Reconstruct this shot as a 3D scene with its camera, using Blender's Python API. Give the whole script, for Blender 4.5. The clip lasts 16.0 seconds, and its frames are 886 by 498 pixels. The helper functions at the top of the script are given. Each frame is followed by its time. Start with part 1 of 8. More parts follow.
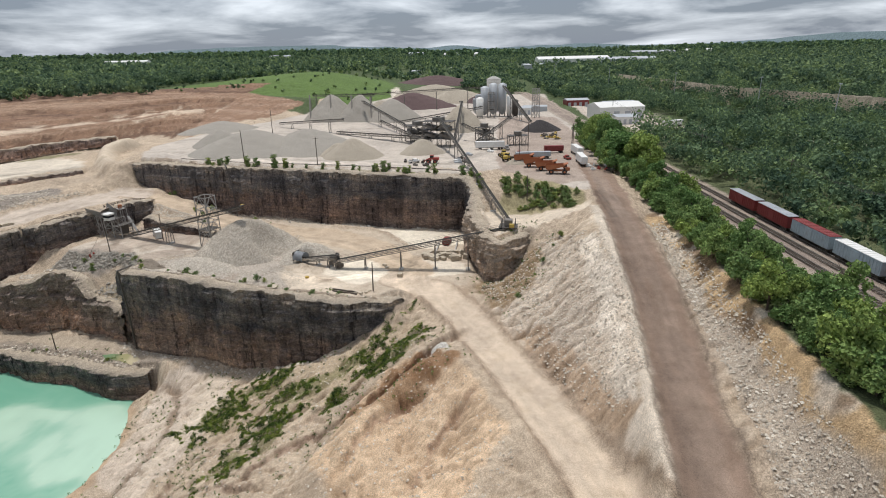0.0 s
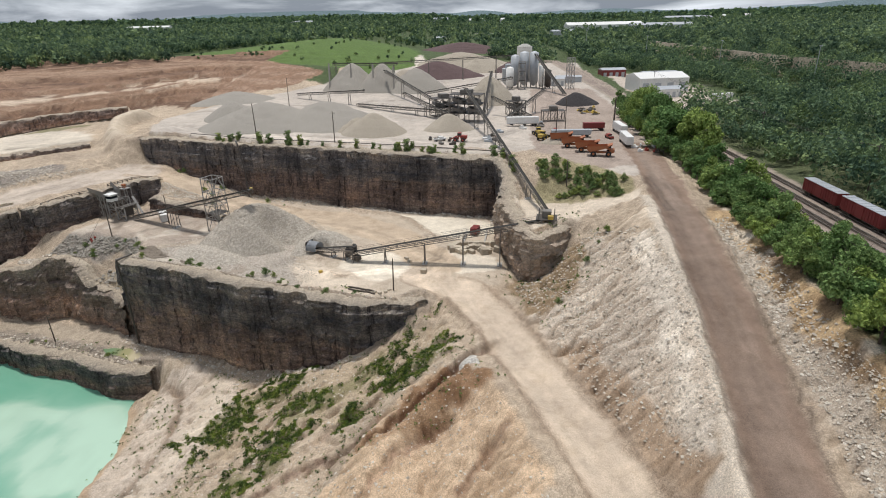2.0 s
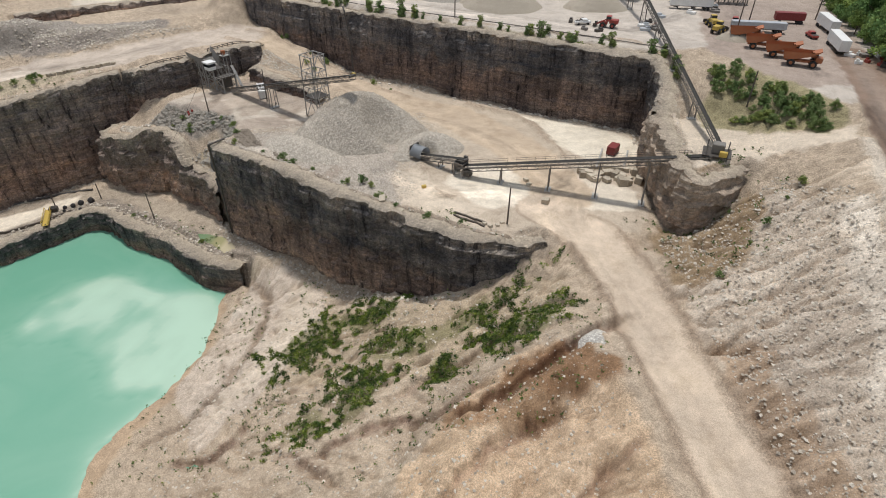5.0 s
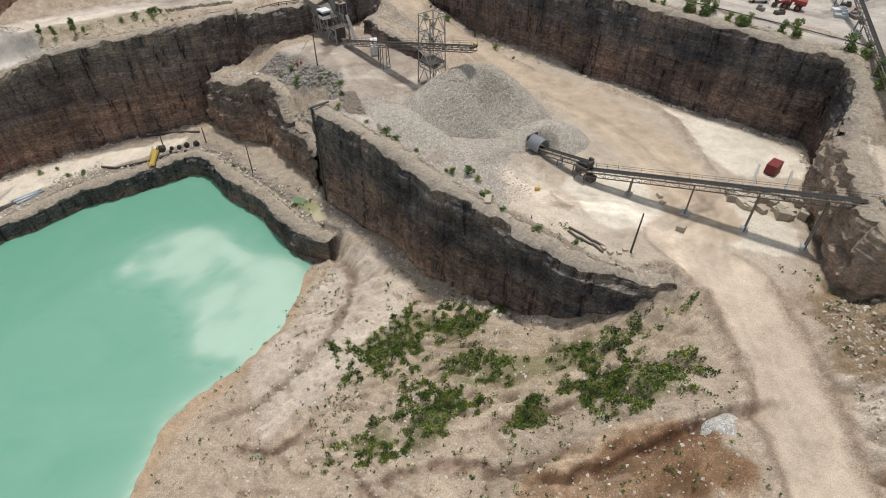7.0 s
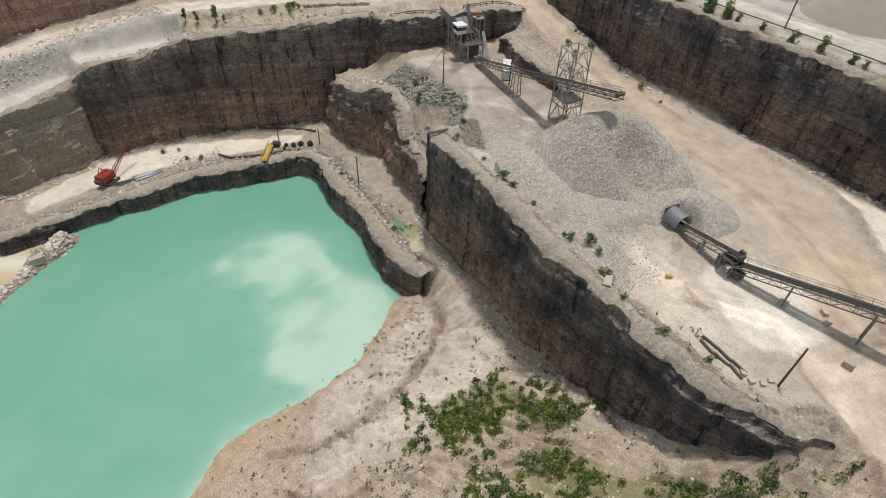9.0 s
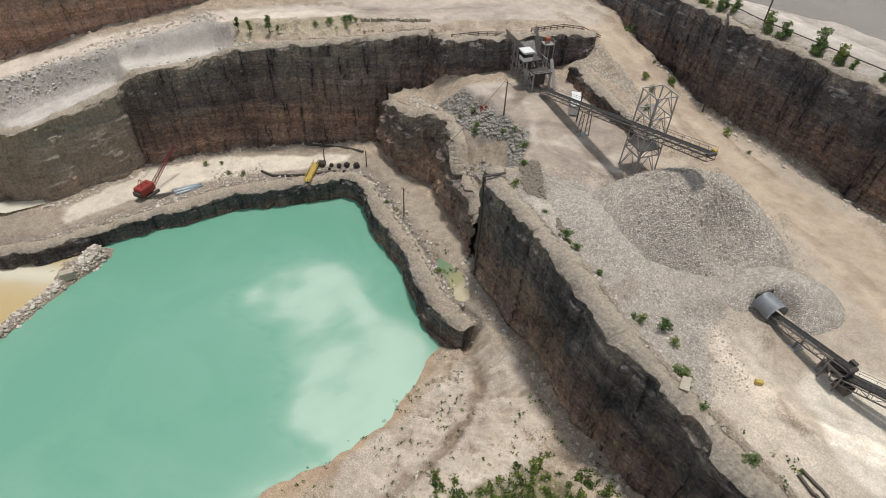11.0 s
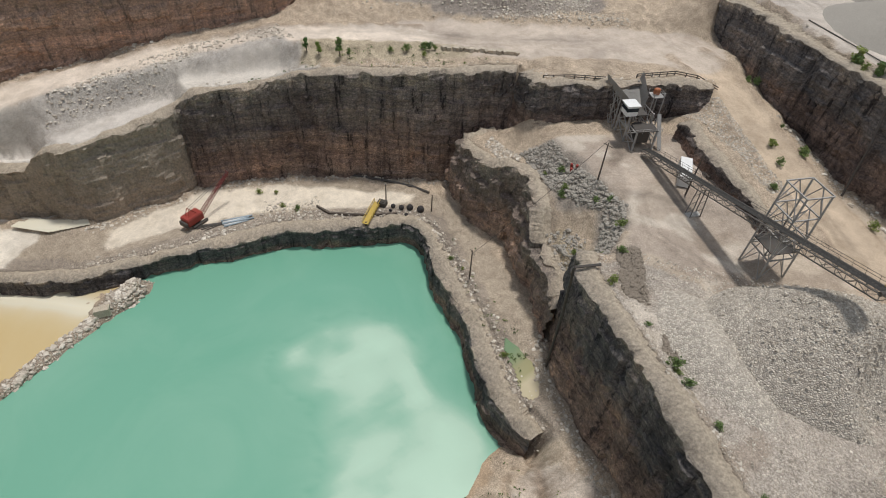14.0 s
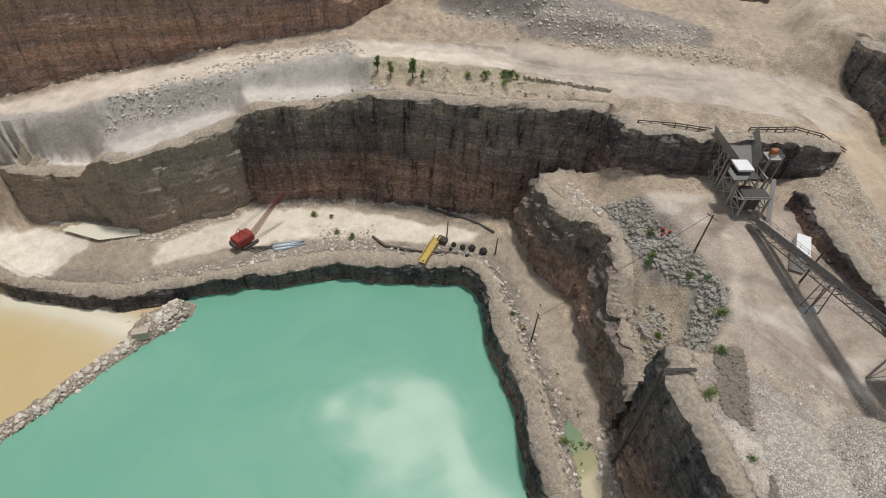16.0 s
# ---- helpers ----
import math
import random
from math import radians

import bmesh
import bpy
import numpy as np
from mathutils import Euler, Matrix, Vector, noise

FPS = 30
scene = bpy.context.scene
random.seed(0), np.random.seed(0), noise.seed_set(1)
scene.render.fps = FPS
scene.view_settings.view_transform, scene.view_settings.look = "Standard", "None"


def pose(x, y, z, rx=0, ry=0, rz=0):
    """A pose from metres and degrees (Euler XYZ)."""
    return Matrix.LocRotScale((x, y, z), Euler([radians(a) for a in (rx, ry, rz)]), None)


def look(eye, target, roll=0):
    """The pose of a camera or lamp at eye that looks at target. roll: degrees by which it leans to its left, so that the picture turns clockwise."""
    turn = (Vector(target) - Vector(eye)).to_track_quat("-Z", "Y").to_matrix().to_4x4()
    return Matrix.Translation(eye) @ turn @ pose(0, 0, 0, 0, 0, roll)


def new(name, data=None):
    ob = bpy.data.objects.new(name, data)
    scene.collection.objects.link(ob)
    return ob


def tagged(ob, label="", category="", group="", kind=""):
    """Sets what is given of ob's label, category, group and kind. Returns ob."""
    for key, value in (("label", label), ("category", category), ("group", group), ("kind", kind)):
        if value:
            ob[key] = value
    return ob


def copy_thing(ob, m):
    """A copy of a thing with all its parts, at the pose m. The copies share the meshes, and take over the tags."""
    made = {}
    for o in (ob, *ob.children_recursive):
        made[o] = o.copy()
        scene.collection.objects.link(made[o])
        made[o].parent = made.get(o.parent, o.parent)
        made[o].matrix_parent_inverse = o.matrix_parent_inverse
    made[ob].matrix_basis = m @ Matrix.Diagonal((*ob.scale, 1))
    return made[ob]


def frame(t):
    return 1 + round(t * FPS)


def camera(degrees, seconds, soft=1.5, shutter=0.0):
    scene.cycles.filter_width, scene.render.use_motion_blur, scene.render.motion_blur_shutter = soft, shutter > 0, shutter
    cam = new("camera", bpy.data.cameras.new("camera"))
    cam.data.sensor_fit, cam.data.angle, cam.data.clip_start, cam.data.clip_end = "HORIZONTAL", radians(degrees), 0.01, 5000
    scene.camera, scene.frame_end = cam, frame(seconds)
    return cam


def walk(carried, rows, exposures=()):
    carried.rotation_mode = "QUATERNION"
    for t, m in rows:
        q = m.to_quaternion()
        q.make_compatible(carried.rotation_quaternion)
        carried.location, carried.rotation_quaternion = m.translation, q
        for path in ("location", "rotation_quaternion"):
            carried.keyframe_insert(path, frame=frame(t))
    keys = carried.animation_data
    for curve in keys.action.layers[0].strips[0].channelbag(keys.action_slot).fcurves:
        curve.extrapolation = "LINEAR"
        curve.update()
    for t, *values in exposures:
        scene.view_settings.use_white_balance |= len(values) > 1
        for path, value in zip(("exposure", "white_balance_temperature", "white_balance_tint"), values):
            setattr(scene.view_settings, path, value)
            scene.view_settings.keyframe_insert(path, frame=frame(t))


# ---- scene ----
cam = camera(76.8, 16.0, 1.0)
PATH = [
    (0, (0.119, 4.155, 107.674), (0.104, 6.039, 107.002), -1.3),
    (0.5, (-0.158, 9.682, 107.645), (-0.193, 11.566, 106.975), -1.4),
    (1, (-0.728, 14.997, 107.593), (-0.772, 16.88, 106.921), -1.4),
    (1.5, (-1.425, 20.311, 107.517), (-1.488, 22.183, 106.815), -1.4),
    (2, (-2.254, 25.363, 107.453), (-2.346, 27.207, 106.682), -1.3),
    (2.5, (-3.251, 30.369, 107.733), (-3.374, 32.17, 106.871), -1.3),
    (3, (-4.454, 35.52, 108.191), (-4.619, 37.274, 107.244), -1.3),
    (3.5, (-5.779, 40.569, 108.254), (-5.998, 42.276, 107.236), -1.1),
    (4, (-7.07, 45.217, 107.997), (-7.348, 46.89, 106.938), -0.7),
    (6.5, (-16.977, 69.45, 109.612), (-17.571, 70.832, 108.293), 0.1),
    (7, (-19.695, 73.781, 109.849), (-20.359, 75.123, 108.524), 0.6),
    (7.5, (-22.402, 77.758, 110.232), (-23.166, 79.041, 108.902), 1.1),
    (8, (-25.381, 81.516, 110.444), (-26.207, 82.757, 109.11), 1.6),
    (8.5, (-28.378, 85.4, 110.734), (-29.259, 86.596, 109.395), 1.8),
    (9, (-31.626, 88.968, 110.983), (-32.561, 90.116, 109.638), 2.1),
    (11.5, (-48.807, 104.079, 111.517), (-49.863, 105.095, 110.156), 2.7),
    (12, (-52.604, 106.737, 111.881), (-53.68, 107.721, 110.512), 2.7),
    (12.5, (-56.56, 108.685, 111.969), (-57.651, 109.648, 110.597), 3.0),
    (13, (-60.682, 111.146, 112.426), (-61.788, 112.081, 111.046), 3.1),
    (13.5, (-65.429, 112.566, 112.473), (-66.543, 113.485, 111.09), 3.6),
    (14, (-69.315, 114.631, 112.188), (-70.444, 115.532, 110.805), 3.8),
    (14.5, (-73.618, 116.615, 112.133), (-74.761, 117.494, 110.747), 4.0),
    (15, (-78.018, 118.968, 112.458), (-79.177, 119.81, 111.064), 4.0),
    (15.5, (-82.501, 120.644, 112.439), (-83.692, 121.431, 111.038), 4.3),
    (16, (-86.934, 122.782, 112.314), (-88.146, 123.521, 110.905), 4.4),
]
walk(cam, [(t, look(eye, target, roll)) for t, eye, target, roll in PATH],
     [(0, 0.05), (4, 0.0), (7, -0.05), (9, -0.06), (12, -0.1), (16, -0.14)])

# ---- light ----
world = bpy.data.worlds.new("sky")
scene.world = world
world.use_nodes = True
wn, wl = world.node_tree.nodes, world.node_tree.links
wn.clear()
SUN_EL, SUN_AZ = radians(79), radians(-20)
w_sky = wn.new("ShaderNodeTexSky")
w_sky.sky_type, w_sky.sun_disc, w_sky.sun_elevation, w_sky.sun_rotation = "NISHITA", False, SUN_EL, SUN_AZ
w_co, w_map, w_noise, w_ramp, w_mix, w_bg, w_out = (wn.new("ShaderNode" + n) for n in (
    "TexCoord", "Mapping", "TexNoise", "ValToRGB", "MixRGB", "Background", "OutputWorld"))
w_map.inputs["Scale"].default_value = (3.0, 3.0, 17.0)
w_map.inputs["Location"].default_value = (0.35, 0.8, 0.2)
w_noise.inputs["Scale"].default_value, w_noise.inputs["Detail"].default_value = 1.5, 7.0
w_noise.inputs["Roughness"].default_value, w_noise.inputs["Distortion"].default_value = 0.55, 0.3
w_ramp.color_ramp.elements[0].position, w_ramp.color_ramp.elements[0].color = 0.4, (2.0, 2.35, 2.95, 1)
w_ramp.color_ramp.elements[1].position, w_ramp.color_ramp.elements[1].color = 0.66, (7.4, 7.9, 8.6, 1)
w_mix.inputs[0].default_value = 0.88
wl.new(w_co.outputs["Generated"], w_map.inputs[0]); wl.new(w_map.outputs[0], w_noise.inputs["Vector"])
wl.new(w_noise.outputs[0], w_ramp.inputs[0]); wl.new(w_sky.outputs[0], w_mix.inputs[1])
wl.new(w_ramp.outputs[0], w_mix.inputs[2]); wl.new(w_mix.outputs[0], w_bg.inputs[0]); wl.new(w_bg.outputs[0], w_out.inputs[0])
w_bg.inputs[1].default_value = 0.115
sun = new("sun", bpy.data.lights.new("sun", "SUN"))
sun.data.energy, sun.data.angle, sun.data.color = 2.95, radians(6), (1.0, 0.97, 0.935)
sun.matrix_world = look((0, 0, 300), Vector((0, 0, 300)) - Vector((math.sin(SUN_AZ) * math.cos(SUN_EL), math.cos(SUN_AZ) * math.cos(SUN_EL), math.sin(SUN_EL))))

# ---- materials ----
def material(name, build, rough=0.9, metal=0.0, bump=0.0):
    """A principled material; build(nodes, links) returns the colour socket and, if any, the height socket."""
    m = bpy.data.materials.new(name)
    m.use_nodes = True
    n, l = m.node_tree.nodes, m.node_tree.links
    b = n["Principled BSDF"]
    b.inputs["Roughness"].default_value, b.inputs["Metallic"].default_value = rough, metal
    if rough > 0.7:
        b.inputs["Specular IOR Level"].default_value = 0.25
    col, height = build(n, l)
    l.new(col, b.inputs["Base Color"])
    if height is not None and bump:
        bp = n.new("ShaderNodeBump")
        bp.inputs["Strength"].default_value, bp.inputs["Distance"].default_value = 1.0, bump
        l.new(height, bp.inputs["Height"]); l.new(bp.outputs[0], b.inputs["Normal"])
    return m


def noise_node(n, l, scale, detail=6.0, rough=0.6, squash=None, distort=0.0):
    geo = n.new("ShaderNodeNewGeometry")
    vec = geo.outputs["Position"]
    if squash:
        mp = n.new("ShaderNodeMapping")
        mp.inputs["Scale"].default_value = squash
        l.new(vec, mp.inputs[0]); vec = mp.outputs[0]
    t = n.new("ShaderNodeTexNoise")
    t.inputs["Scale"].default_value, t.inputs["Detail"].default_value = scale, detail
    t.inputs["Roughness"].default_value, t.inputs["Distortion"].default_value = rough, distort
    l.new(vec, t.inputs["Vector"])
    return t.outputs[0]


def voronoi_node(n, l, scale, feature="F1", squash=None, out=0, warp=0.0):
    geo = n.new("ShaderNodeNewGeometry")
    vec = geo.outputs["Position"]
    if warp:
        w = n.new("ShaderNodeTexNoise")
        w.inputs["Scale"].default_value, w.inputs["Detail"].default_value = 0.5, 4
        l.new(vec, w.inputs["Vector"])
        mx = n.new("ShaderNodeMixRGB"); mx.blend_type = "ADD"; mx.inputs[0].default_value = warp
        l.new(vec, mx.inputs[1]); l.new(w.outputs["Color"], mx.inputs[2]); vec = mx.outputs[0]
    if squash:
        mp = n.new("ShaderNodeMapping")
        mp.inputs["Scale"].default_value = squash
        l.new(vec, mp.inputs[0]); vec = mp.outputs[0]
    t = n.new("ShaderNodeTexVoronoi")
    t.feature = feature
    t.inputs["Scale"].default_value = scale
    l.new(vec, t.inputs["Vector"])
    return t.outputs[out]


def ramp_node(n, l, fac, stops):
    r = n.new("ShaderNodeValToRGB")
    e = r.color_ramp.elements
    while len(e) < len(stops):
        e.new(0.5)
    for el, (p, c) in zip(e, stops):
        el.position, el.color = p, (*c, 1) if len(c) == 3 else c
    l.new(fac, r.inputs[0])
    return r.outputs[0]


def mix_node(n, l, a, b, fac=0.5, mode="MIX"):
    m = n.new("ShaderNodeMixRGB")
    m.blend_type = mode
    for i, v in ((0, fac), (1, a), (2, b)):
        if isinstance(v, (int, float)):
            m.inputs[i].default_value = v
        elif isinstance(v, tuple):
            m.inputs[i].default_value = (*v, 1)
        else:
            l.new(v, m.inputs[i])
    return m.outputs[0]


def attr_node(n, name):
    a = n.new("ShaderNodeAttribute")
    a.attribute_name = name
    return a.outputs["Color"]


def painted(name, colour, rough=0.6, metal=0.0, wear=0.35, rust=(0.2, 0.1, 0.05), scale=1.2, vary=0.0):
    """Paint or metal with blotches, streaks and worn, dusty patches."""
    def build(n, l):
        a = noise_node(n, l, scale, 6, 0.65)
        s = noise_node(n, l, scale * 3, 4, 0.6, (1, 1, 0.15))
        c = mix_node(n, l, tuple(x * 0.78 for x in colour), tuple(min(1, x * 1.12) for x in colour), a)
        k = ramp_node(n, l, s, ((0.52, (0, 0, 0)), (0.75, (wear, wear, wear))))
        c = mix_node(n, l, c, rust, k)
        if vary:
            oi = n.new("ShaderNodeObjectInfo")
            rr = ramp_node(n, l, oi.outputs["Random"], ((0, (1 - vary,) * 3), (1, (1 + vary,) * 3)))
            c = mix_node(n, l, c, rr, 1.0, "MULTIPLY")
        return c, a
    return material(name, build, rough, metal, 0.01)


def build_ground(n, l):
    tint = attr_node(n, "tint")
    big = ramp_node(n, l, noise_node(n, l, 0.045, 8, 0.65), ((0.3, (0.84, 0.83, 0.82)), (0.7, (1.14, 1.13, 1.1))))
    mid = ramp_node(n, l, noise_node(n, l, 0.5, 9, 0.74), ((0.36, (0.77, 0.755, 0.74)), (0.5, (1, 1, 1)), (0.64, (1.2, 1.2, 1.2))))
    fine = ramp_node(n, l, noise_node(n, l, 3.6, 6, 0.8), ((0.39, (0.56, 0.545, 0.53)), (0.5, (1, 1, 1)), (0.61, (1.5, 1.49, 1.47))))
    c = mix_node(n, l, tint, big, 1.0, "MULTIPLY")
    rough = attr_node(n, "coarse")
    soft = ramp_node(n, l, noise_node(n, l, 0.22, 9, 0.72), ((0.36, (0.82, 0.8, 0.77)), (0.5, (1, 1, 1)), (0.64, (1.16, 1.16, 1.16))))
    grit = ramp_node(n, l, noise_node(n, l, 6.0, 3, 0.7), ((0.38, (0.82, 0.82, 0.82)), (0.62, (1.18, 1.18, 1.18))))
    smooth = mix_node(n, l, mix_node(n, l, c, soft, 1.0, "MULTIPLY"), grit, 1.0, "MULTIPLY")
    c2 = mix_node(n, l, mix_node(n, l, c, mid, 1.0, "MULTIPLY"), fine, 1.0, "MULTIPLY")
    c = mix_node(n, l, smooth, c2, rough)
    h = mix_node(n, l, noise_node(n, l, 1.6, 8, 0.75), noise_node(n, l, 5.0, 3, 0.7), 0.35)
    h = mix_node(n, l, (0.5, 0.5, 0.5), h, mix_node(n, l, rough, (1, 1, 1), 0.15))
    return c, h


def build_cliff(n, l):
    d = attr_node(n, "face")          # red: depth below the rim, green: 1 dark wet rock .. 0 dry, blue: top ledge soil
    sep = n.new("ShaderNodeSeparateColor")
    l.new(d, sep.inputs[0])
    wob = noise_node(n, l, 0.12, 7, 0.68, (1, 1, 0.5))
    add = n.new("ShaderNodeMath"); add.operation = "MULTIPLY_ADD"
    l.new(wob, add.inputs[0]); add.inputs[1].default_value = 0.6; add.inputs[2].default_value = -0.3
    dep = n.new("ShaderNodeMath"); dep.operation = "ADD"
    l.new(sep.outputs[0], dep.inputs[0]); l.new(add.outputs[0], dep.inputs[1])
    dark = ramp_node(n, l, dep.outputs[0], ((0.0, (0.25, 0.225, 0.195)), (0.1, (0.125, 0.117, 0.115)), (0.42, (0.13, 0.12, 0.116)), (0.54, (0.205, 0.155, 0.13)), (0.82, (0.235, 0.17, 0.138)), (1.0, (0.29, 0.225, 0.18))))
    dry = ramp_node(n, l, dep.outputs[0], ((0.0, (0.42, 0.33, 0.26)), (0.25, (0.36, 0.235, 0.175)), (0.7, (0.37, 0.22, 0.16)), (1.0, (0.4, 0.28, 0.21))))
    patchy = ramp_node(n, l, noise_node(n, l, 0.075, 8, 0.7, (1, 1, 0.7)), ((0.38, (0.5, 0.51, 0.54)), (0.5, (1, 1, 1)), (0.62, (1.4, 1.3, 1.2))))
    dark = mix_node(n, l, dark, patchy, 1.0, "MULTIPLY")
    c = mix_node(n, l, dry, dark, sep.outputs[1])
    # bedding: broad beds, thin pale ledges
    strata = noise_node(n, l, 0.42, 7, 0.72, (0.05, 0.05, 2.4), 0.8)
    c = mix_node(n, l, c, ramp_node(n, l, strata, ((0.3, (0.66, 0.66, 0.67)), (0.45, (0.95, 0.95, 0.95)), (0.6, (1.05, 1.05, 1.04)), (0.7, (1.5, 1.47, 1.42)))), 1.0, "MULTIPLY")
    beds = noise_node(n, l, 0.2, 3, 0.5, (0.03, 0.03, 1.6), 0.4)
    c = mix_node(n, l, c, ramp_node(n, l, beds, ((0.4, (0.78, 0.78, 0.8)), (0.48, (1, 1, 1)), (0.54, (0.9, 0.9, 0.91)), (0.62, (1.25, 1.22, 1.18)))), 1.0, "MULTIPLY")
    # water stains run down from the beds
    streak = noise_node(n, l, 0.55, 8, 0.72, (1, 1, 0.07), 0.2)
    c = mix_node(n, l, c, ramp_node(n, l, streak, ((0.37, (0.22, 0.22, 0.24)), (0.43, (0.8, 0.8, 0.81)), (0.55, (1.04, 1.03, 1.02)), (0.72, (1.5, 1.42, 1.3)))), 1.0, "MULTIPLY")
    blot = noise_node(n, l, 1.5, 9, 0.85)
    bl = ramp_node(n, l, blot, ((0.36, (0.5, 0.5, 0.51)), (0.5, (1, 1, 1)), (0.64, (1.7, 1.67, 1.6))))
    c = mix_node(n, l, c, bl, 1.0, "MULTIPLY")
    chips = noise_node(n, l, 4.5, 4, 0.75, (1, 1, 1.8))
    c = mix_node(n, l, c, ramp_node(n, l, chips, ((0.36, (0.6, 0.6, 0.61)), (0.5, (1, 1, 1)), (0.64, (1.55, 1.52, 1.48)))), 1.0, "MULTIPLY")
    crack = voronoi_node(n, l, 0.3, "DISTANCE_TO_EDGE", (0.7, 0.7, 4.0), 0, 2.5)
    c = mix_node(n, l, c, ramp_node(n, l, crack, ((0.0, (0.6, 0.6, 0.6)), (0.04, (0.92, 0.92, 0.92)), (0.16, (1.06, 1.06, 1.06)))), 1.0, "MULTIPLY")
    # Soil of the top ledges.
    brown_tint = mix_node(n, l, (0.43, 0.365, 0.285), ramp_node(n, l, blot, ((0.36, (0.55, 0.55, 0.55)), (0.64, (1.4, 1.38, 1.34)))), 1.0, "MULTIPLY")
    c = mix_node(n, l, c, brown_tint, sep.outputs[2])
    return c, mix_node(n, l, mix_node(n, l, blot, streak, 0.4), crack, 0.35)


GROUND = material("ground", build_ground, 0.95, 0, 0.55)
CLIFF = material("quarry_rock", build_cliff, 0.9, 0, 0.9)


def build_rock(n, l):
    geo = n.new("ShaderNodeNewGeometry")
    r = ramp_node(n, l, geo.outputs["Random Per Island"], ((0, (0.38, 0.33, 0.27)), (0.6, (0.55, 0.485, 0.4)), (1, (0.72, 0.66, 0.57))))
    s = noise_node(n, l, 2.5, 6, 0.7)
    return mix_node(n, l, r, ramp_node(n, l, s, ((0.3, (0.7, 0.7, 0.7)), (0.7, (1.2, 1.2, 1.2)))), 1.0, "MULTIPLY"), s


ROCK = material("loose_stone", build_rock, 0.95, 0, 0.15)


def stone(name, lo, hi, scale=1.5, bump=0.1, vary=False, cells=0.0):
    def build(n, l):
        a = noise_node(n, l, scale, 7, 0.7)
        b = noise_node(n, l, scale * 0.12, 5, 0.6)
        c = mix_node(n, l, lo, hi, mix_node(n, l, a, b, 0.4))
        f = noise_node(n, l, scale * 6, 3, 0.7)
        c = mix_node(n, l, c, ramp_node(n, l, f, ((0.3, (0.68, 0.68, 0.68)), (0.7, (1.25, 1.25, 1.25)))), 1.0, "MULTIPLY")
        if cells:
            each = voronoi_node(n, l, cells, "F1", None, 1)
            g = n.new("ShaderNodeRGBToBW"); l.new(each, g.inputs[0])
            c = mix_node(n, l, c, ramp_node(n, l, g.outputs[0], ((0.25, (0.8, 0.79, 0.78)), (0.75, (1.2, 1.2, 1.18)))), 1.0, "MULTIPLY")
            f = voronoi_node(n, l, cells, "DISTANCE_TO_EDGE")
            c = mix_node(n, l, c, ramp_node(n, l, f, ((0.0, (0.62, 0.61, 0.6)), (0.15, (1, 1, 1)))), 1.0, "MULTIPLY")
        if vary:
            oi = n.new("ShaderNodeObjectInfo")
            c = mix_node(n, l, c, ramp_node(n, l, oi.outputs["Random"], ((0, (0.75, 0.74, 0.73)), (1, (1.2, 1.2, 1.2)))), 1.0, "MULTIPLY")
        return c, f
    return material(name, build, 0.95, 0, bump)


def leafy(name, lo, hi, clump=0.0):
    def build(n, l):
        geo = n.new("ShaderNodeNewGeometry")
        r = ramp_node(n, l, geo.outputs["Random Per Island"], ((0, lo), (1, hi)))
        oi = n.new("ShaderNodeObjectInfo")
        v = ramp_node(n, l, oi.outputs["Random"], ((0, (0.68, 0.8, 0.75)), (0.5, (1, 1, 1)), (1, (1.35, 1.2, 0.9))))
        c = mix_node(n, l, r, v, 1.0, "MULTIPLY")
        if clump:
            # Patches vary the tone of the crowns and paint in shade between them.
            k = ramp_node(n, l, noise_node(n, l, clump, 3, 0.6), ((0.38, (0.42, 0.5, 0.58)), (0.5, (1, 1, 1)), (0.62, (1.55, 1.4, 1.1))))
            c = mix_node(n, l, c, k, 1.0, "MULTIPLY")
        b = noise_node(n, l, 0.9, 5, 0.7)
        c = mix_node(n, l, c, ramp_node(n, l, b, ((0.3, (0.65, 0.65, 0.65)), (0.7, (1.3, 1.3, 1.3)))), 1.0, "MULTIPLY")
        # light that passes through the leaves
        tr, mx = n.new("ShaderNodeBsdfTranslucent"), n.new("ShaderNodeMixShader")
        l.new(c, tr.inputs[0]); mx.inputs[0].default_value = 0.28
        l.new(n["Principled BSDF"].outputs[0], mx.inputs[1]); l.new(tr.outputs[0], mx.inputs[2])
        l.new(mx.outputs[0], n["Material Output"].inputs[0])
        return c, b
    return material(name, build, 0.85, 0, 0.3)


LEAF = leafy("leaves", (0.115, 0.195, 0.065), (0.28, 0.39, 0.14))
# Extra blue in these leaf colours takes in some of the distance haze.
WOODS = leafy("far_leaves", (0.08, 0.135, 0.08), (0.215, 0.295, 0.155), 0.06)
SCRUB = leafy("scrub_leaves", (0.13, 0.19, 0.065), (0.28, 0.35, 0.14))
WEED = leafy("weeds", (0.06, 0.11, 0.028), (0.16, 0.22, 0.07), 0.5)
RUBBLE = stone("grey_rubble", (0.26, 0.235, 0.2), (0.46, 0.42, 0.36), 1.2, 0.15)
CRAG = stone("crag_blocks", (0.15, 0.125, 0.1), (0.36, 0.3, 0.235), 1.2, 0.2)
BARK = stone("bark", (0.06, 0.045, 0.035), (0.14, 0.11, 0.085), 3)
STEEL = painted("weathered_steel", (0.2, 0.185, 0.165), 0.65, 0.3, 0.5, (0.16, 0.1, 0.065))
PALESTEEL = painted("pale_grey_steel", (0.36, 0.345, 0.32), 0.6, 0.15, 0.4, (0.2, 0.15, 0.11))
DARKSTEEL = painted("dark_steel", (0.075, 0.068, 0.06), 0.6, 0.3, 0.4)
BELT = painted("belt_rubber", (0.035, 0.033, 0.03), 0.8, 0, 0.5, (0.2, 0.17, 0.14))
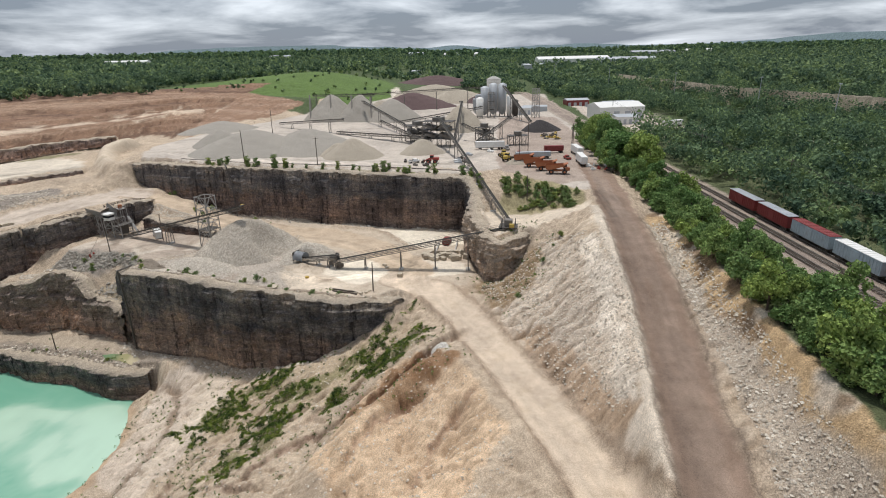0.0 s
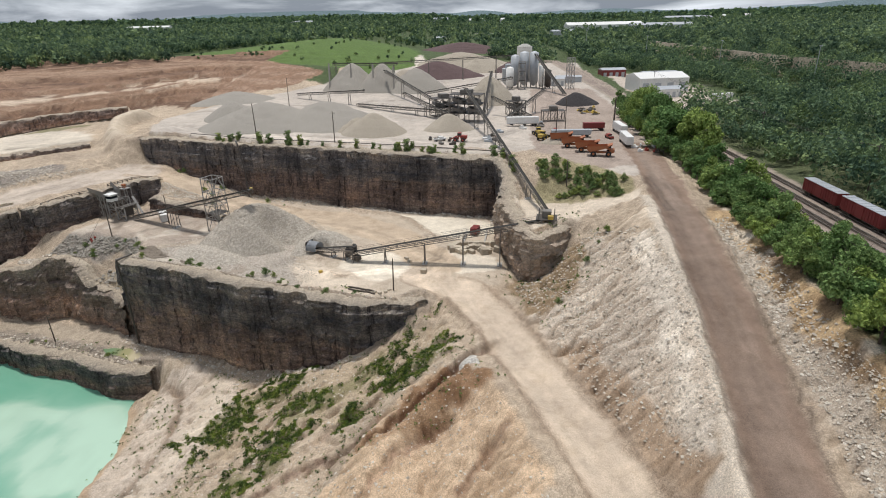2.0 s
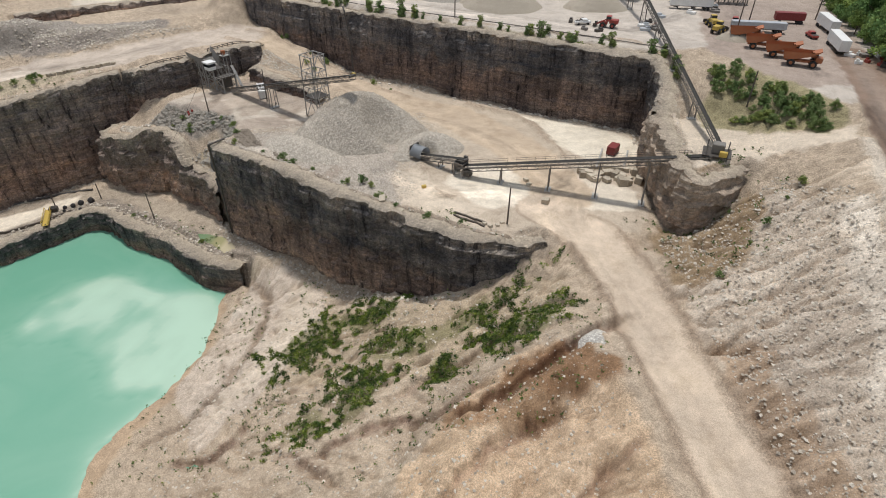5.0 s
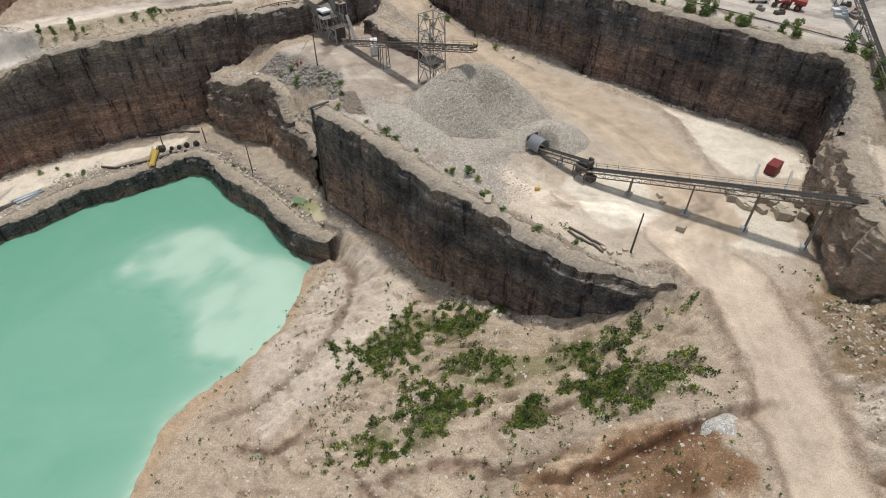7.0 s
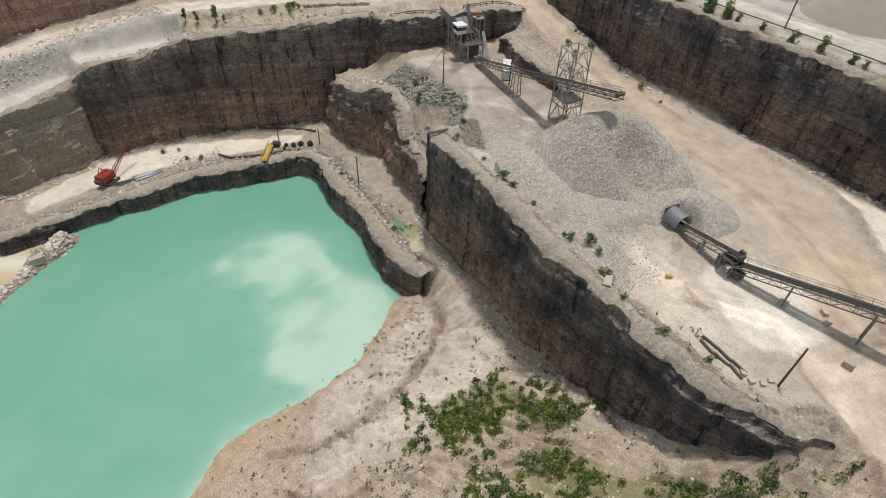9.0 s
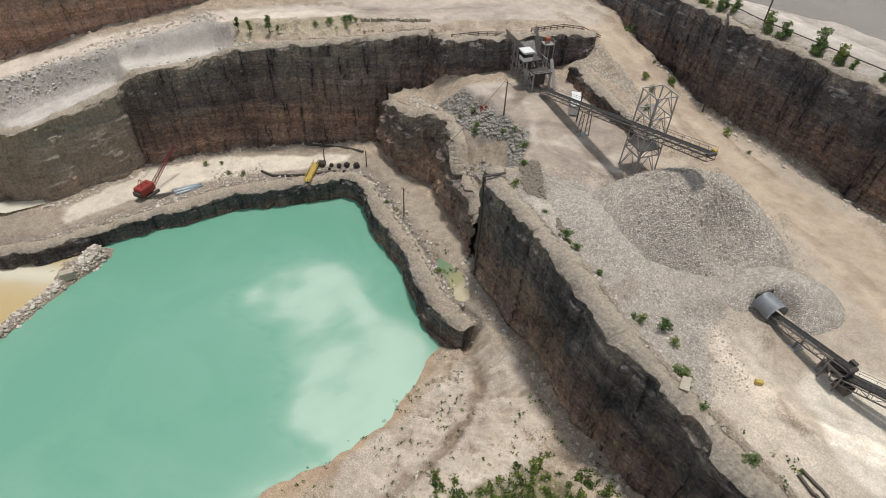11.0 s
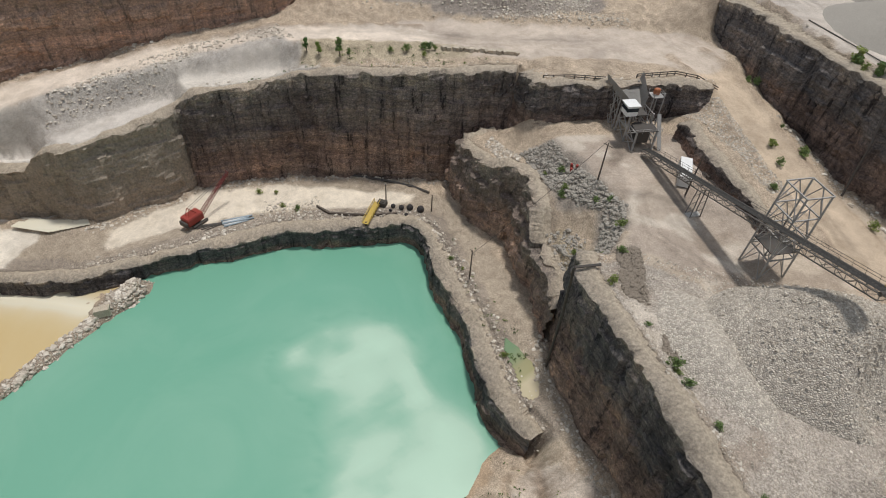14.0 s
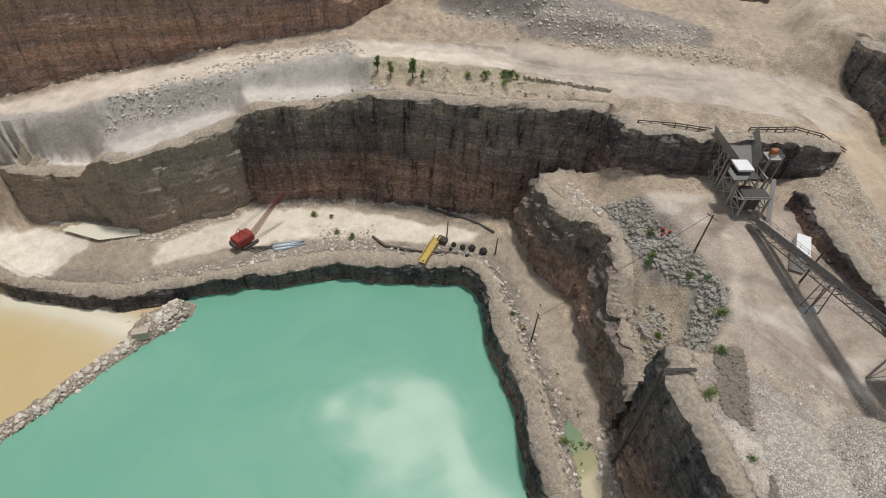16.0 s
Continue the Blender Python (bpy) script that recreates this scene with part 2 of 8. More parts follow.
GALV = painted("galvanised_sheet", (0.42, 0.44, 0.46), 0.5, 0.2, 0.25, (0.25, 0.2, 0.15))
WHITE = painted("white_paint", (0.74, 0.73, 0.7), 0.5, 0, 0.3, (0.4, 0.33, 0.26))
RED = painted("red_paint", (0.3, 0.04, 0.028), 0.5, 0, 0.3)
MAROON = painted("maroon_paint", (0.2, 0.028, 0.026), 0.6, 0, 0.3, (0.12, 0.06, 0.05))
PALEBLUE = painted("pale_blue_paint", (0.35, 0.42, 0.46), 0.6, 0, 0.6, (0.22, 0.15, 0.12))
YELLOW = painted("yellow_paint", (0.5, 0.35, 0.07), 0.5, 0, 0.3)
ORANGE = painted("orange_paint", (0.36, 0.12, 0.045), 0.6, 0, 0.45, (0.2, 0.13, 0.09))
TYRE = painted("tyre_rubber", (0.03, 0.03, 0.03), 0.85, 0, 0.5, (0.15, 0.13, 0.1))
TIMBER = stone("weathered_timber", (0.07, 0.058, 0.048), (0.17, 0.14, 0.115), 4, 0.02)
GLASS = painted("dark_glass", (0.02, 0.025, 0.03), 0.12, 0, 0.0)
CONCRETE = stone("concrete", (0.3, 0.29, 0.27), (0.5, 0.48, 0.44), 1.0, 0.03)
PILE_GREY = stone("grey_crushed_stone", (0.47, 0.42, 0.355), (0.61, 0.55, 0.47), 1.3, 0.35, False, 2.6)
WHITE_STONE = stone("white_crushed_stone", (0.5, 0.48, 0.44), (0.7, 0.67, 0.62), 1.3, 0.3, False, 2.6)
PILE_DUST = stone("fine_grey_stone", (0.27, 0.245, 0.21), (0.37, 0.34, 0.295), 0.8, 0.12)
PILE_TAN = stone("tan_crushed_stone", (0.33, 0.285, 0.225), (0.44, 0.385, 0.31), 1.0, 0.12)
PILE_BLACK = stone("black_aggregate", (0.03, 0.028, 0.03), (0.07, 0.062, 0.06), 1.0, 0.15)
PILE_RED = stone("dark_red_aggregate", (0.09, 0.06, 0.06), (0.16, 0.11, 0.105), 0.6, 0.15)


def build_water(name, near, milk, yellow=None):
    def build(n, l):
        geo = n.new("ShaderNodeNewGeometry")
        a = attr_node(n, "silt")
        swirl = noise_node(n, l, 0.035, 6, 0.55, None, 1.6)
        sw = n.new("ShaderNodeMath"); sw.operation = "MULTIPLY_ADD"
        l.new(swirl, sw.inputs[0]); sw.inputs[1].default_value = 0.26; sw.inputs[2].default_value = -0.13
        sm = n.new("ShaderNodeMath"); sm.operation = "ADD"
        l.new(a, sm.inputs[0]); l.new(sw.outputs[0], sm.inputs[1])
        return ramp_node(n, l, sm.outputs[0], ((0.05, near), (0.38, tuple((p + q) / 2 for p, q in zip(near, milk))), (0.56, milk), (0.82, tuple(min(1, 1.08 * q) for q in milk)), (1.0, yellow or milk))), noise_node(n, l, 0.9, 4, 0.6)
    m = material(name, build, 0.18, 0, 0.012)
    return m


WATER = build_water("turquoise_silty_water", (0.15, 0.355, 0.25), (0.38, 0.535, 0.415), (0.56, 0.47, 0.31))

# ---- ground ----
def lattice(i, j, k=0):
    h = (i * 374761393 + j * 668265263 + k * 1274126177) & 0xFFFFFFFF
    h = ((h ^ (h >> 13)) * 1274126177) & 0xFFFFFFFF
    return ((h ^ (h >> 16)) & 0xFFFF) / 65535.0


def vnoise(x, y, k=0):
    """Smooth value noise in -1..1."""
    x, y = np.asarray(x, float), np.asarray(y, float)
    i, j = np.floor(x).astype(np.int64), np.floor(y).astype(np.int64)
    u, v = x - i, y - j
    u, v = u * u * (3 - 2 * u), v * v * (3 - 2 * v)
    a, b, c, d = lattice(i, j, k), lattice(i + 1, j, k), lattice(i, j + 1, k), lattice(i + 1, j + 1, k)
    return (a + (b - a) * u + (c - a) * v + (a - b - c + d) * u * v) * 2 - 1


def fbm(x, y, octaves=4, k=0):
    return sum(vnoise(x * 2.03**o + 17.3 * o, y * 2.03**o - 9.1 * o, k + o) * 0.5**o for o in range(octaves))


def inside(poly, x, y):
    c = np.zeros(x.shape, bool)
    for (x0, y0), (x1, y1) in zip(poly, poly[1:] + poly[:1]):
        if y0 != y1:
            c ^= ((y0 > y) != (y1 > y)) & (x < (x1 - x0) * (y - y0) / (y1 - y0) + x0)
    return c


def along(pts, x, y):
    """Distance from a polyline in plan, and the height (third number) at the nearest place of it."""
    best, val = np.full(x.shape, 1e9), np.zeros(x.shape)
    for a, b in zip(pts, pts[1:]):
        dx, dy = b[0] - a[0], b[1] - a[1]
        t = np.clip(((x - a[0]) * dx + (y - a[1]) * dy) / (dx * dx + dy * dy + 1e-9), 0, 1)
        d = np.hypot(x - a[0] - t * dx, y - a[1] - t * dy)
        near = d < best
        best, val = np.where(near, d, best), np.where(near, a[2] + t * (b[2] - a[2]), val)
    return best, val


def offset(pts, d):
    """A polyline moved d to its right in plan; further numbers are kept."""
    out = []
    for i, p in enumerate(pts):
        q, r = pts[max(0, i - 1)], pts[min(len(pts) - 1, i + 1)]
        t = Vector((r[0] - q[0], r[1] - q[1])).normalized()
        out.append((p[0] + t.y * d, p[1] - t.x * d, *p[2:]))
    return out


def axis(*runs):
    v = [runs[0][0]]
    for end, step in runs[1:]:
        n = max(1, round((end - v[-1]) / step))
        v += list(np.linspace(v[-1], end, n + 1)[1:])
    return np.array(v)


far_steps = [((130 + 45 * 1.13**i) - 45) for i in range(1, 38)]
AX = np.concatenate([[-(480 + 40 * 1.14**i - 40) for i in range(34, 0, -1)], axis((-480, 0), (-270, 4), (68, 0.8), (130, 1.5)), far_steps])
AY = np.concatenate([[20 - (30 * 1.3**i - 30) for i in range(15, 0, -1)], axis((20, 0), (60, 1.5), (292, 0.8), (660, 3)), [660 + 60 * 1.13**i - 60 for i in range(1, 36)]])
GX, GY = np.meshgrid(AX, AY)

# Rims of the rock faces: x, y, height of the rim, height of the foot. The face looks to the right of the way that the line goes.
RIM_PROMONTORY = [(-116, 186, 37.5, 10.5), (-111, 180.5, 39, 10.5), (-93, 173.5, 39.5, 10.5), (-79, 169, 39.3, 10.5), (-61, 161.8, 39, 12), (-53, 159.5, 38.8, 14),
                  (-41, 156, 38.5, 18), (-31, 154.4, 38, 23.5), (-24, 154, 37.6, 29), (-18, 155.4, 37, 34), (-13, 159, 36.8, 36)]
RIM_CRAG = [(-172, 213, 27, 14), (-175, 203, 26.5, 9), (-170, 200, 27, 9.5), (-156, 198, 29, 10), (-152.5, 199.5, 31.5, 10), (-147, 201.5, 31.5, 10), (-140, 199, 31, 10), (-135, 195.5, 30.5, 10), (-131.5, 192.5, 25.5, 10), (-121, 187.5, 23.5, 10.5), (-114, 183.5, 22, 10.5)]
HOLLOW_EDGE = [(-134, 198.5, 31, 27), (-131, 200.5, 31, 27), (-127, 202.5, 31, 28), (-123.5, 202, 31.5, 28.5), (-120, 198, 32, 28.5), (-116.5, 191.5, 33.5, 26), (-113.5, 185.5, 37.5, 22)]
RIM_WEST = [(-262, 60, 19, 3), (-240, 84, 19, 3), (-229, 101, 20, 4), (-225, 103.5, 26, 4.5), (-219.5, 112, 27, 5), (-220, 130, 29, 5.2), (-222, 139.5, 30, 5.5), (-219, 142, 34.5, 5.5), (-213.5, 158, 35, 6),
            (-207, 170, 38.5, 6.5), (-198, 182, 40, 7), (-186, 195, 41.5, 8), (-179, 205, 42.3, 8.5), (-174, 213, 43, 14), (-170, 217, 43.8, 22)]
RIM_DUMP = [(-170, 217, 43.8, 26), (-166, 215.5, 44.8, 30), (-159, 213.5, 45.8, 36.5), (-153.5, 219, 46.4, 37), (-147.5, 226.5, 46.8, 37), (-143.5, 234.5, 47, 37), (-139.5, 244.5, 46.8, 37), (-132.5, 250.5, 46.4, 42)]
RIM_BENCH = [(-240, 60, 5, -1), (-213, 77, 5, -1), (-198, 101, 5, -1), (-193.5, 119, 5.2, -1), (-190.5, 136, 5.5, -1), (-187.5, 150, 6, -1), (-178.5, 164, 6.5, -1), (-169.5, 181, 7.3, -1),
             (-164, 181.5, 7.5, -1), (-150, 178, 7.8, -1), (-131, 172.5, 8.3, -1), (-108, 164, 8.8, -1), (-99, 164, 8.6, 1.5)]
RIM_NORTH = [(-156, 280, 57.5, 49), (-132, 269, 58.6, 44), (-116, 262.5, 59, 40.5), (-97, 254, 59.3, 38.5), (-57, 242.5, 59.5, 37), (-36, 236, 59.5, 36.7), (-7, 229, 59.4, 36.7), (8, 225, 59, 36.7),
             (10, 214, 56, 36.7), (8.5, 200, 52.8, 36.9), (10, 185, 51.8, 37.2), (12, 173, 51, 36.8), (15.5, 168.5, 50.6, 36.8), (20, 169.5, 50.6, 39), (25, 173, 50.6, 45), (28, 178, 51, 49)]
RIM_HIGH = [(-268, 40, 72, 24), (-262, 86, 72, 29), (-259, 114, 72, 33.5), (-252, 143, 72, 38), (-244, 178, 72, 42), (-252, 196, 71, 44), (-275, 225, 70, 46)]
RIM_BANK = [(67, 172, 57, 56), (65.5, 150, 57.2, 54.2), (64, 129, 57.4, 52.6), (61.5, 110, 57.4, 50.3), (60, 96, 57.4, 49.6), (58.5, 78, 57.2, 48), (56, 55, 57, 46), (54, 30, 57, 45)]
RIM_PIT = [(-246, 248, 51.5, 47.2), (-233, 264, 51.2, 47.2), (-221, 277, 51, 47.2), (-208, 290, 51, 47.4), (-195, 302, 51.5, 48)]
RIM_FAR_PIT = [(-300, 280, 58.5, 52), (-262, 322, 58, 52.3), (-250, 347, 58, 52.6), (-240, 362, 58, 53), (-218, 379, 58, 54.5)]
def inset(r, d):
    return [(x, y, t, f) for x, y, t, f in offset(r, -d)]


RIM_PROMONTORY, RIM_WEST, RIM_DUMP, RIM_BENCH, RIM_NORTH = (inset(r, 1.5) for r in (RIM_PROMONTORY, RIM_WEST, RIM_DUMP, RIM_BENCH, RIM_NORTH))
RIM_YARD = [(-131, 239, 41.8, 37.2), (-127.5, 237, 41.5, 37), (-118, 232.5, 41.3, 37), (-109, 228, 41, 37.2), (-101, 224.5, 40.3, 37.2), (-95, 221.5, 38.8, 37.2)]
FACES = [RIM_YARD, RIM_PROMONTORY, RIM_CRAG, RIM_WEST, RIM_DUMP, RIM_BENCH, RIM_NORTH, RIM_HIGH, RIM_PIT, RIM_FAR_PIT]

# Roads: centre line with height, half width.
RAMP = [(-16, 172, 37.6), (-3, 163, 37), (4, 151, 36), (8, 139, 35.7), (12, 127, 35.8), (17.5, 112, 36), (22.5, 95, 36), (26, 80, 36), (30, 60, 36), (32, 20, 36)]
HAUL = [(62, 240, 60), (60, 218, 60), (58, 200, 59.2), (56, 183, 58), (53, 154, 55.9), (50.5, 130, 51.8), (48, 113, 48.8), (42.5, 85, 45.6), (40, 70, 43.6), (36, 40, 40), (34, 20, 38)]
UPPER = [(-262, 60, 27), (-249, 86, 30), (-244.5, 114, 34), (-238, 143, 38), (-226, 175, 42), (-203, 207, 43.3), (-182, 231, 44.3), (-165, 250, 45.8), (-150, 262, 46.6)]
CROSS = [(-150, 262, 46.6), (-136, 259, 45), (-120, 250, 42.5), (-105, 243, 40), (-88, 236, 38.3), (-72, 229, 37.4)]

FIX = []  # (mask, heights): later ones win
def level(poly, z):
    m = inside(poly, GX, GY)
    FIX.append((m, np.where(m, z(GX, GY) if callable(z) else z, 0)))
    return m
def strip(pts, half):
    d, z = along(pts, GX, GY)
    m = d < half
    FIX.append((m, z))
    return m

FLOOR = [(-148, 210.5), (-146, 214), (-141, 224), (-134, 237), (-119, 231), (-105, 225.5), (-92, 220), (-80, 231), (-97, 250), (-57, 239), (-36, 232.5), (-7, 225.5), (5, 222), (7, 214), (6, 200), (7.5, 185), (9, 172), (6, 166),
         (-12, 163), (-20, 158), (-31, 155), (-41, 158), (-53, 162), (-61, 165), (-79, 172), (-93, 177), (-108, 185), (-111, 191), (-115.5, 200), (-120, 206), (-130, 207.5), (-140, 208.5)]
PLATEAU = [(-153, 284), (-132, 273), (-97, 258), (-57, 246), (-36, 240), (-7, 233), (9, 229), (22, 236), (31, 222), (40, 206), (50, 198), (62, 214), (70, 240), (78, 300), (88, 460), (110, 640), (-50, 640), (-104, 500), (-128, 430), (-150, 380), (-166, 320)]
BENCH = [(-216, 79), (-201, 103), (-197, 120), (-194, 137), (-191, 152), (-182, 167), (-173, 184), (-163, 184.5), (-148, 180.5), (-131, 175.5), (-108, 167.5), (-98, 167.5), (-84, 169.5), (-101, 174), (-116, 182), (-136, 190), (-150, 193), (-170, 197.5),
         (-181, 190), (-200, 173), (-209, 157), (-216, 141), (-216.5, 112), (-222, 100), (-236, 82), (-240, 62)]
LAKE = [(-187, 112), (-186, 134), (-184, 149), (-175, 163), (-167, 177), (-150, 174), (-131, 169), (-110, 161), (-108, 152), (-105, 139), (-106, 125), (-111, 108), (-104, 92), (-98, 70), (-95, 22), (-150, 22), (-168, 60), (-182, 99)]
YELLOW_POND = [(-214, 70), (-199, 92), (-193, 100), (-187, 96), (-178, 74), (-172, 50), (-230, 50)]
EAST = [(52, 21), (56, 50), (59, 78), (62, 96), (66, 129), (68, 166), (72, 200), (80, 215), (96, 300), (110, 460), (131, 460), (131, 21)]

on_floor = level(FLOOR, lambda x, y: 37.9 - 0.9 * np.clip((y - 185) / 50, 0, 1) + 1.2 * np.clip((-60 - x) / 40, 0, 1) * np.clip((190 - y) / 15, 0, 1))
on_plateau = level(PLATEAU, 60.0)
on_bench = level(BENCH, lambda x, y: 5.2 + 0.045 * np.clip(x + 205, -30, 110) + 0.02 * (y - 130))
level([(-123, 176), (-118, 178.5), (-112, 177.5), (-105, 173.5), (-104, 171), (-108, 168.8), (-114, 171.5), (-120, 173.5)], 9.0)
level([(-232, 90), (-221, 99), (-217.5, 108), (-221, 109), (-227, 101)], 4.7)
on_lake = level(LAKE, -3.0)
level(YELLOW_POND, -0.8)
on_east = level(EAST, 57.0)
level([(11.5, 200), (13, 176), (27, 178), (31, 195), (22, 203)], 51.6)          # pad below the transfer
level([(-236, 63), (-243, 84), (-236, 104), (-232, 103), (-242, 83), (-258, 66), (-262, 62)], 19)
level([(-233, 107), (-232, 125), (-230.5, 139), (-225, 139), (-223, 128), (-222.5, 112), (-226, 106)], lambda x, y: 26.5 + 0.1 * (y - 105))
level([(-229, 143), (-227, 160), (-219, 172), (-210, 170), (-216.5, 158), (-221.5, 143)], lambda x, y: 34.5 + 0.03 * (y - 143))
level([(-172, 210), (-172.5, 203), (-158, 201), (-156, 203), (-158, 208)], lambda x, y: 27 + 0.12 * (x + 172))
level([(-131, 193.5), (-128, 198), (-123, 198.5), (-119.5, 194), (-116.5, 188), (-121, 189.5)], lambda x, y: 26 + 0.25 * (y - 194))
level([(-215, 250), (-190, 268), (-170, 290), (-168, 330), (-180, 400), (-215, 420), (-262, 352), (-262, 300)], lambda x, y: 48 + 0.03 * (y - 260))
level([(-236, 264), (-224, 281), (-210, 294), (-197, 306), (-205, 322), (-216, 360), (-238, 352), (-246, 340), (-256, 318), (-290, 284), (-262, 262)], lambda x, y: 51 + 0.02 * (y - 280))
# lake shore and the slope above it
strip([(-99, 164, 3.5), (-104, 157, 0.2), (-101, 150, 0), (-98, 139, 0), (-99, 125, 0), (-104, 108, 0), (-97, 92, 0), (-91, 70, 0), (-88, 20, 0)], 0.9)
strip([(-192, 112, 3.0), (-187, 102, 1.6), (-183, 93, 1.3), (-177, 82, 1.3), (-173, 72, 1.2), (-165, 50, 1.2)], 1.5)
strip([(-84, 169, 9.5), (-74, 162, 9.2), (-67, 150, 9), (-68, 138, 8.4), (-70, 131, 8.5), (-69, 120, 6), (-78, 107, 2.6)], 0.8)
strip([(-43, 150, 20), (-31, 143, 22), (-28, 134, 20.8), (-37, 127, 18.8), (-34, 112, 16)], 0.8)
strip([(-23, 143, 25.2), (-14, 147, 30.5)], 0.8)
strip([(-2, 133, 36.4), (-7, 126, 36), (-12, 119, 34.5), (-20, 110, 31), (-25, 98, 27), (-27, 80, 23)], 1.0)
strip([(-1, 129, 36.6), (3, 121, 36.8), (9, 105, 36.6), (14, 92, 36.4), (17, 78, 36.4)], 0.8)
strip([(-2.5, 121, 31.8), (-9, 114, 29.5), (-14, 100, 27), (-15, 80, 24)], 0.8)
strip([(-60, 90, 6), (-55, 60, 6), (-50, 22, 6)], 0.8)
strip([(-20, 60, 22), (-15, 22, 22)], 0.8)
on_ramp = strip(RAMP, 6.0)
on_haul = strip(HAUL, 5.6)
berm = [(x, y, z + 1.3) for x, y, z in offset(HAUL[3:], 7.4)]
strip(berm, 0.9)
strip([(50, 196, 59.5), (42, 205, 60), (33, 221, 60)], 1.5)
strip([(36, 190, 54), (48, 186, 57)], 2.5)
strip([(x, y, t) for x, y, t, f in offset(RIM_BANK, -1.5)], 0.9)
strip([(x, y, f + 0.45 * (t - f)) for x, y, t, f in offset(RIM_BANK, 1.2)], 0.6)
strip([(x, y, f) for x, y, t, f in offset(RIM_BANK, 4.5)], 0.8)
on_upper = strip(UPPER, 6.0) | strip(UPPER[5:], 11.0)
on_cross = strip(CROSS, 6.0)
strip([(-156, 281, 58), (-168, 285, 57), (-176, 292, 55)], 3)
strip([(-168, 288, 57.3), (-176, 298, 57), (-192, 318, 56), (-206, 345, 57.5), (-205, 372, 58.5)], 4)
strip([(-168, 289, 57), (-173, 280, 49.5)], 1.2)
strip([(-173, 294, 57), (-183, 285, 48.5)], 1.2)
# spoil heaps by the upper road
strip([(-213, 226, 50), (-200, 243, 50), (-188, 258, 48.5)], 2.2)
strip([(-200, 232, 46), (-185, 249, 47.5), (-172, 262, 47.6)], 1.6)
strip([(-232, 212, 55), (-222, 232, 54)], 5)
strip([(-235, 195, 47), (-215, 225, 46)], 1.5)
strip([(-205, 262, 47.5), (-188, 280, 48)], 6)
# long brown slope of the western pit edge
strip([(-330, 310, 62.5), (-284, 365, 63), (-260, 388, 63), (-235, 430, 63), (-228, 475, 63), (-190, 505, 64)], 4)
strip([(-300, 262, 70), (-380, 330, 72), (-400, 470, 72), (-274, 590, 72), (-180, 545, 71), (-110, 520, 69)], 6)
for r in FACES:
    d_in, z_in = along(offset(r, -2.6), GX, GY)
    FIX.append((d_in < 0.8, z_in))
    foot = [(x, y, f) for x, y, t, f in offset(r, 0.7)]
    d_out, z_out = along(foot, GX, GY)
    FIX.append((d_out < 0.9, z_out))

HZ = np.zeros(GX.shape)
dist = np.hypot(GX, GY)
west = np.clip((-60 - GX) / 120, 0, 1)
base = 57 + 15 * west * west * (3 - 2 * west) + 1.5 * fbm(GX / 160, GY / 160, 3, 5)
base += 16 * np.exp(-(((GX + 150) / 130) ** 2 + ((GY - 760) / 150) ** 2)) * 0.8
base += np.clip((dist - 1200) / 2600, 0, 1) ** 1.5 * (22 + 15 * fbm(GX / 900, GY / 900, 3, 9)) * np.clip(1, 0, 1)
old_x = np.interp(GY, [200, 300, 365, 416, 484, 650, 760], [320, 300, 280, 263, 243, 230, 225])
base += 15 * np.clip((GX - old_x - 8) / 30, 0, 1) * np.clip((1100 - GY) / 200, 0, 1)
known = (GX < -470) | (GX > 128) | (GY < 22) | (GY > 650)
HZ[:] = base
for m, z in FIX:
    HZ = np.where(m, z, HZ)
    known = known | m
# Heights between the known ones settle like loose material.
def settle(h, k, rounds):
    free = ~k
    for _ in range(rounds):
        s = h.copy()
        s[1:-1, 1:-1] = (h[:-2, 1:-1] + h[2:, 1:-1] + h[1:-1, :-2] + h[1:-1, 2:]) / 4
        h = np.where(free, s, h)
    return h
def coarse(h, k, f):
    ny, nx = (h.shape[0] // f) * f, (h.shape[1] // f) * f
    kk = k[:ny, :nx].reshape(ny // f, f, nx // f, f)
    hh = h[:ny, :nx].reshape(ny // f, f, nx // f, f)
    w = kk.sum((1, 3))
    return np.where(w > 0, (hh * kk).sum((1, 3)) / np.maximum(w, 1), 50.0), w > 0
guess = None
for f, rounds in ((16, 600), (8, 300), (4, 200), (2, 120), (1, 80)):
    if f > 1:
        h, k = coarse(HZ, known, f)
    else:
        h, k = HZ.copy(), known
    if guess is not None:
        up = np.repeat(np.repeat(guess, 2, 0), 2, 1)
        pad = np.pad(up, ((0, max(0, h.shape[0] - up.shape[0])), (0, max(0, h.shape[1] - up.shape[1]))), "edge")[: h.shape[0], : h.shape[1]]
        h = np.where(k, h, pad)
    guess = settle(h, k, rounds)
HZ = guess

near_face = np.zeros(GX.shape, bool)
for r in FACES:
    near_face |= along(r, GX, GY)[0] < 5.5
for _ in range(5):
    b = HZ.copy()
    b[1:-1, 1:-1] = (HZ[:-2, 1:-1] + HZ[2:, 1:-1] + HZ[1:-1, :-2] + HZ[1:-1, 2:] + 2 * HZ[1:-1, 1:-1]) / 6
    HZ = np.where(near_face, HZ, b)
free = ~known
roads = on_ramp | on_haul | on_upper | on_cross
def soften(m, n):
    a = m.astype(float)
    for _ in range(n):
        a[1:-1, 1:-1] = (a[:-2, 1:-1] + a[2:, 1:-1] + a[1:-1, :-2] + a[1:-1, 2:] + a[1:-1, 1:-1]) / 5
    return a
loose = soften(free & (GX > -470) & (GX < 128) & (GY < 650), 4)
near = (dist < 700)
loose = loose * np.where((GX < -60) & (GX > -125) & (GY < 170), np.clip(np.abs(HZ) / 3, 0.12, 1), 1)
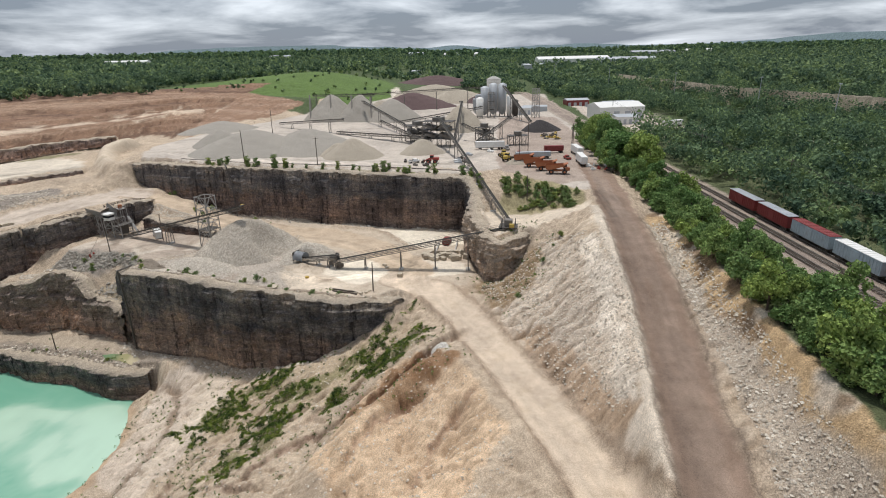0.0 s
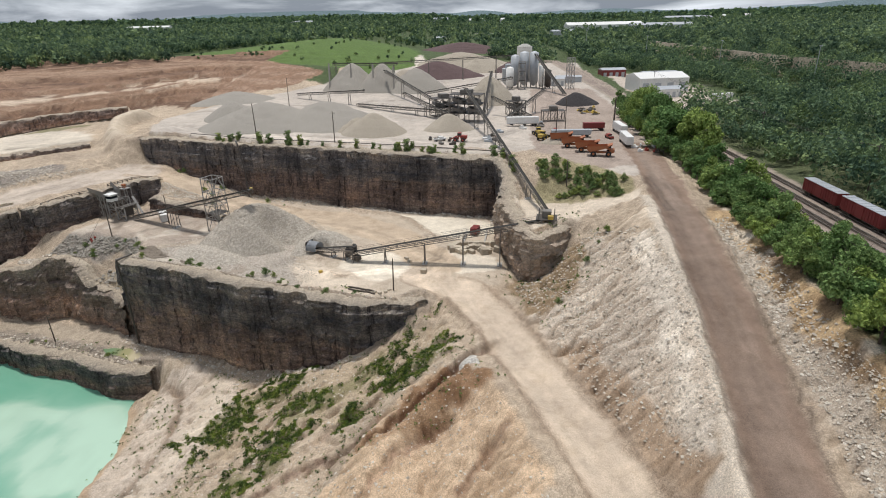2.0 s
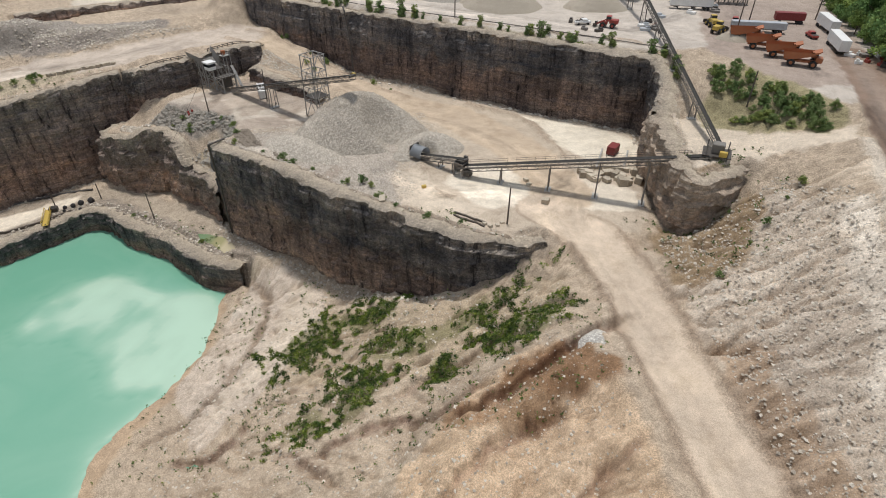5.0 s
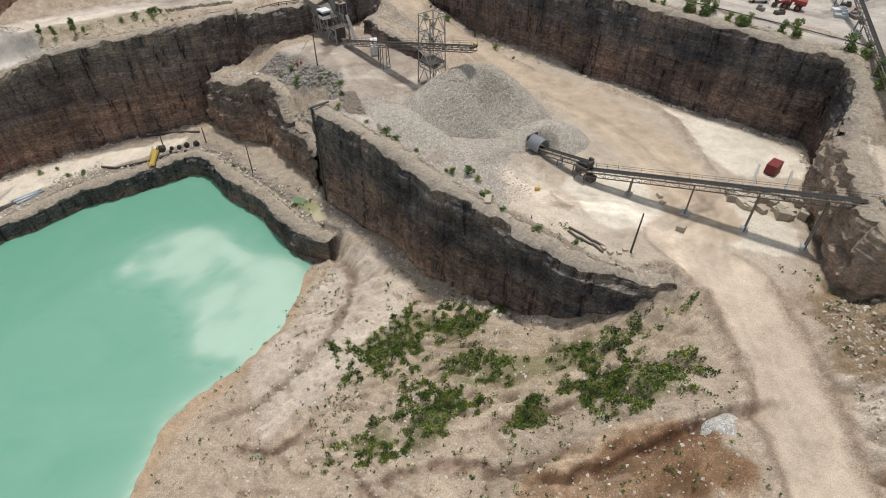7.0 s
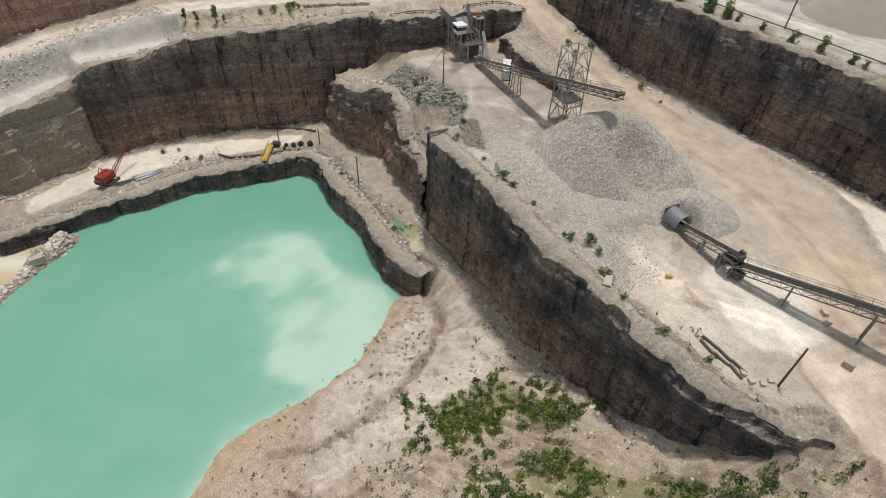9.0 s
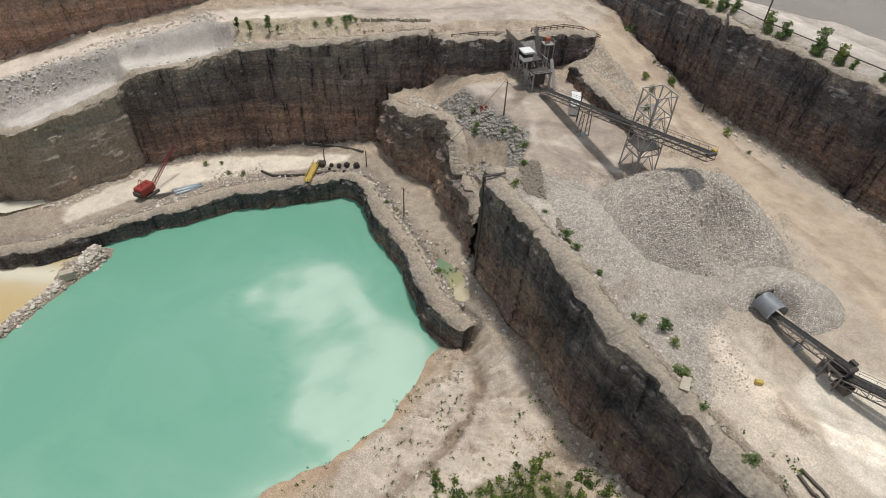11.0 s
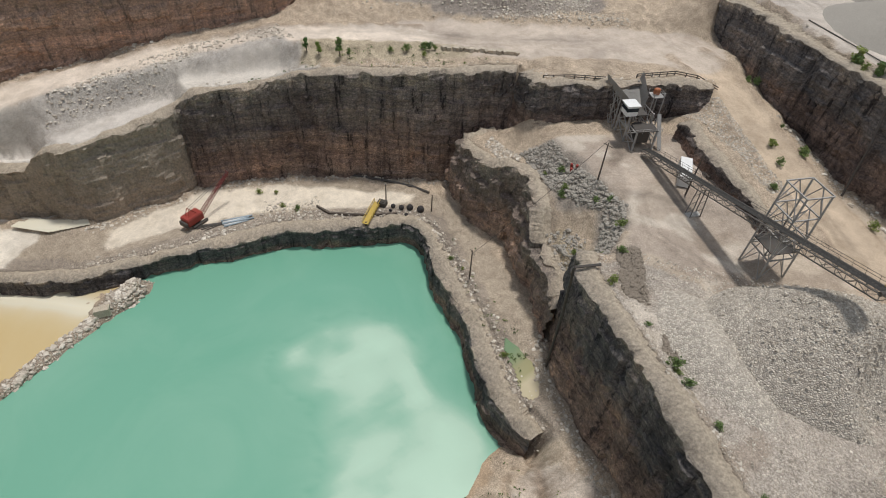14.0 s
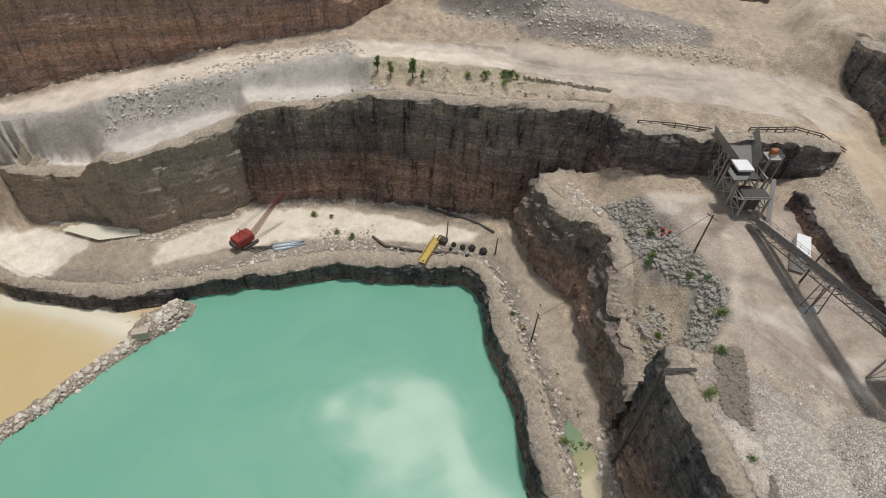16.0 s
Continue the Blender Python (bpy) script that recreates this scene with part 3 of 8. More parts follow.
# terraces in the western slope
wt = soften((GX < -190) & (GY > 300) & free & (GX > -460), 6)
step = np.round(HZ / 3.2 + 0.3 * fbm(GX / 40, GY / 40, 2, 3)) * 3.2
HZ = HZ + wt * (step - HZ) * 0.75
# runnels follow the fall of the slope
gy_, gx_ = np.gradient(HZ)
for _ in range(14):
    for a in (gx_, gy_):
        a[1:-1, 1:-1] = (a[:-2, 1:-1] + a[2:, 1:-1] + a[1:-1, :-2] + a[1:-1, 2:] + a[1:-1, 1:-1]) / 5
fall = np.hypot(gx_, gy_)
ang = np.arctan2(gy_, gx_)
across = -GX * np.sin(ang) + GY * np.cos(ang)
wob = 1.5 * fbm(GX / 10, GY / 10, 3, 61)
runnel = 1 - np.abs(vnoise((GX * 0.83 + GY * 0.55 + 2.2 * wob) / 3.4, (GX - GY) / 24, 31))
runnel2 = 1 - np.abs(vnoise((GX * 0.3 + GY * 0.95 + 2.0 * wob) / 2.6, (GX + GY) / 20, 33))
steep = np.clip(fall / 0.35, 0, 1)
relief = 0.7 * fbm(GX / 10, GY / 10, 4, 2) + 0.55 * np.abs(fbm(GX / 4.5, GY / 4.5, 3, 7)) - steep * (0.75 * runnel**5 + 0.6 * runnel2**5) + 0.3 * fbm(GX / 1.7, GY / 1.7, 2, 8)
HZ = HZ + loose * near * relief + (1 - loose) * near * (0.12 * fbm(GX / 6, GY / 6, 4, 12) + 0.05 * fbm(GX / 1.6, GY / 1.6, 2, 13))
red_mound = inside([(-3, 132), (-12, 131), (-24, 120), (-30, 104), (-22, 88), (2, 84), (11, 100), (4, 120)], GX, GY)
HZ = HZ - soften(red_mound & free, 3) * (np.maximum(0, fbm(GX / 6, GY / 9, 3, 40)) * 1.8 + 1.3 * (1 - np.abs(vnoise((GX * 0.9 - GY * 0.4) / 4.5 + wob * 0.6, (GX * 0.4 + GY) / 16, 44))) ** 4)

SCARPS = [([(1, 138), (-5, 134), (-11, 128.5), (-16, 123.5), (-23, 120)], 3.2, 3.5), ([(-22, 124), (-27, 121.5), (-33, 120.5), (-39, 119), (-44, 117), (-50, 113)], 1.5, 3), ([(-46, 108), (-51, 110), (-58, 112)], 1.2, 3),
          ([(-73, 117), (-75, 112.5), (-79, 110), (-83, 109)], 1.6, 2.5), ([(-19, 139), (-25, 135), (-31, 132.5), (-38, 126)], 1.1, 2.5), ([(-8, 118), (-16, 112), (-22, 102)], 1.4, 3), ([(4, 112), (-3, 104), (-8, 94)], 1.2, 2.5)]
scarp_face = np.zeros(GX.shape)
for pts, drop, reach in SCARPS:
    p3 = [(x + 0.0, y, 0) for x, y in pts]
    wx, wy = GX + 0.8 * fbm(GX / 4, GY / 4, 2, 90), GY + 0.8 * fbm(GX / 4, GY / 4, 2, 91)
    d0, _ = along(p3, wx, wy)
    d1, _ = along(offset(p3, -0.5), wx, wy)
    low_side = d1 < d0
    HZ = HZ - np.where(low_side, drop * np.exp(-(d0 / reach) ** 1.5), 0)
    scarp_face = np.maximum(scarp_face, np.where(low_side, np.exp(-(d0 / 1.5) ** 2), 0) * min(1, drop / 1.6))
GULLY = [(-97, 165), (-88, 158), (-85.5, 152), (-83, 143), (-83.5, 128), (-87, 117), (-94, 110)]
gd, _ = along([(*p, 0) for p in GULLY], GX + 0.7 * fbm(GX / 4, GY / 4, 2, 92), GY)
HZ = HZ - 0.9 * np.exp(-(gd / 0.9) ** 2)

RIDGES = [([(-48, 233), (-35, 229), (-25, 222), (-17, 208), (-13, 199)], 1.3, 1.3), ([(-50, 186), (-46.5, 177), (-41, 171), (-36, 169.5)], 0.9, 1.0), ([(-14, 159), (-19, 157), (-27, 156.5), (-37, 159.5), (-48, 163)], 0.8, 1.0),
          (offset(CROSS, -5.8), 0.9, 1.1), (offset(CROSS, 6.2), 0.6, 1.0), (offset(UPPER[:6], 6.4), 0.9, 1.2), (offset(UPPER[:6], -6.2), 0.8, 1.0), (offset(RAMP[1:], 6.3), 0.7, 0.8), (offset(RAMP[2:], -6.3), 0.6, 0.8),
          (offset(HAUL[2:], -6.2), 0.5, 0.9), ([(-146, 281), (-120, 268), (-97, 261), (-57, 250), (-20, 241), (4, 236)], 0.9, 0.9)]
for pts, hh, half in RIDGES:
    rd, _ = along([(p[0], p[1], 0) for p in pts], GX + 0.8 * fbm(GX / 6, GY / 6, 2, 95), GY + 0.8 * fbm(GX / 6, GY / 6, 2, 96))
    HZ = HZ + hh * np.exp(-(rd / half) ** 2) * (0.8 + 0.4 * fbm(GX / 3, GY / 3, 2, 97))

# What lies on the ground: base colours by material
TINT = np.zeros((*GX.shape, 3))
COARSE = np.ones(GX.shape)
TINT[:] = (0.455, 0.378, 0.285)
edge = fbm(GX / 5, GY / 5, 4, 21)
def lay(mask, colour, grain=None, soft=2, ragged=0.35, amount=1.0):
    global TINT, COARSE
    s = soften(mask, soft + 1)
    a = np.clip((s + ragged * edge * 2.4 * s * (1 - s) - 0.5) * 3.0 + 0.5, 0, 1) * amount
    TINT = TINT + a[..., None] * (np.array(colour) - TINT)
    if grain is not None:
        COARSE = COARSE + a * (grain - COARSE)
def patch(poly, colour, grain=None, soft=3, ragged=0.6, amount=1.0):
    lay(inside(poly, GX, GY), colour, grain, soft, ragged, amount)
def band(pts, half, colour, grain=None, soft=2, ragged=0.4, amount=1.0):
    lay(along([(*p[:2], 0) for p in pts], GX, GY)[0] < half, colour, grain, soft, ragged, amount)
outside = (GX > 74) | (GY > 660) | (GX < -466) | ((GY > 470) & (GX < -110))
lay(outside, (0.075, 0.105, 0.045), 1.0)
patch([(-300, 600), (-275, 596), (-110, 520), (-45, 500), (-40, 640), (-90, 900), (-230, 900), (-320, 700)], (0.1, 0.16, 0.045), 0.6)
TERRACES = inside([(-466, 300), (-516, 676), (-288, 652), (-120, 503), (-135, 440), (-170, 400), (-215, 420), (-262, 352)], GX, GY)
lay(TERRACES, (0.26, 0.17, 0.115), 1.0, 3)
lay(TERRACES & (np.sin(HZ * 2.2 + 0.5 * edge) > 0.35), (0.35, 0.25, 0.18), 1.0, 0, 0.6, 0.8)
lay((wt > 0.4), (0.24, 0.155, 0.105), 1.0, 3)
lay((wt > 0.4) & (np.sin(HZ * 2.6 + 0.35 * edge) > 0.3), (0.33, 0.235, 0.165), 1.0, 0, 0.5, 0.8)
lay((wt > 0.4) & (np.sin(HZ * 1.3 + 0.5 * edge + 1.0) > 0.6), (0.13, 0.08, 0.055), 1.0, 0, 0.6, 0.85)
lay((wt > 0.3) & (np.abs(HZ - 63) < 0.9), (0.52, 0.43, 0.33), 0.6, 1, 0.5)
lay(on_bench, (0.39, 0.335, 0.26), 0.9)
lay(on_floor, (0.46, 0.395, 0.31), 0.4)
lay(on_plateau, (0.46, 0.42, 0.365), 0.3)
patch([(-222, 281), (-209, 294), (-197, 306), (-206, 322), (-240, 338), (-262, 322), (-255, 296), (-236, 268)], (0.56, 0.51, 0.42), 0.4)
patch([(-250, 322), (-234, 330), (-222, 348), (-228, 352), (-244, 338)], (0.24, 0.22, 0.13), 1.0)
band([(-168, 288, 0), (-192, 318, 0), (-206, 345, 0), (-205, 372, 0)], 5, (0.52, 0.45, 0.35), 0.4, 3)
patch([(-166, 290), (-178, 298), (-196, 286), (-180, 279), (-166, 282)], (0.43, 0.36, 0.275), 0.7)
patch([(22, 236), (40, 206), (62, 214), (75, 300), (80, 420), (40, 420), (30, 330)], (0.34, 0.285, 0.24), 0.5)
lay(on_east, (0.1, 0.12, 0.06), 1.0)
patch([(-153, 284), (-132, 273), (-97, 258), (-7, 233), (9, 229), (8, 226), (-7, 230), (-97, 255), (-132, 270), (-154, 281)], (0.33, 0.31, 0.2), 1.0)
FLOOR_DUST = [(-38, 190), (-42, 176), (-30, 168), (-15, 172), (5, 176), (5, 186), (-8, 190)]
patch(FLOOR_DUST, (0.64, 0.585, 0.48), 0.3)
patch([(-112, 184), (-100, 176), (-79, 172), (-61, 165), (-50, 163), (-56, 178), (-60, 200), (-90, 200), (-108, 194)], (0.43, 0.39, 0.335), 1.0, 4, 1.3)
patch([(-50, 186), (-56, 176), (-48, 166), (-36, 160), (-24, 158), (-30, 168), (-42, 174)], (0.56, 0.49, 0.39), 0.5, 3, 0.8)
patch([(-150, 207), (-138, 225), (-132, 240), (-104, 228), (-90, 215), (-92, 200), (-112, 194), (-118, 206)], (0.385, 0.33, 0.27), 0.5)
lay(on_floor & (GX < -92) & (fbm(GX / 9, GY / 9, 3, 160) > 0.2), (0.55, 0.5, 0.42), 0.2, 1, 1.0, 0.7)
lay(on_floor & (GX < -70) & (fbm(GX / 6, GY / 14, 3, 161) > 0.35), (0.31, 0.255, 0.2), 0.6, 1, 1.0, 0.6)
band(CROSS[1:] + [(-50, 222, 0), (-28, 205, 0), (-12, 180, 0)], 8, (0.47, 0.385, 0.285), 0.15, 3, 0.5)
patch([(-36, 230), (-24, 223), (-16, 207), (-6, 201), (7, 206), (6, 219), (-8, 224)], (0.66, 0.61, 0.5), 0.2)
lay(on_ramp, (0.53, 0.445, 0.345), 0.12, 1, 0.15)
lay(on_ramp & (fbm(GX / 7, GY / 7, 3, 150) > 0.42), (0.62, 0.52, 0.39), 0.1, 1, 0.6, 0.8)
lay(on_upper, (0.47, 0.41, 0.34), 0.15)
band(UPPER[:6], 5.0, (0.62, 0.55, 0.46), 0.1, 2, 0.5)
lay(on_haul, (0.225, 0.165, 0.125), 0.2, 1, 0.2)
band([(61, 240, 0), (58, 200, 0), (56.5, 183, 0), (54, 154, 0), (51.5, 130, 0), (49, 113, 0), (43.5, 85, 0), (41, 70, 0)], 2.0, (0.265, 0.21, 0.168), 0.2, 3, 0.5, 0.8)
band([(58, 218, 0), (55, 196, 0), (52.5, 170, 0), (49, 140, 0), (46, 115, 0), (40.5, 85, 0), (37, 60, 0)], 1.1, (0.2, 0.16, 0.13), 0.3, 2, 0.4, 0.7)
band(berm, 1.6, (0.56, 0.5, 0.41), 0.8)
for side in (-5.6, 5.8):
    band(offset(RAMP[1:], side), 0.8, (0.38, 0.3, 0.22), 0.9, 1, 0.9, 0.8)
for side, c in ((-2.6, (0.55, 0.47, 0.365)), (2.4, (0.56, 0.48, 0.375)), (0.2, (0.515, 0.43, 0.33))):
    band(offset(RAMP[1:], side), 0.9, c, 0.3, 3, 0.8, 0.7)
patch([(10, 160), (17, 133), (25, 112), (33, 92), (38, 100), (43, 130), (42, 160), (30, 172)], (0.54, 0.47, 0.38), 1.0)
patch([(44, 165), (41, 130), (36, 98), (33, 80), (30, 92), (33, 104), (37, 130), (38, 160)], (0.66, 0.6, 0.505), 0.8)
patch([(11.5, 202), (12.5, 174), (20, 172), (26, 178), (38, 184), (48, 184), (50, 192), (34, 192), (24, 200)], (0.57, 0.5, 0.4), 0.5, 2, 0.8)
patch([(10, 172), (26, 178), (30, 168), (24, 152), (14, 148), (9, 160)], (0.3, 0.225, 0.14), 1.0, 3, 0.9)
patch([(18, 134), (24, 132), (31, 110), (35, 92), (31, 88), (24, 108)], (0.42, 0.32, 0.225), 1.0, 3, 0.9)
band(offset(RIM_BANK, 0.8), 3.2, (0.47, 0.345, 0.2), 1.0, 2, 1.6)
lay((along([(*p[:2], 0) for p in offset(RIM_BANK, 0.5)], GX, GY)[0] < 3.0) & (fbm(GX / 5, GY / 5, 3, 140) > 0.25), (0.66, 0.6, 0.5), 1.0, 1, 1.2, 0.8)
lay((along([(*p[:2], 0) for p in offset(RIM_BANK, 1.0)], GX, GY)[0] < 3.4) & (fbm(GX / 4, GY / 7, 3, 141) > 0.35), (0.2, 0.135, 0.08), 1.0, 1, 1.2, 0.85)
patch([(48, 60), (53, 95), (56, 128), (60, 165), (63, 165), (61, 128), (58, 95), (56, 60)], (0.46, 0.4, 0.32), 1.0, 2, 0.6)
patch([(-3, 133), (-14, 130), (-25, 121), (-31, 104), (-22, 84), (2, 84), (12, 98), (4, 120)], (0.56, 0.43, 0.295), 1.0, 3, 0.8)
patch([(-2, 133), (-12, 129), (-20, 121), (-12, 120), (-3, 122), (3, 124)], (0.28, 0.175, 0.1), 1.0, 3, 1.2)
patch([(-14, 121), (-27, 120), (-24, 112), (-12, 113), (-4, 118)], (0.33, 0.215, 0.125), 1.0, 3, 1.2, 0.8)
patch([(-64, 152), (-30, 150), (-10, 152), (-6, 142), (-20, 132), (-30, 128), (-45, 130), (-68, 128), (-70, 142)], (0.43, 0.355, 0.255), 1.0, 3, 0.8)
patch([(-97, 164), (-86, 168), (-72, 160), (-66, 148), (-70, 130), (-80, 110), (-98, 126), (-96, 140)], (0.54, 0.47, 0.385), 0.8)
patch([(-82, 166), (-74, 160), (-70, 148), (-73, 135), (-79, 118), (-84, 120), (-80, 138), (-80, 150)], (0.56, 0.49, 0.395), 0.4)
GREEN = [[(-74, 140), (-66, 152), (-58, 150), (-60, 142), (-68, 134)], [(-60, 150), (-47, 153), (-46, 147), (-56, 144)], [(-52, 143), (-36, 142), (-22, 151), (-26, 140), (-40, 133), (-52, 136)],
         [(-52, 128), (-43, 130), (-42, 124), (-50, 119)], [(-33, 137), (-28, 135), (-29, 129), (-33, 128)], [(-62, 118), (-55, 122), (-52, 117), (-60, 113)], [(-22, 140), (-10, 144), (-8, 140), (-16, 134)]]
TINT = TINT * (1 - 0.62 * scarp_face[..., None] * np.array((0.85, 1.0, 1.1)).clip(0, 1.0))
band(GULLY, 0.9, (0.3, 0.24, 0.18), 1.0, 1, 0.8, 0.8)
for g in GREEN:
    patch(g, (0.17, 0.165, 0.075), 1.0, 3, 1.6, 0.7)
patch([(18, 196), (30, 196), (44, 188), (50, 196), (36, 214), (30, 224), (22, 212)], (0.3, 0.27, 0.16), 1.0, 3, 1.0)
for pts, hh, half in RIDGES:
    band(pts, half * 0.9, (0.37, 0.3, 0.225), 1.0, 1, 0.9, 0.75)
track_rng = np.random.RandomState(12)
WAYS = [[p[:2] for p in HAUL[2:]], [p[:2] for p in offset(HAUL[2:], 2.5)], [(-10, 160), (-14, 170), (-28, 178), (-44, 172), (-58, 180)], [(-6, 166), (-10, 180), (-20, 195), (-40, 212), (-70, 226), (-100, 240)], [(-60, 178), (-54, 190), (-52, 205)], [(-100, 225), (-112, 216), (-124, 208), (-134, 214), (-136, 222)],
        [(-96, 205), (-108, 206), (-122, 214), (-130, 232)], [(-4, 160), (4, 145), (10, 130), (18, 110), (26, 80)], [(-20, 172), (-12, 185), (-8, 200)], [(-164, 246), (-156, 236), (-150, 232)], [(-175, 232), (-160, 226), (-152, 226)], [(-230, 165), (-212, 196), (-190, 220), (-168, 246)],
        [(-150, 262), (-165, 268), (-185, 275), (-205, 290)], [(-215, 120), (-211, 140), (-203, 158), (-190, 174), (-178, 184)], [(25, 240), (34, 270), (40, 300), (44, 340), (50, 400)], [(-140, 290), (-100, 268), (-60, 258), (-20, 250), (20, 262)], [(-40, 300), (-60, 330), (-110, 340)], [(-150, 300), (-120, 280), (-80, 268), (-30, 256), (10, 246)], [(0, 250), (20, 280), (24, 330), (30, 380)], [(46, 216), (40, 240), (36, 270)], [(-160, 340), (-120, 350), (-60, 372), (0, 380)], [(-190, 318), (-205, 300), (-230, 290)]]
for way in WAYS:
    w = [(p[0], p[1], 0) for p in way]
    i0, i1 = np.searchsorted(AX, (min(p[0] for p in w) - 8, max(p[0] for p in w) + 8))
    j0, j1 = np.searchsorted(AY, (min(p[1] for p in w) - 8, max(p[1] for p in w) + 8))
    sx, sy = GX[j0:j1, i0:i1], GY[j0:j1, i0:i1]
    wx, wy = sx + 1.2 * fbm(sx / 14, sy / 14, 2, 200), sy + 1.2 * fbm(sx / 14, sy / 14, 2, 210)
    for k in range(6):
        side, dark_one = track_rng.uniform(-4.0, 4.0), track_rng.rand() < 0.6
        gap = np.clip(0.5 + 0.8 * fbm(sx / 9, sy / 9, 2, 220 + k), 0, 1)
        for g in (-0.95, 0.95):
            a = np.exp(-(along(offset(w, side + g), wx, wy)[0] / 0.55) ** 2) * gap
            TINT[j0:j1, i0:i1] *= 1 + a[..., None] * (-0.24 if dark_one else 0.18)
patch([(-154, 205), (-148, 210.5), (-140, 208.5), (-130, 207.5), (-120, 206), (-115.5, 200), (-111, 190), (-114, 186), (-120, 198), (-124, 202), (-130, 200), (-140, 200)], (0.32, 0.288, 0.245), 1.0, 1, 0.9)
patch([(-132, 192.5), (-128, 198), (-123, 198.5), (-119, 194), (-115, 187), (-121, 188)], (0.36, 0.305, 0.215), 1.0, 1, 0.9)
patch([(-108, 188), (-112, 192), (-109, 196), (-103, 190), (-98, 185), (-102, 183)], (0.25, 0.225, 0.19), 1.0, 2, 1.5, 0.9)
patch([(-94, 184), (-88, 183), (-84, 180), (-90, 178.5)], (0.2, 0.18, 0.155), 1.0, 2, 1.5, 0.85)
for r in FACES[1:4] + [RIM_NORTH]:
    band(r, 3.0, (0.32, 0.27, 0.21), 1.0, 2, 0.9, 0.8)
band([(p[0], p[1], 0) for p in offset(RIM_BENCH, -3)], 3, (0.31, 0.27, 0.22), 1.0, 2, 0.9)
band([(-191, 113, 0), (-185, 99, 0), (-177, 82, 0), (-165, 50, 0)], 5, (0.33, 0.28, 0.22), 1.0)
band([(-213, 226, 0), (-200, 243, 0), (-188, 258, 0)], 7, (0.29, 0.26, 0.225), 1.0, 3, 0.8)
patch([(-240, 203), (-228, 203), (-207, 233), (-186, 258), (-194, 268), (-226, 248)], (0.3, 0.275, 0.24), 1.0, 2, 1.0)
patch([(-262, 62), (-240, 84), (-229, 101), (-219, 112), (-220, 140), (-213, 158), (-205, 171), (-211, 180), (-226, 172), (-233, 150), (-238, 120), (-243, 95), (-258, 72)], (0.45, 0.425, 0.38), 0.7, 2, 0.8)
patch([(-230, 108), (-229, 139), (-224, 139), (-221.5, 126), (-222, 113)], (0.54, 0.51, 0.46), 0.3, 1, 0.8)
patch([(-240, 84), (-237, 102), (-232, 102), (-228, 99), (-234, 88)], (0.58, 0.55, 0.5), 0.3, 1, 0.8)
patch([(-229, 143), (-227, 160), (-222, 171), (-210, 169), (-217, 156), (-221, 143)], (0.55, 0.52, 0.46), 0.3)
patch([(-213, 172), (-204, 184), (-190, 200), (-184, 214), (-192, 212), (-214, 186), (-221, 178)], (0.42, 0.365, 0.265), 1.0)
patch([(-214, 112), (-216, 140), (-206, 158), (-196, 171), (-182, 186), (-176, 190), (-178, 180), (-190, 163), (-198, 146), (-204, 125), (-206, 108)], (0.66, 0.6, 0.49), 0.3)
patch([(-240, 62), (-236, 82), (-224, 97), (-212, 84), (-216, 78)], (0.66, 0.62, 0.53), 0.3)
band([(91.5, 30, 0), (91.5, 700, 0)], 8.8, (0.33, 0.285, 0.235), 0.7, 1, 0.5)
for x in (87.5, 92, 96.5):
    band([(x, 30, 0), (x, 700, 0)], 1.7, (0.27, 0.225, 0.19), 0.6, 1, 0.3)
patch([(105, 330), (150, 330), (160, 460), (128, 560), (112, 520)], (0.45, 0.4, 0.34), 0.4)
patch([(-40, 505), (-58, 640), (-64, 700), (-54, 700), (-44, 640), (-30, 520)], (0.6, 0.55, 0.47), 0.4)
HIGHWAY = [(215, 150, 0), (214, 277, 0), (212, 340, 0), (208, 480, 0), (208, 600, 0), (218, 900, 0), (240, 1300, 0)]
band(HIGHWAY, 9, (0.4, 0.38, 0.35), 0.3, 1, 0.2)
shore = (HZ < 0.55) & (HZ > -1) & (GX > -115) & (GX < -70) & (GY < 165)
lay(shore, (0.44, 0.33, 0.22), 0.5, 1, 0.3, 0.8)


def add_mesh(name, verts, quads, mat, smooth=True):
    me = bpy.data.meshes.new(name)
    verts, quads = np.asarray(verts, np.float32), np.asarray(quads, np.int32)
    k = quads.shape[1]
    me.vertices.add(len(verts)); me.vertices.foreach_set("co", verts.ravel())
    me.loops.add(quads.size); me.loops.foreach_set("vertex_index", quads.ravel())
    me.polygons.add(len(quads)); me.polygons.foreach_set("loop_start", np.arange(0, quads.size, k, dtype=np.int32))
    me.polygons.foreach_set("use_smooth", np.full(len(quads), smooth))
    me.update(calc_edges=True)
    me.materials.append(mat)
    return me


def grid_quads(ny, nx):
    i = np.arange(ny * nx).reshape(ny, nx)
    return np.stack([i[:-1, :-1], i[:-1, 1:], i[1:, 1:], i[1:, :-1]], -1).reshape(-1, 4)


def colour_layer(me, name, rgb):
    a = me.color_attributes.new(name, "FLOAT_COLOR", "POINT")
    a.data.foreach_set("color", np.concatenate([rgb, np.ones((len(rgb), 1))], 1).astype(np.float32).ravel())


# A finer lattice over the slopes, with rills where rain water gathers.
def between(a, lo, hi):
    mid = (a[:-1] + a[1:]) / 2
    return np.sort(np.concatenate([a, mid[(mid > lo) & (mid < hi)]]))


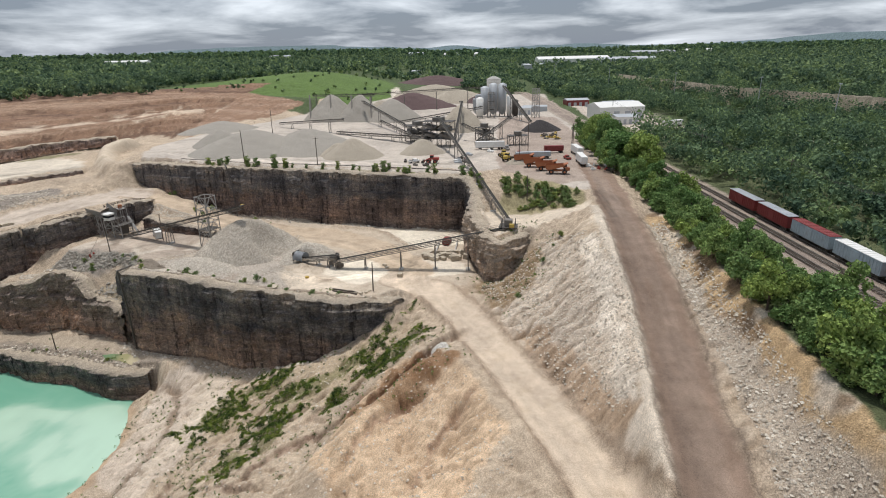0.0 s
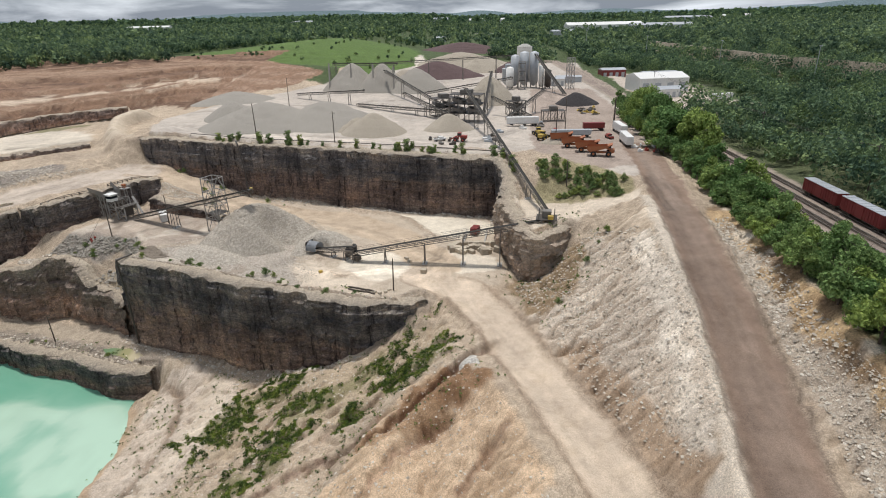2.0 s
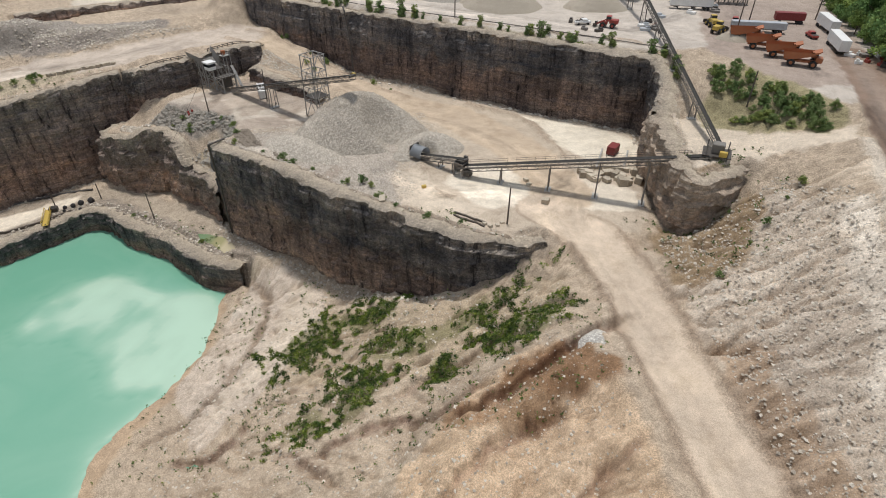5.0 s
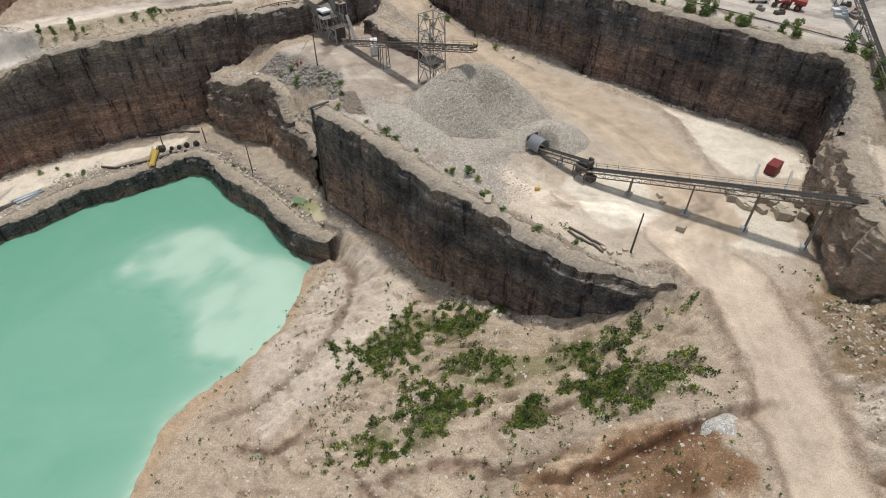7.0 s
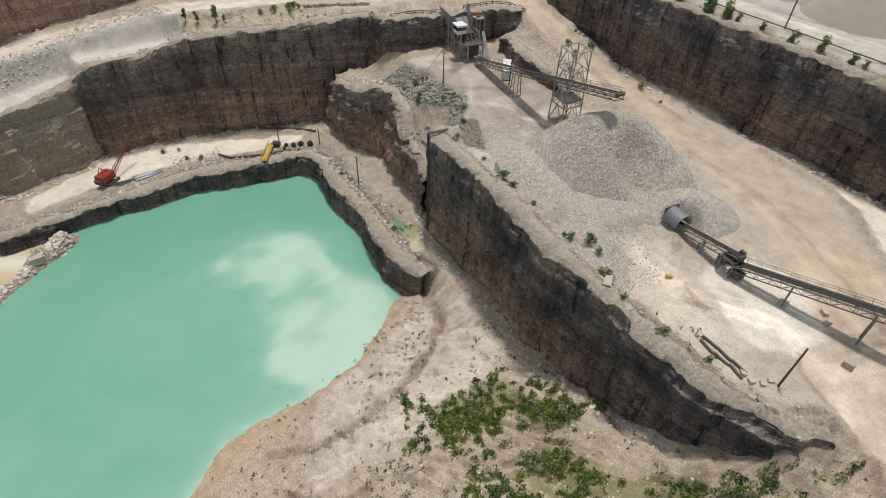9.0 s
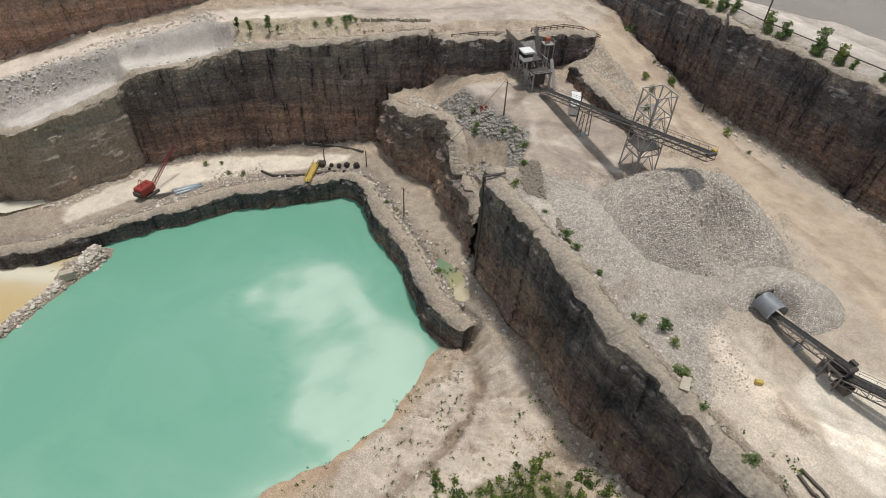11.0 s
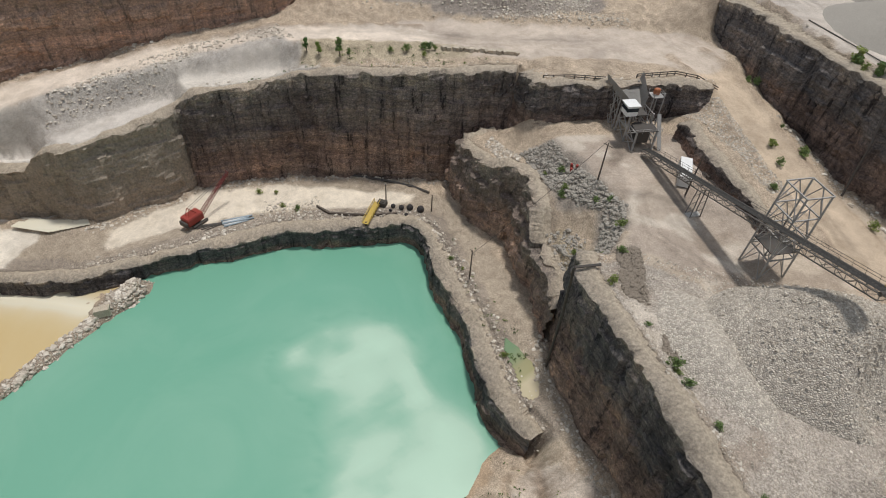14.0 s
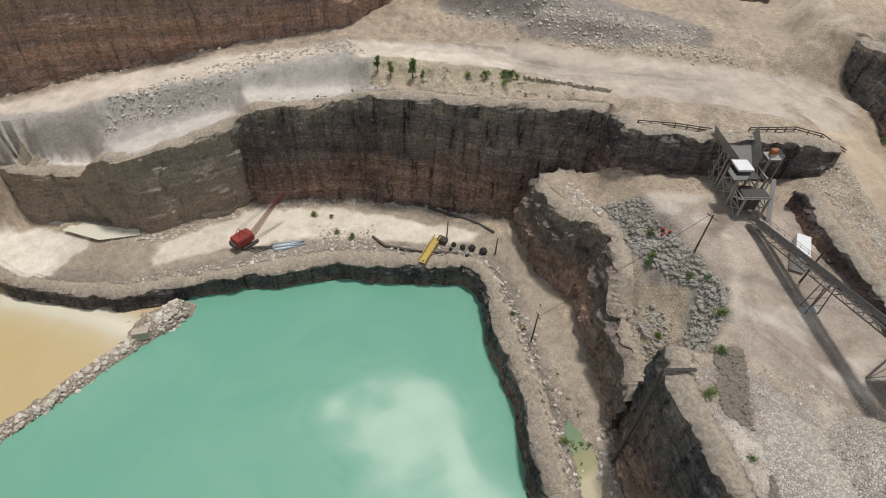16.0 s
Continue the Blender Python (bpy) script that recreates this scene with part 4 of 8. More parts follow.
def sample(field, x, y):
    i, j = np.clip(np.searchsorted(AX, x) - 1, 0, len(AX) - 2), np.clip(np.searchsorted(AY, y) - 1, 0, len(AY) - 2)
    u, v = np.clip((x - AX[i]) / (AX[i + 1] - AX[i]), 0, 1), np.clip((y - AY[j]) / (AY[j + 1] - AY[j]), 0, 1)
    if field.ndim == 3:
        u, v = u[..., None], v[..., None]
    return (field[j, i] * (1 - u) + field[j, i + 1] * u) * (1 - v) + (field[j + 1, i] * (1 - u) + field[j + 1, i + 1] * u) * v


FX, FY = between(AX, -118, 66), between(AY, 64, 206)
MX, MY = np.meshgrid(FX, FY)
inner = ((MX > -260) & (MX < 75) & (MY > 40) & (MY < 300)).astype(float)
wander = inner * (1 - 0.8 * sample(soften(on_ramp | on_haul, 5), MX, MY))
jx, jy = MX + wander * (0.5 * fbm(MX / 1.9, MY / 1.9, 2, 301) + 0.5 * fbm(MX / 6, MY / 6, 2, 303)), MY + wander * (0.5 * fbm(MX / 1.9, MY / 1.9, 2, 302) + 0.5 * fbm(MX / 6, MY / 6, 2, 304))
fine_z, fine_loose = sample(HZ, MX, MY), sample(loose, MX, MY)
TINT, COARSE = sample(TINT, jx, jy), sample(COARSE, jx, jy)
i0, i1 = np.searchsorted(FX, (-100, 65))
j0, j1 = np.searchsorted(FY, (66, 172))
hh = fine_z[j0:j1, i0:i1].copy()
for _ in range(4):
    hh[1:-1, 1:-1] = (hh[:-2, 1:-1] + hh[2:, 1:-1] + hh[1:-1, :-2] + hh[1:-1, 2:] + hh[1:-1, 1:-1]) / 5
rill_rng = np.random.RandomState(8)
hh = hh + 0.1 * fbm(MX[j0:j1, i0:i1] / 2.4, MY[j0:j1, i0:i1] / 2.4, 3, 310)
best, goal = np.full(hh.shape, 1e-4), np.arange(hh.size).reshape(hh.shape)
where = goal.copy()
for dy in (-1, 0, 1):
    for dx in (-1, 0, 1):
        if dx or dy:
            d = np.full(hh.shape, -1.0)
            d[1:-1, 1:-1] = (hh[1:-1, 1:-1] - hh[1 + dy:hh.shape[0] - 1 + dy, 1 + dx:hh.shape[1] - 1 + dx]) / math.hypot(dx, dy)
            d = d * (0.55 + 0.9 * rill_rng.rand(*hh.shape))
            better = d > best
            best = np.where(better, d, best)
            goal = np.where(better, where + dy * hh.shape[1] + dx, goal)
water = [1.0] * hh.size
to = goal.ravel().tolist()
for k in np.argsort(-hh.ravel(), kind="stable").tolist():
    if to[k] != k:
        water[to[k]] += water[k]
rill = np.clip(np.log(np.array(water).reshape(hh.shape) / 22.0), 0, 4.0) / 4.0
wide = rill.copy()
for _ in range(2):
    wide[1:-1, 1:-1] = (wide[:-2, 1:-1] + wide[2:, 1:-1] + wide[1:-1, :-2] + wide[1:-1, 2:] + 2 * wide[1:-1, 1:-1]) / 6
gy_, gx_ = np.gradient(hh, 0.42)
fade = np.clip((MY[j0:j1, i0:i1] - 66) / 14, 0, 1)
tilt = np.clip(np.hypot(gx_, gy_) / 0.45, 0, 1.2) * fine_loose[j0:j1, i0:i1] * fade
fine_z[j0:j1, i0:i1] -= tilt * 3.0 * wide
# Rill floors are tinted browner, putting the shade of the channels into the colour.
brown_tint = np.clip(np.clip(2.4 * wide, 0, 1) * tilt * 0.55, 0, 0.6)[..., None]
TINT[j0:j1, i0:i1] += brown_tint * (np.array((0.31, 0.235, 0.165)) - TINT[j0:j1, i0:i1])
# loose earth lies in streaks down the fall of the slope
flow = hh.copy()
for _ in range(14):
    flow[1:-1, 1:-1] = (flow[:-2, 1:-1] + flow[2:, 1:-1] + flow[1:-1, :-2] + flow[1:-1, 2:] + flow[1:-1, 1:-1]) / 5
sy_, sx_ = np.gradient(flow)
size_ = np.hypot(sx_, sy_) + 1e-6
sx_, sy_ = sx_ / size_, sy_ / size_
for blur, steps, lift, shade in ((0, 14, 0.1, 0.1), (3, 34, 0.3, 0.13)):
    grain = rill_rng.rand(*hh.shape)
    for _ in range(blur):
        grain[1:-1, 1:-1] = (grain[:-2, 1:-1] + grain[2:, 1:-1] + grain[1:-1, :-2] + grain[1:-1, 2:] + grain[1:-1, 1:-1]) / 5
    total = grain.copy()
    for way in (-1, 1):
        px, py = np.meshgrid(np.arange(hh.shape[1], dtype=float), np.arange(hh.shape[0], dtype=float))
        for _ in range(steps):
            a, b = np.clip(np.rint(py), 0, hh.shape[0] - 1).astype(int), np.clip(np.rint(px), 0, hh.shape[1] - 1).astype(int)
            px, py = px + way * 0.9 * sx_[a, b], py + way * 0.9 * sy_[a, b]
            total += grain[np.clip(np.rint(py), 0, hh.shape[0] - 1).astype(int), np.clip(np.rint(px), 0, hh.shape[1] - 1).astype(int)]
    lines = np.clip((total - total.mean()) / total.std(), -2.2, 2.2)
    fine_z[j0:j1, i0:i1] += tilt * lift * lines
    TINT[j0:j1, i0:i1] *= 1 + (np.clip(tilt, 0, 1) * shade * lines)[..., None] * np.array((0.9, 1.0, 1.1))
COARSE[j0:j1, i0:i1] *= 1 - 0.4 * fine_loose[j0:j1, i0:i1] * fade
fine_z += inner * fine_loose * (0.14 * fbm(MX / 1.3, MY / 1.3, 3, 320) + 0.1 * np.abs(fbm(MX / 2.6, MY / 2.6, 2, 321)))
# trodden roadways with a rut along either edge
for way, half, bed, rut in ((RAMP, 6.0, (0.535, 0.45, 0.35), (0.31, 0.24, 0.175)), (HAUL, 5.7, (0.22, 0.162, 0.124), (0.15, 0.115, 0.09))):
    cut = MX[j0:j1, i0:i1], MY[j0:j1, i0:i1]
    d = along(way, *cut)[0] + 0.35 * fbm(cut[0] / 3, cut[1] / 3, 2, 330)
    on, by = 0.45 * np.clip((half - d) / 0.5, 0, 1), 0.65 * np.exp(-((d - half - 0.25) / 0.4) ** 2)
    t = TINT[j0:j1, i0:i1]
    t = t + on[..., None] * (np.array(bed) * (1 + 0.1 * fbm(cut[0] / 5, cut[1] / 5, 3, 331))[..., None] - t)
    TINT[j0:j1, i0:i1] = t + by[..., None] * (np.array(rut) - t)
AX, AY, GX, GY, HZ = FX, FY, MX, MY, fine_z

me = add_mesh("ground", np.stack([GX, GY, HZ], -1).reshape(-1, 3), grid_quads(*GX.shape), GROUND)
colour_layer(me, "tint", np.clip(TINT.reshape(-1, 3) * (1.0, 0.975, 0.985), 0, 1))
colour_layer(me, "coarse", np.repeat(COARSE.reshape(-1, 1), 3, 1))
ground = tagged(new("ground", me), "pale dusty limestone quarry ground with roads, banks and slopes", "ground", kind="structure")


def height(x, y):
    """Ground height at plan places."""
    x, y = np.atleast_1d(np.asarray(x, float)), np.atleast_1d(np.asarray(y, float))
    i, j = np.clip(np.searchsorted(AX, x) - 1, 0, len(AX) - 2), np.clip(np.searchsorted(AY, y) - 1, 0, len(AY) - 2)
    u, v = np.clip((x - AX[i]) / (AX[i + 1] - AX[i]), 0, 1), np.clip((y - AY[j]) / (AY[j + 1] - AY[j]), 0, 1)
    return (HZ[j, i] * (1 - u) + HZ[j, i + 1] * u) * (1 - v) + (HZ[j + 1, i] * (1 - u) + HZ[j + 1, i + 1] * u) * v


def gz(x, y):
    return float(height(x, y)[0])


# Rock faces: blocks, bedding ledges and vertical joints.
def rock_face(name, rim, label, wet=1.0, step=0.65, rough=1.0, seed=0, batter=0.06, pale=0.0):
    p = np.array(rim, float)
    seg = np.hypot(*(p[1:, :2] - p[:-1, :2]).T)
    s_at = np.concatenate([[0], np.cumsum(seg)])
    ns = max(8, int(s_at[-1] / step))
    s = np.linspace(0, s_at[-1], ns)
    c = np.stack([np.interp(s, s_at, p[:, i]) for i in range(4)], 1)
    k = max(3, int(5 / step)) | 1
    pad = np.pad(c, ((k // 2, k // 2), (0, 0)), "edge")
    c = np.stack([np.convolve(pad[:, i], np.ones(k) / k, "valid") for i in range(4)], 1)
    t = np.gradient(c[:, :2], axis=0)
    t /= np.linalg.norm(t, axis=1, keepdims=True) + 1e-9
    n = np.stack([t[:, 1], -t[:, 0]], 1)
    pale = pale(c[:, 0], c[:, 1]) if callable(pale) else pale
    deep = float((c[:, 2] - c[:, 3]).max())
    nv = max(6, int(deep / step)) + 5
    fall = np.concatenate([[-1, -0.5], np.linspace(0, 1, nv - 3), [1.0]])
    V = np.zeros((nv, ns, 3)); F = np.zeros((nv, ns, 3))
    for r, f in enumerate(fall):
        top = height(c[:, 0] - n[:, 0] * 3.2, c[:, 1] - n[:, 1] * 3.2) if f < -0.7 else c[:, 2]
        drop = np.clip(f, 0, 1) * (c[:, 2] - c[:, 3] + 1.2)
        z = c[:, 2] - drop
        warp = 0.5 * vnoise(s / 28, z * 0 + seed, 3) + 0.12 * vnoise(s / 4, z * 0 + seed, 14)
        bed = np.floor(z / 3.3 + warp).astype(np.int64) + 900
        bed2 = np.floor(z / 1.1 + warp * 2).astype(np.int64) + 900
        joint = np.floor(s / 4.2 + 0.5 * vnoise(s / 11, bed * 7.7, 5) + 0.37 * bed).astype(np.int64) + 900
        joint2 = np.floor(s / 1.7 + 0.61 * bed2).astype(np.int64) + 900
        off = 1.9 + batter * drop + 1.1 * vnoise(s / 17, z / 40 + seed, 6) + 0.8 * vnoise(s / 6, z / 12, 7)
        off += rough * (1.0 * (lattice(bed, joint, seed) - 0.5) + 0.6 * (lattice(bed2, joint2, seed + 1) - 0.5) + 0.7 * (lattice(bed, bed * 0, seed + 2) - 0.5) + 0.25 * (lattice(bed2, bed2 * 0, seed + 3) - 0.5))
        off -= rough * 1.0 * np.maximum(0, vnoise(s / 2.4, z / 16, 15) - 0.45) * 2
        if f < 0:
            off = np.full(ns, -3.4 if f < -0.7 else -1.0) + 0.8 * vnoise(s / 3.3, s * 0 + f + seed, 8)
            z = (top - 0.35) if f < -0.7 else c[:, 2] + 0.25 + 0.55 * vnoise(s / 3, s * 0 + seed, 9)
        elif f == 0:
            z = z - 0.2 + 0.7 * vnoise(s / 2.2, s * 0 + seed, 10)
        V[r, :, :2], V[r, :, 2] = c[:, :2] + n * off[:, None], z
        d = np.clip(drop / max(deep, 1), 0, 1) if f >= 0 else 0 * s
        F[r, :, 0], F[r, :, 1], F[r, :, 2] = d, wet, 1.0 if f < 0 else (np.maximum(0.35, pale) if f == 0 else pale)
    me = add_mesh(name, V.reshape(-1, 3), grid_quads(nv, ns)[:, ::-1], CLIFF, False)
    colour_layer(me, "face", F.reshape(-1, 3))
    return tagged(new(name, me), label, "rock face", kind="structure")


rock_face("rock_face_promontory", RIM_PROMONTORY, "tall dark stained limestone face with bedding ledges", 1.0, seed=1, batter=0.03)
rock_face("rock_face_crag", RIM_CRAG, "broken brown limestone crag above the lower bench", 0.7, rough=1.6, seed=2, batter=0.06, pale=0.12)
rock_face("rock_face_west", RIM_WEST, "long curved limestone wall, dark above and red-brown below, pale grey at its end", 0.8, seed=4, pale=lambda x, y: 0.62 * np.clip((141 - y) / 6, 0, 1))
rock_face("rock_face_yard", RIM_YARD, "low dark rock bank behind the crusher belt", 0.9, 0.5, rough=1.2, seed=21, batter=0.25)
rock_face("rock_face_dump", RIM_DUMP, "dark limestone wall below the dumping platform", 0.9, rough=1.2, seed=5, batter=0.1)
rock_face("rock_face_bench", RIM_BENCH, "low dark limestone ledge along the turquoise water", 1.0, 0.5, rough=0.9, seed=6)
rock_face("rock_face_north", RIM_NORTH[:10], "high limestone face with black water stains below the plant", 1.0, seed=7, batter=0.04)
rock_face("rock_face_nose", RIM_NORTH[8:], "pale tan broken limestone nose under the transfer tower", 0.5, rough=1.5, seed=15, batter=0.02, pale=0.5)
rock_face("rock_face_pit", RIM_PIT, "low dark rock band at the edge of the upper pit floor", 0.8, 0.8, seed=16, batter=0.2)
rock_face("rock_face_far_pit", RIM_FAR_PIT, "low dark red-brown rock band of the far pit", 0.5, 1.0, seed=17, batter=0.2)
rock_face("rock_face_high", RIM_HIGH, "high red-brown limestone wall above the upper road", 0.0, 0.9, seed=8, pale=0.22)


def sheet(name, poly, z, mat, label, cell=2.0, silt=None, kind="structure", category="water", keep=None):
    p = np.array(poly)
    xs, ys = np.arange(p[:, 0].min(), p[:, 0].max() + cell, cell), np.arange(p[:, 1].min(), p[:, 1].max() + cell, cell)
    X, Y = np.meshgrid(xs, ys)
    q = grid_quads(*X.shape)
    if keep:
        cx, cy = X.ravel()[q].mean(1), Y.ravel()[q].mean(1)
        q = q[inside(keep, cx, cy)]
    me = add_mesh(name, np.stack([X, Y, np.full(X.shape, z)], -1).reshape(-1, 3), q, mat)
    colour_layer(me, "silt", np.repeat((silt(X, Y) if silt else np.zeros(X.shape)).reshape(-1, 1), 3, 1))
    return tagged(new(name, me), label, category, kind=kind)


def lake_silt(x, y):
    wx, wy = x + 3.0 * fbm(x / 16, y / 16, 3, 77), y + 3.0 * fbm(x / 16, y / 16, 3, 80)
    plume = [(-157, 157), (-160, 147), (-156, 134), (-150, 129.5), (-143, 131.5), (-136, 134), (-128, 132.5), (-119, 125.5), (-109, 121), (-96, 124), (-96, 150), (-104, 158), (-115, 161), (-138, 165), (-150, 163)]
    ring = [(*p, 0) for p in plume + plume[:1]]
    d = along(ring, wx, wy)[0]
    west = along(ring[:10], wx, wy)[0]
    body = np.where(inside(plume, wx, wy), np.clip(0.15 + west / 7, 0, 1) * np.clip(d / 6, 0, 1) ** 0.5, 0.2 * np.exp(-d / 3.0))
    lane = np.exp(-(along([(-138, 157, 0), (-126, 150, 0), (-116, 148, 0), (-110, 140, 0)], wx, wy)[0] / 4.5) ** 2) + 0.8 * np.exp(-(along([(-150, 131, 0), (-138, 139, 0), (-124, 138, 0), (-116, 130, 0)], wx, wy)[0] / 2.5) ** 2)
    body = body * (1 - 0.4 * np.clip(lane, 0, 1)) * (0.9 + 0.5 * fbm(x / 7, y / 12, 3, 78))
    sd = along([(-99, 164, 0), (-101, 150, 0), (-98, 139, 0), (-99, 125, 0), (-104, 108, 0), (-97, 92, 0), (-88, 20, 0)], x, y)[0]
    return np.minimum(0.8, 0.1 + 0.56 * body + 0.3 * np.exp(-sd / 1.6) + 0.1 * np.exp(-sd / 14) + 0.07 * fbm(x / 30, y / 30, 3, 79))


LAKE_EDGE = [(-196, 112), (-193, 136), (-190, 152), (-181, 166), (-171, 184), (-150, 180), (-131, 175), (-108, 167), (-92, 164), (-80, 120), (-70, 20), (-150, 20), (-164, 50), (-172, 70), (-177, 82), (-185, 99), (-192, 112)]
sheet("water_lake", [(-196, 20), (-70, 184)], 0.0, WATER, "still turquoise quarry lake with a pale milky silt plume", 1.5, lake_silt, keep=LAKE_EDGE)
OCHRE = build_water("ochre_pond_water", (0.5, 0.37, 0.17), (0.62, 0.57, 0.44), (0.66, 0.63, 0.53))
sheet("water_ochre_pond", [(-236, 40), (-172, 112)], 0.15, OCHRE, "shallow ochre settling pond behind a rock dam", 1.5,
      lambda x, y: 0.1 + 0.8 * np.exp(-along([(-214, 76, 0), (-199, 94, 0), (-192, 100, 0)], x, y)[0] / 3.5),
      keep=[(-236, 45), (-219, 74), (-204, 100), (-196, 110), (-190, 108), (-186, 97), (-178, 80), (-172, 66), (-166, 45)])
MURKY = build_water("murky_pond_water", (0.16, 0.24, 0.13), (0.3, 0.28, 0.15), (0.5, 0.43, 0.29))
sheet("water_bench_pond", [(-124, 166), (-104, 181)], 9.25, MURKY, "small murky green pool on the lower bench", 0.5,
      lambda x, y: np.clip((x + 119) / 9, 0.0, 1.0), keep=[(-122, 176.5), (-118.5, 178), (-113, 177), (-107, 174), (-104.5, 171.5), (-108, 169.5), (-114, 172.5), (-119, 174)])
sheet("water_white_pool", [(-232, 86), (-218, 112)], 5.0, OCHRE, "milky grey puddle below the west wall", 0.3, lambda x, y: 0.9 + 0 * x, keep=[(-229, 90), (-221, 98), (-218.5, 108), (-221, 108), (-226, 100), (-231, 94)])

# ---- helpers for things ----
def part(name, bm, mat, parent, label="", smooth=False):
    me = bpy.data.meshes.new(name)
    bm.to_mesh(me); bm.free()
    me.materials.append(mat)
    if smooth:
        me.polygons.foreach_set("use_smooth", np.full(len(me.polygons), True))
    ob = new(name, me)
    ob.parent = parent
    if label:
        ob["label"] = label
    return ob


def thing(name, x, y, z, turn, label, category, group=""):
    ob = new(name)
    ob.matrix_basis = pose(x, y, z, 0, 0, turn)
    return tagged(ob, label, category, group)


def solid(name, bm, mat, m, label, category, group="", kind="", smooth=False):
    ob = part(name, bm, mat, None, "", smooth)
    ob.matrix_basis = m
    return tagged(ob, label, category, group, kind)


def box(bm, c, s, turn=0.0, bevel=0.0, m=None):
    g = bmesh.ops.create_cube(bm, size=1.0, matrix=(m or Matrix()) @ Matrix.Translation(c) @ Matrix.Rotation(radians(turn), 4, "Z") @ Matrix.Diagonal((*s, 1)))
    if bevel:
        bmesh.ops.bevel(bm, geom=list({e for v in g["verts"] for e in v.link_edges}), offset=bevel, segments=1, affect="EDGES")
    return bm


def bar(bm, a, b, r, seg=6, r2=None):
    """A round bar from a to b."""
    a, b = Vector(a), Vector(b)
    d = b - a
    if d.length < 1e-4:
        return bm
    m = Matrix.Translation((a + b) / 2) @ d.to_track_quat("Z", "Y").to_matrix().to_4x4()
    bmesh.ops.create_cone(bm, cap_ends=True, segments=seg, radius1=r, radius2=r if r2 is None else r2, depth=d.length, matrix=m)
    return bm


def beam(bm, a, b, w, h=None):
    """A rectangular beam from a to b."""
    a, b = Vector(a), Vector(b)
    d = b - a
    m = Matrix.Translation((a + b) / 2) @ d.to_track_quat("Y", "Z").to_matrix().to_4x4() @ Matrix.Diagonal((w, d.length, h or w, 1))
    bmesh.ops.create_cube(bm, size=1.0, matrix=m)
    return bm


def B():
    return bmesh.new()


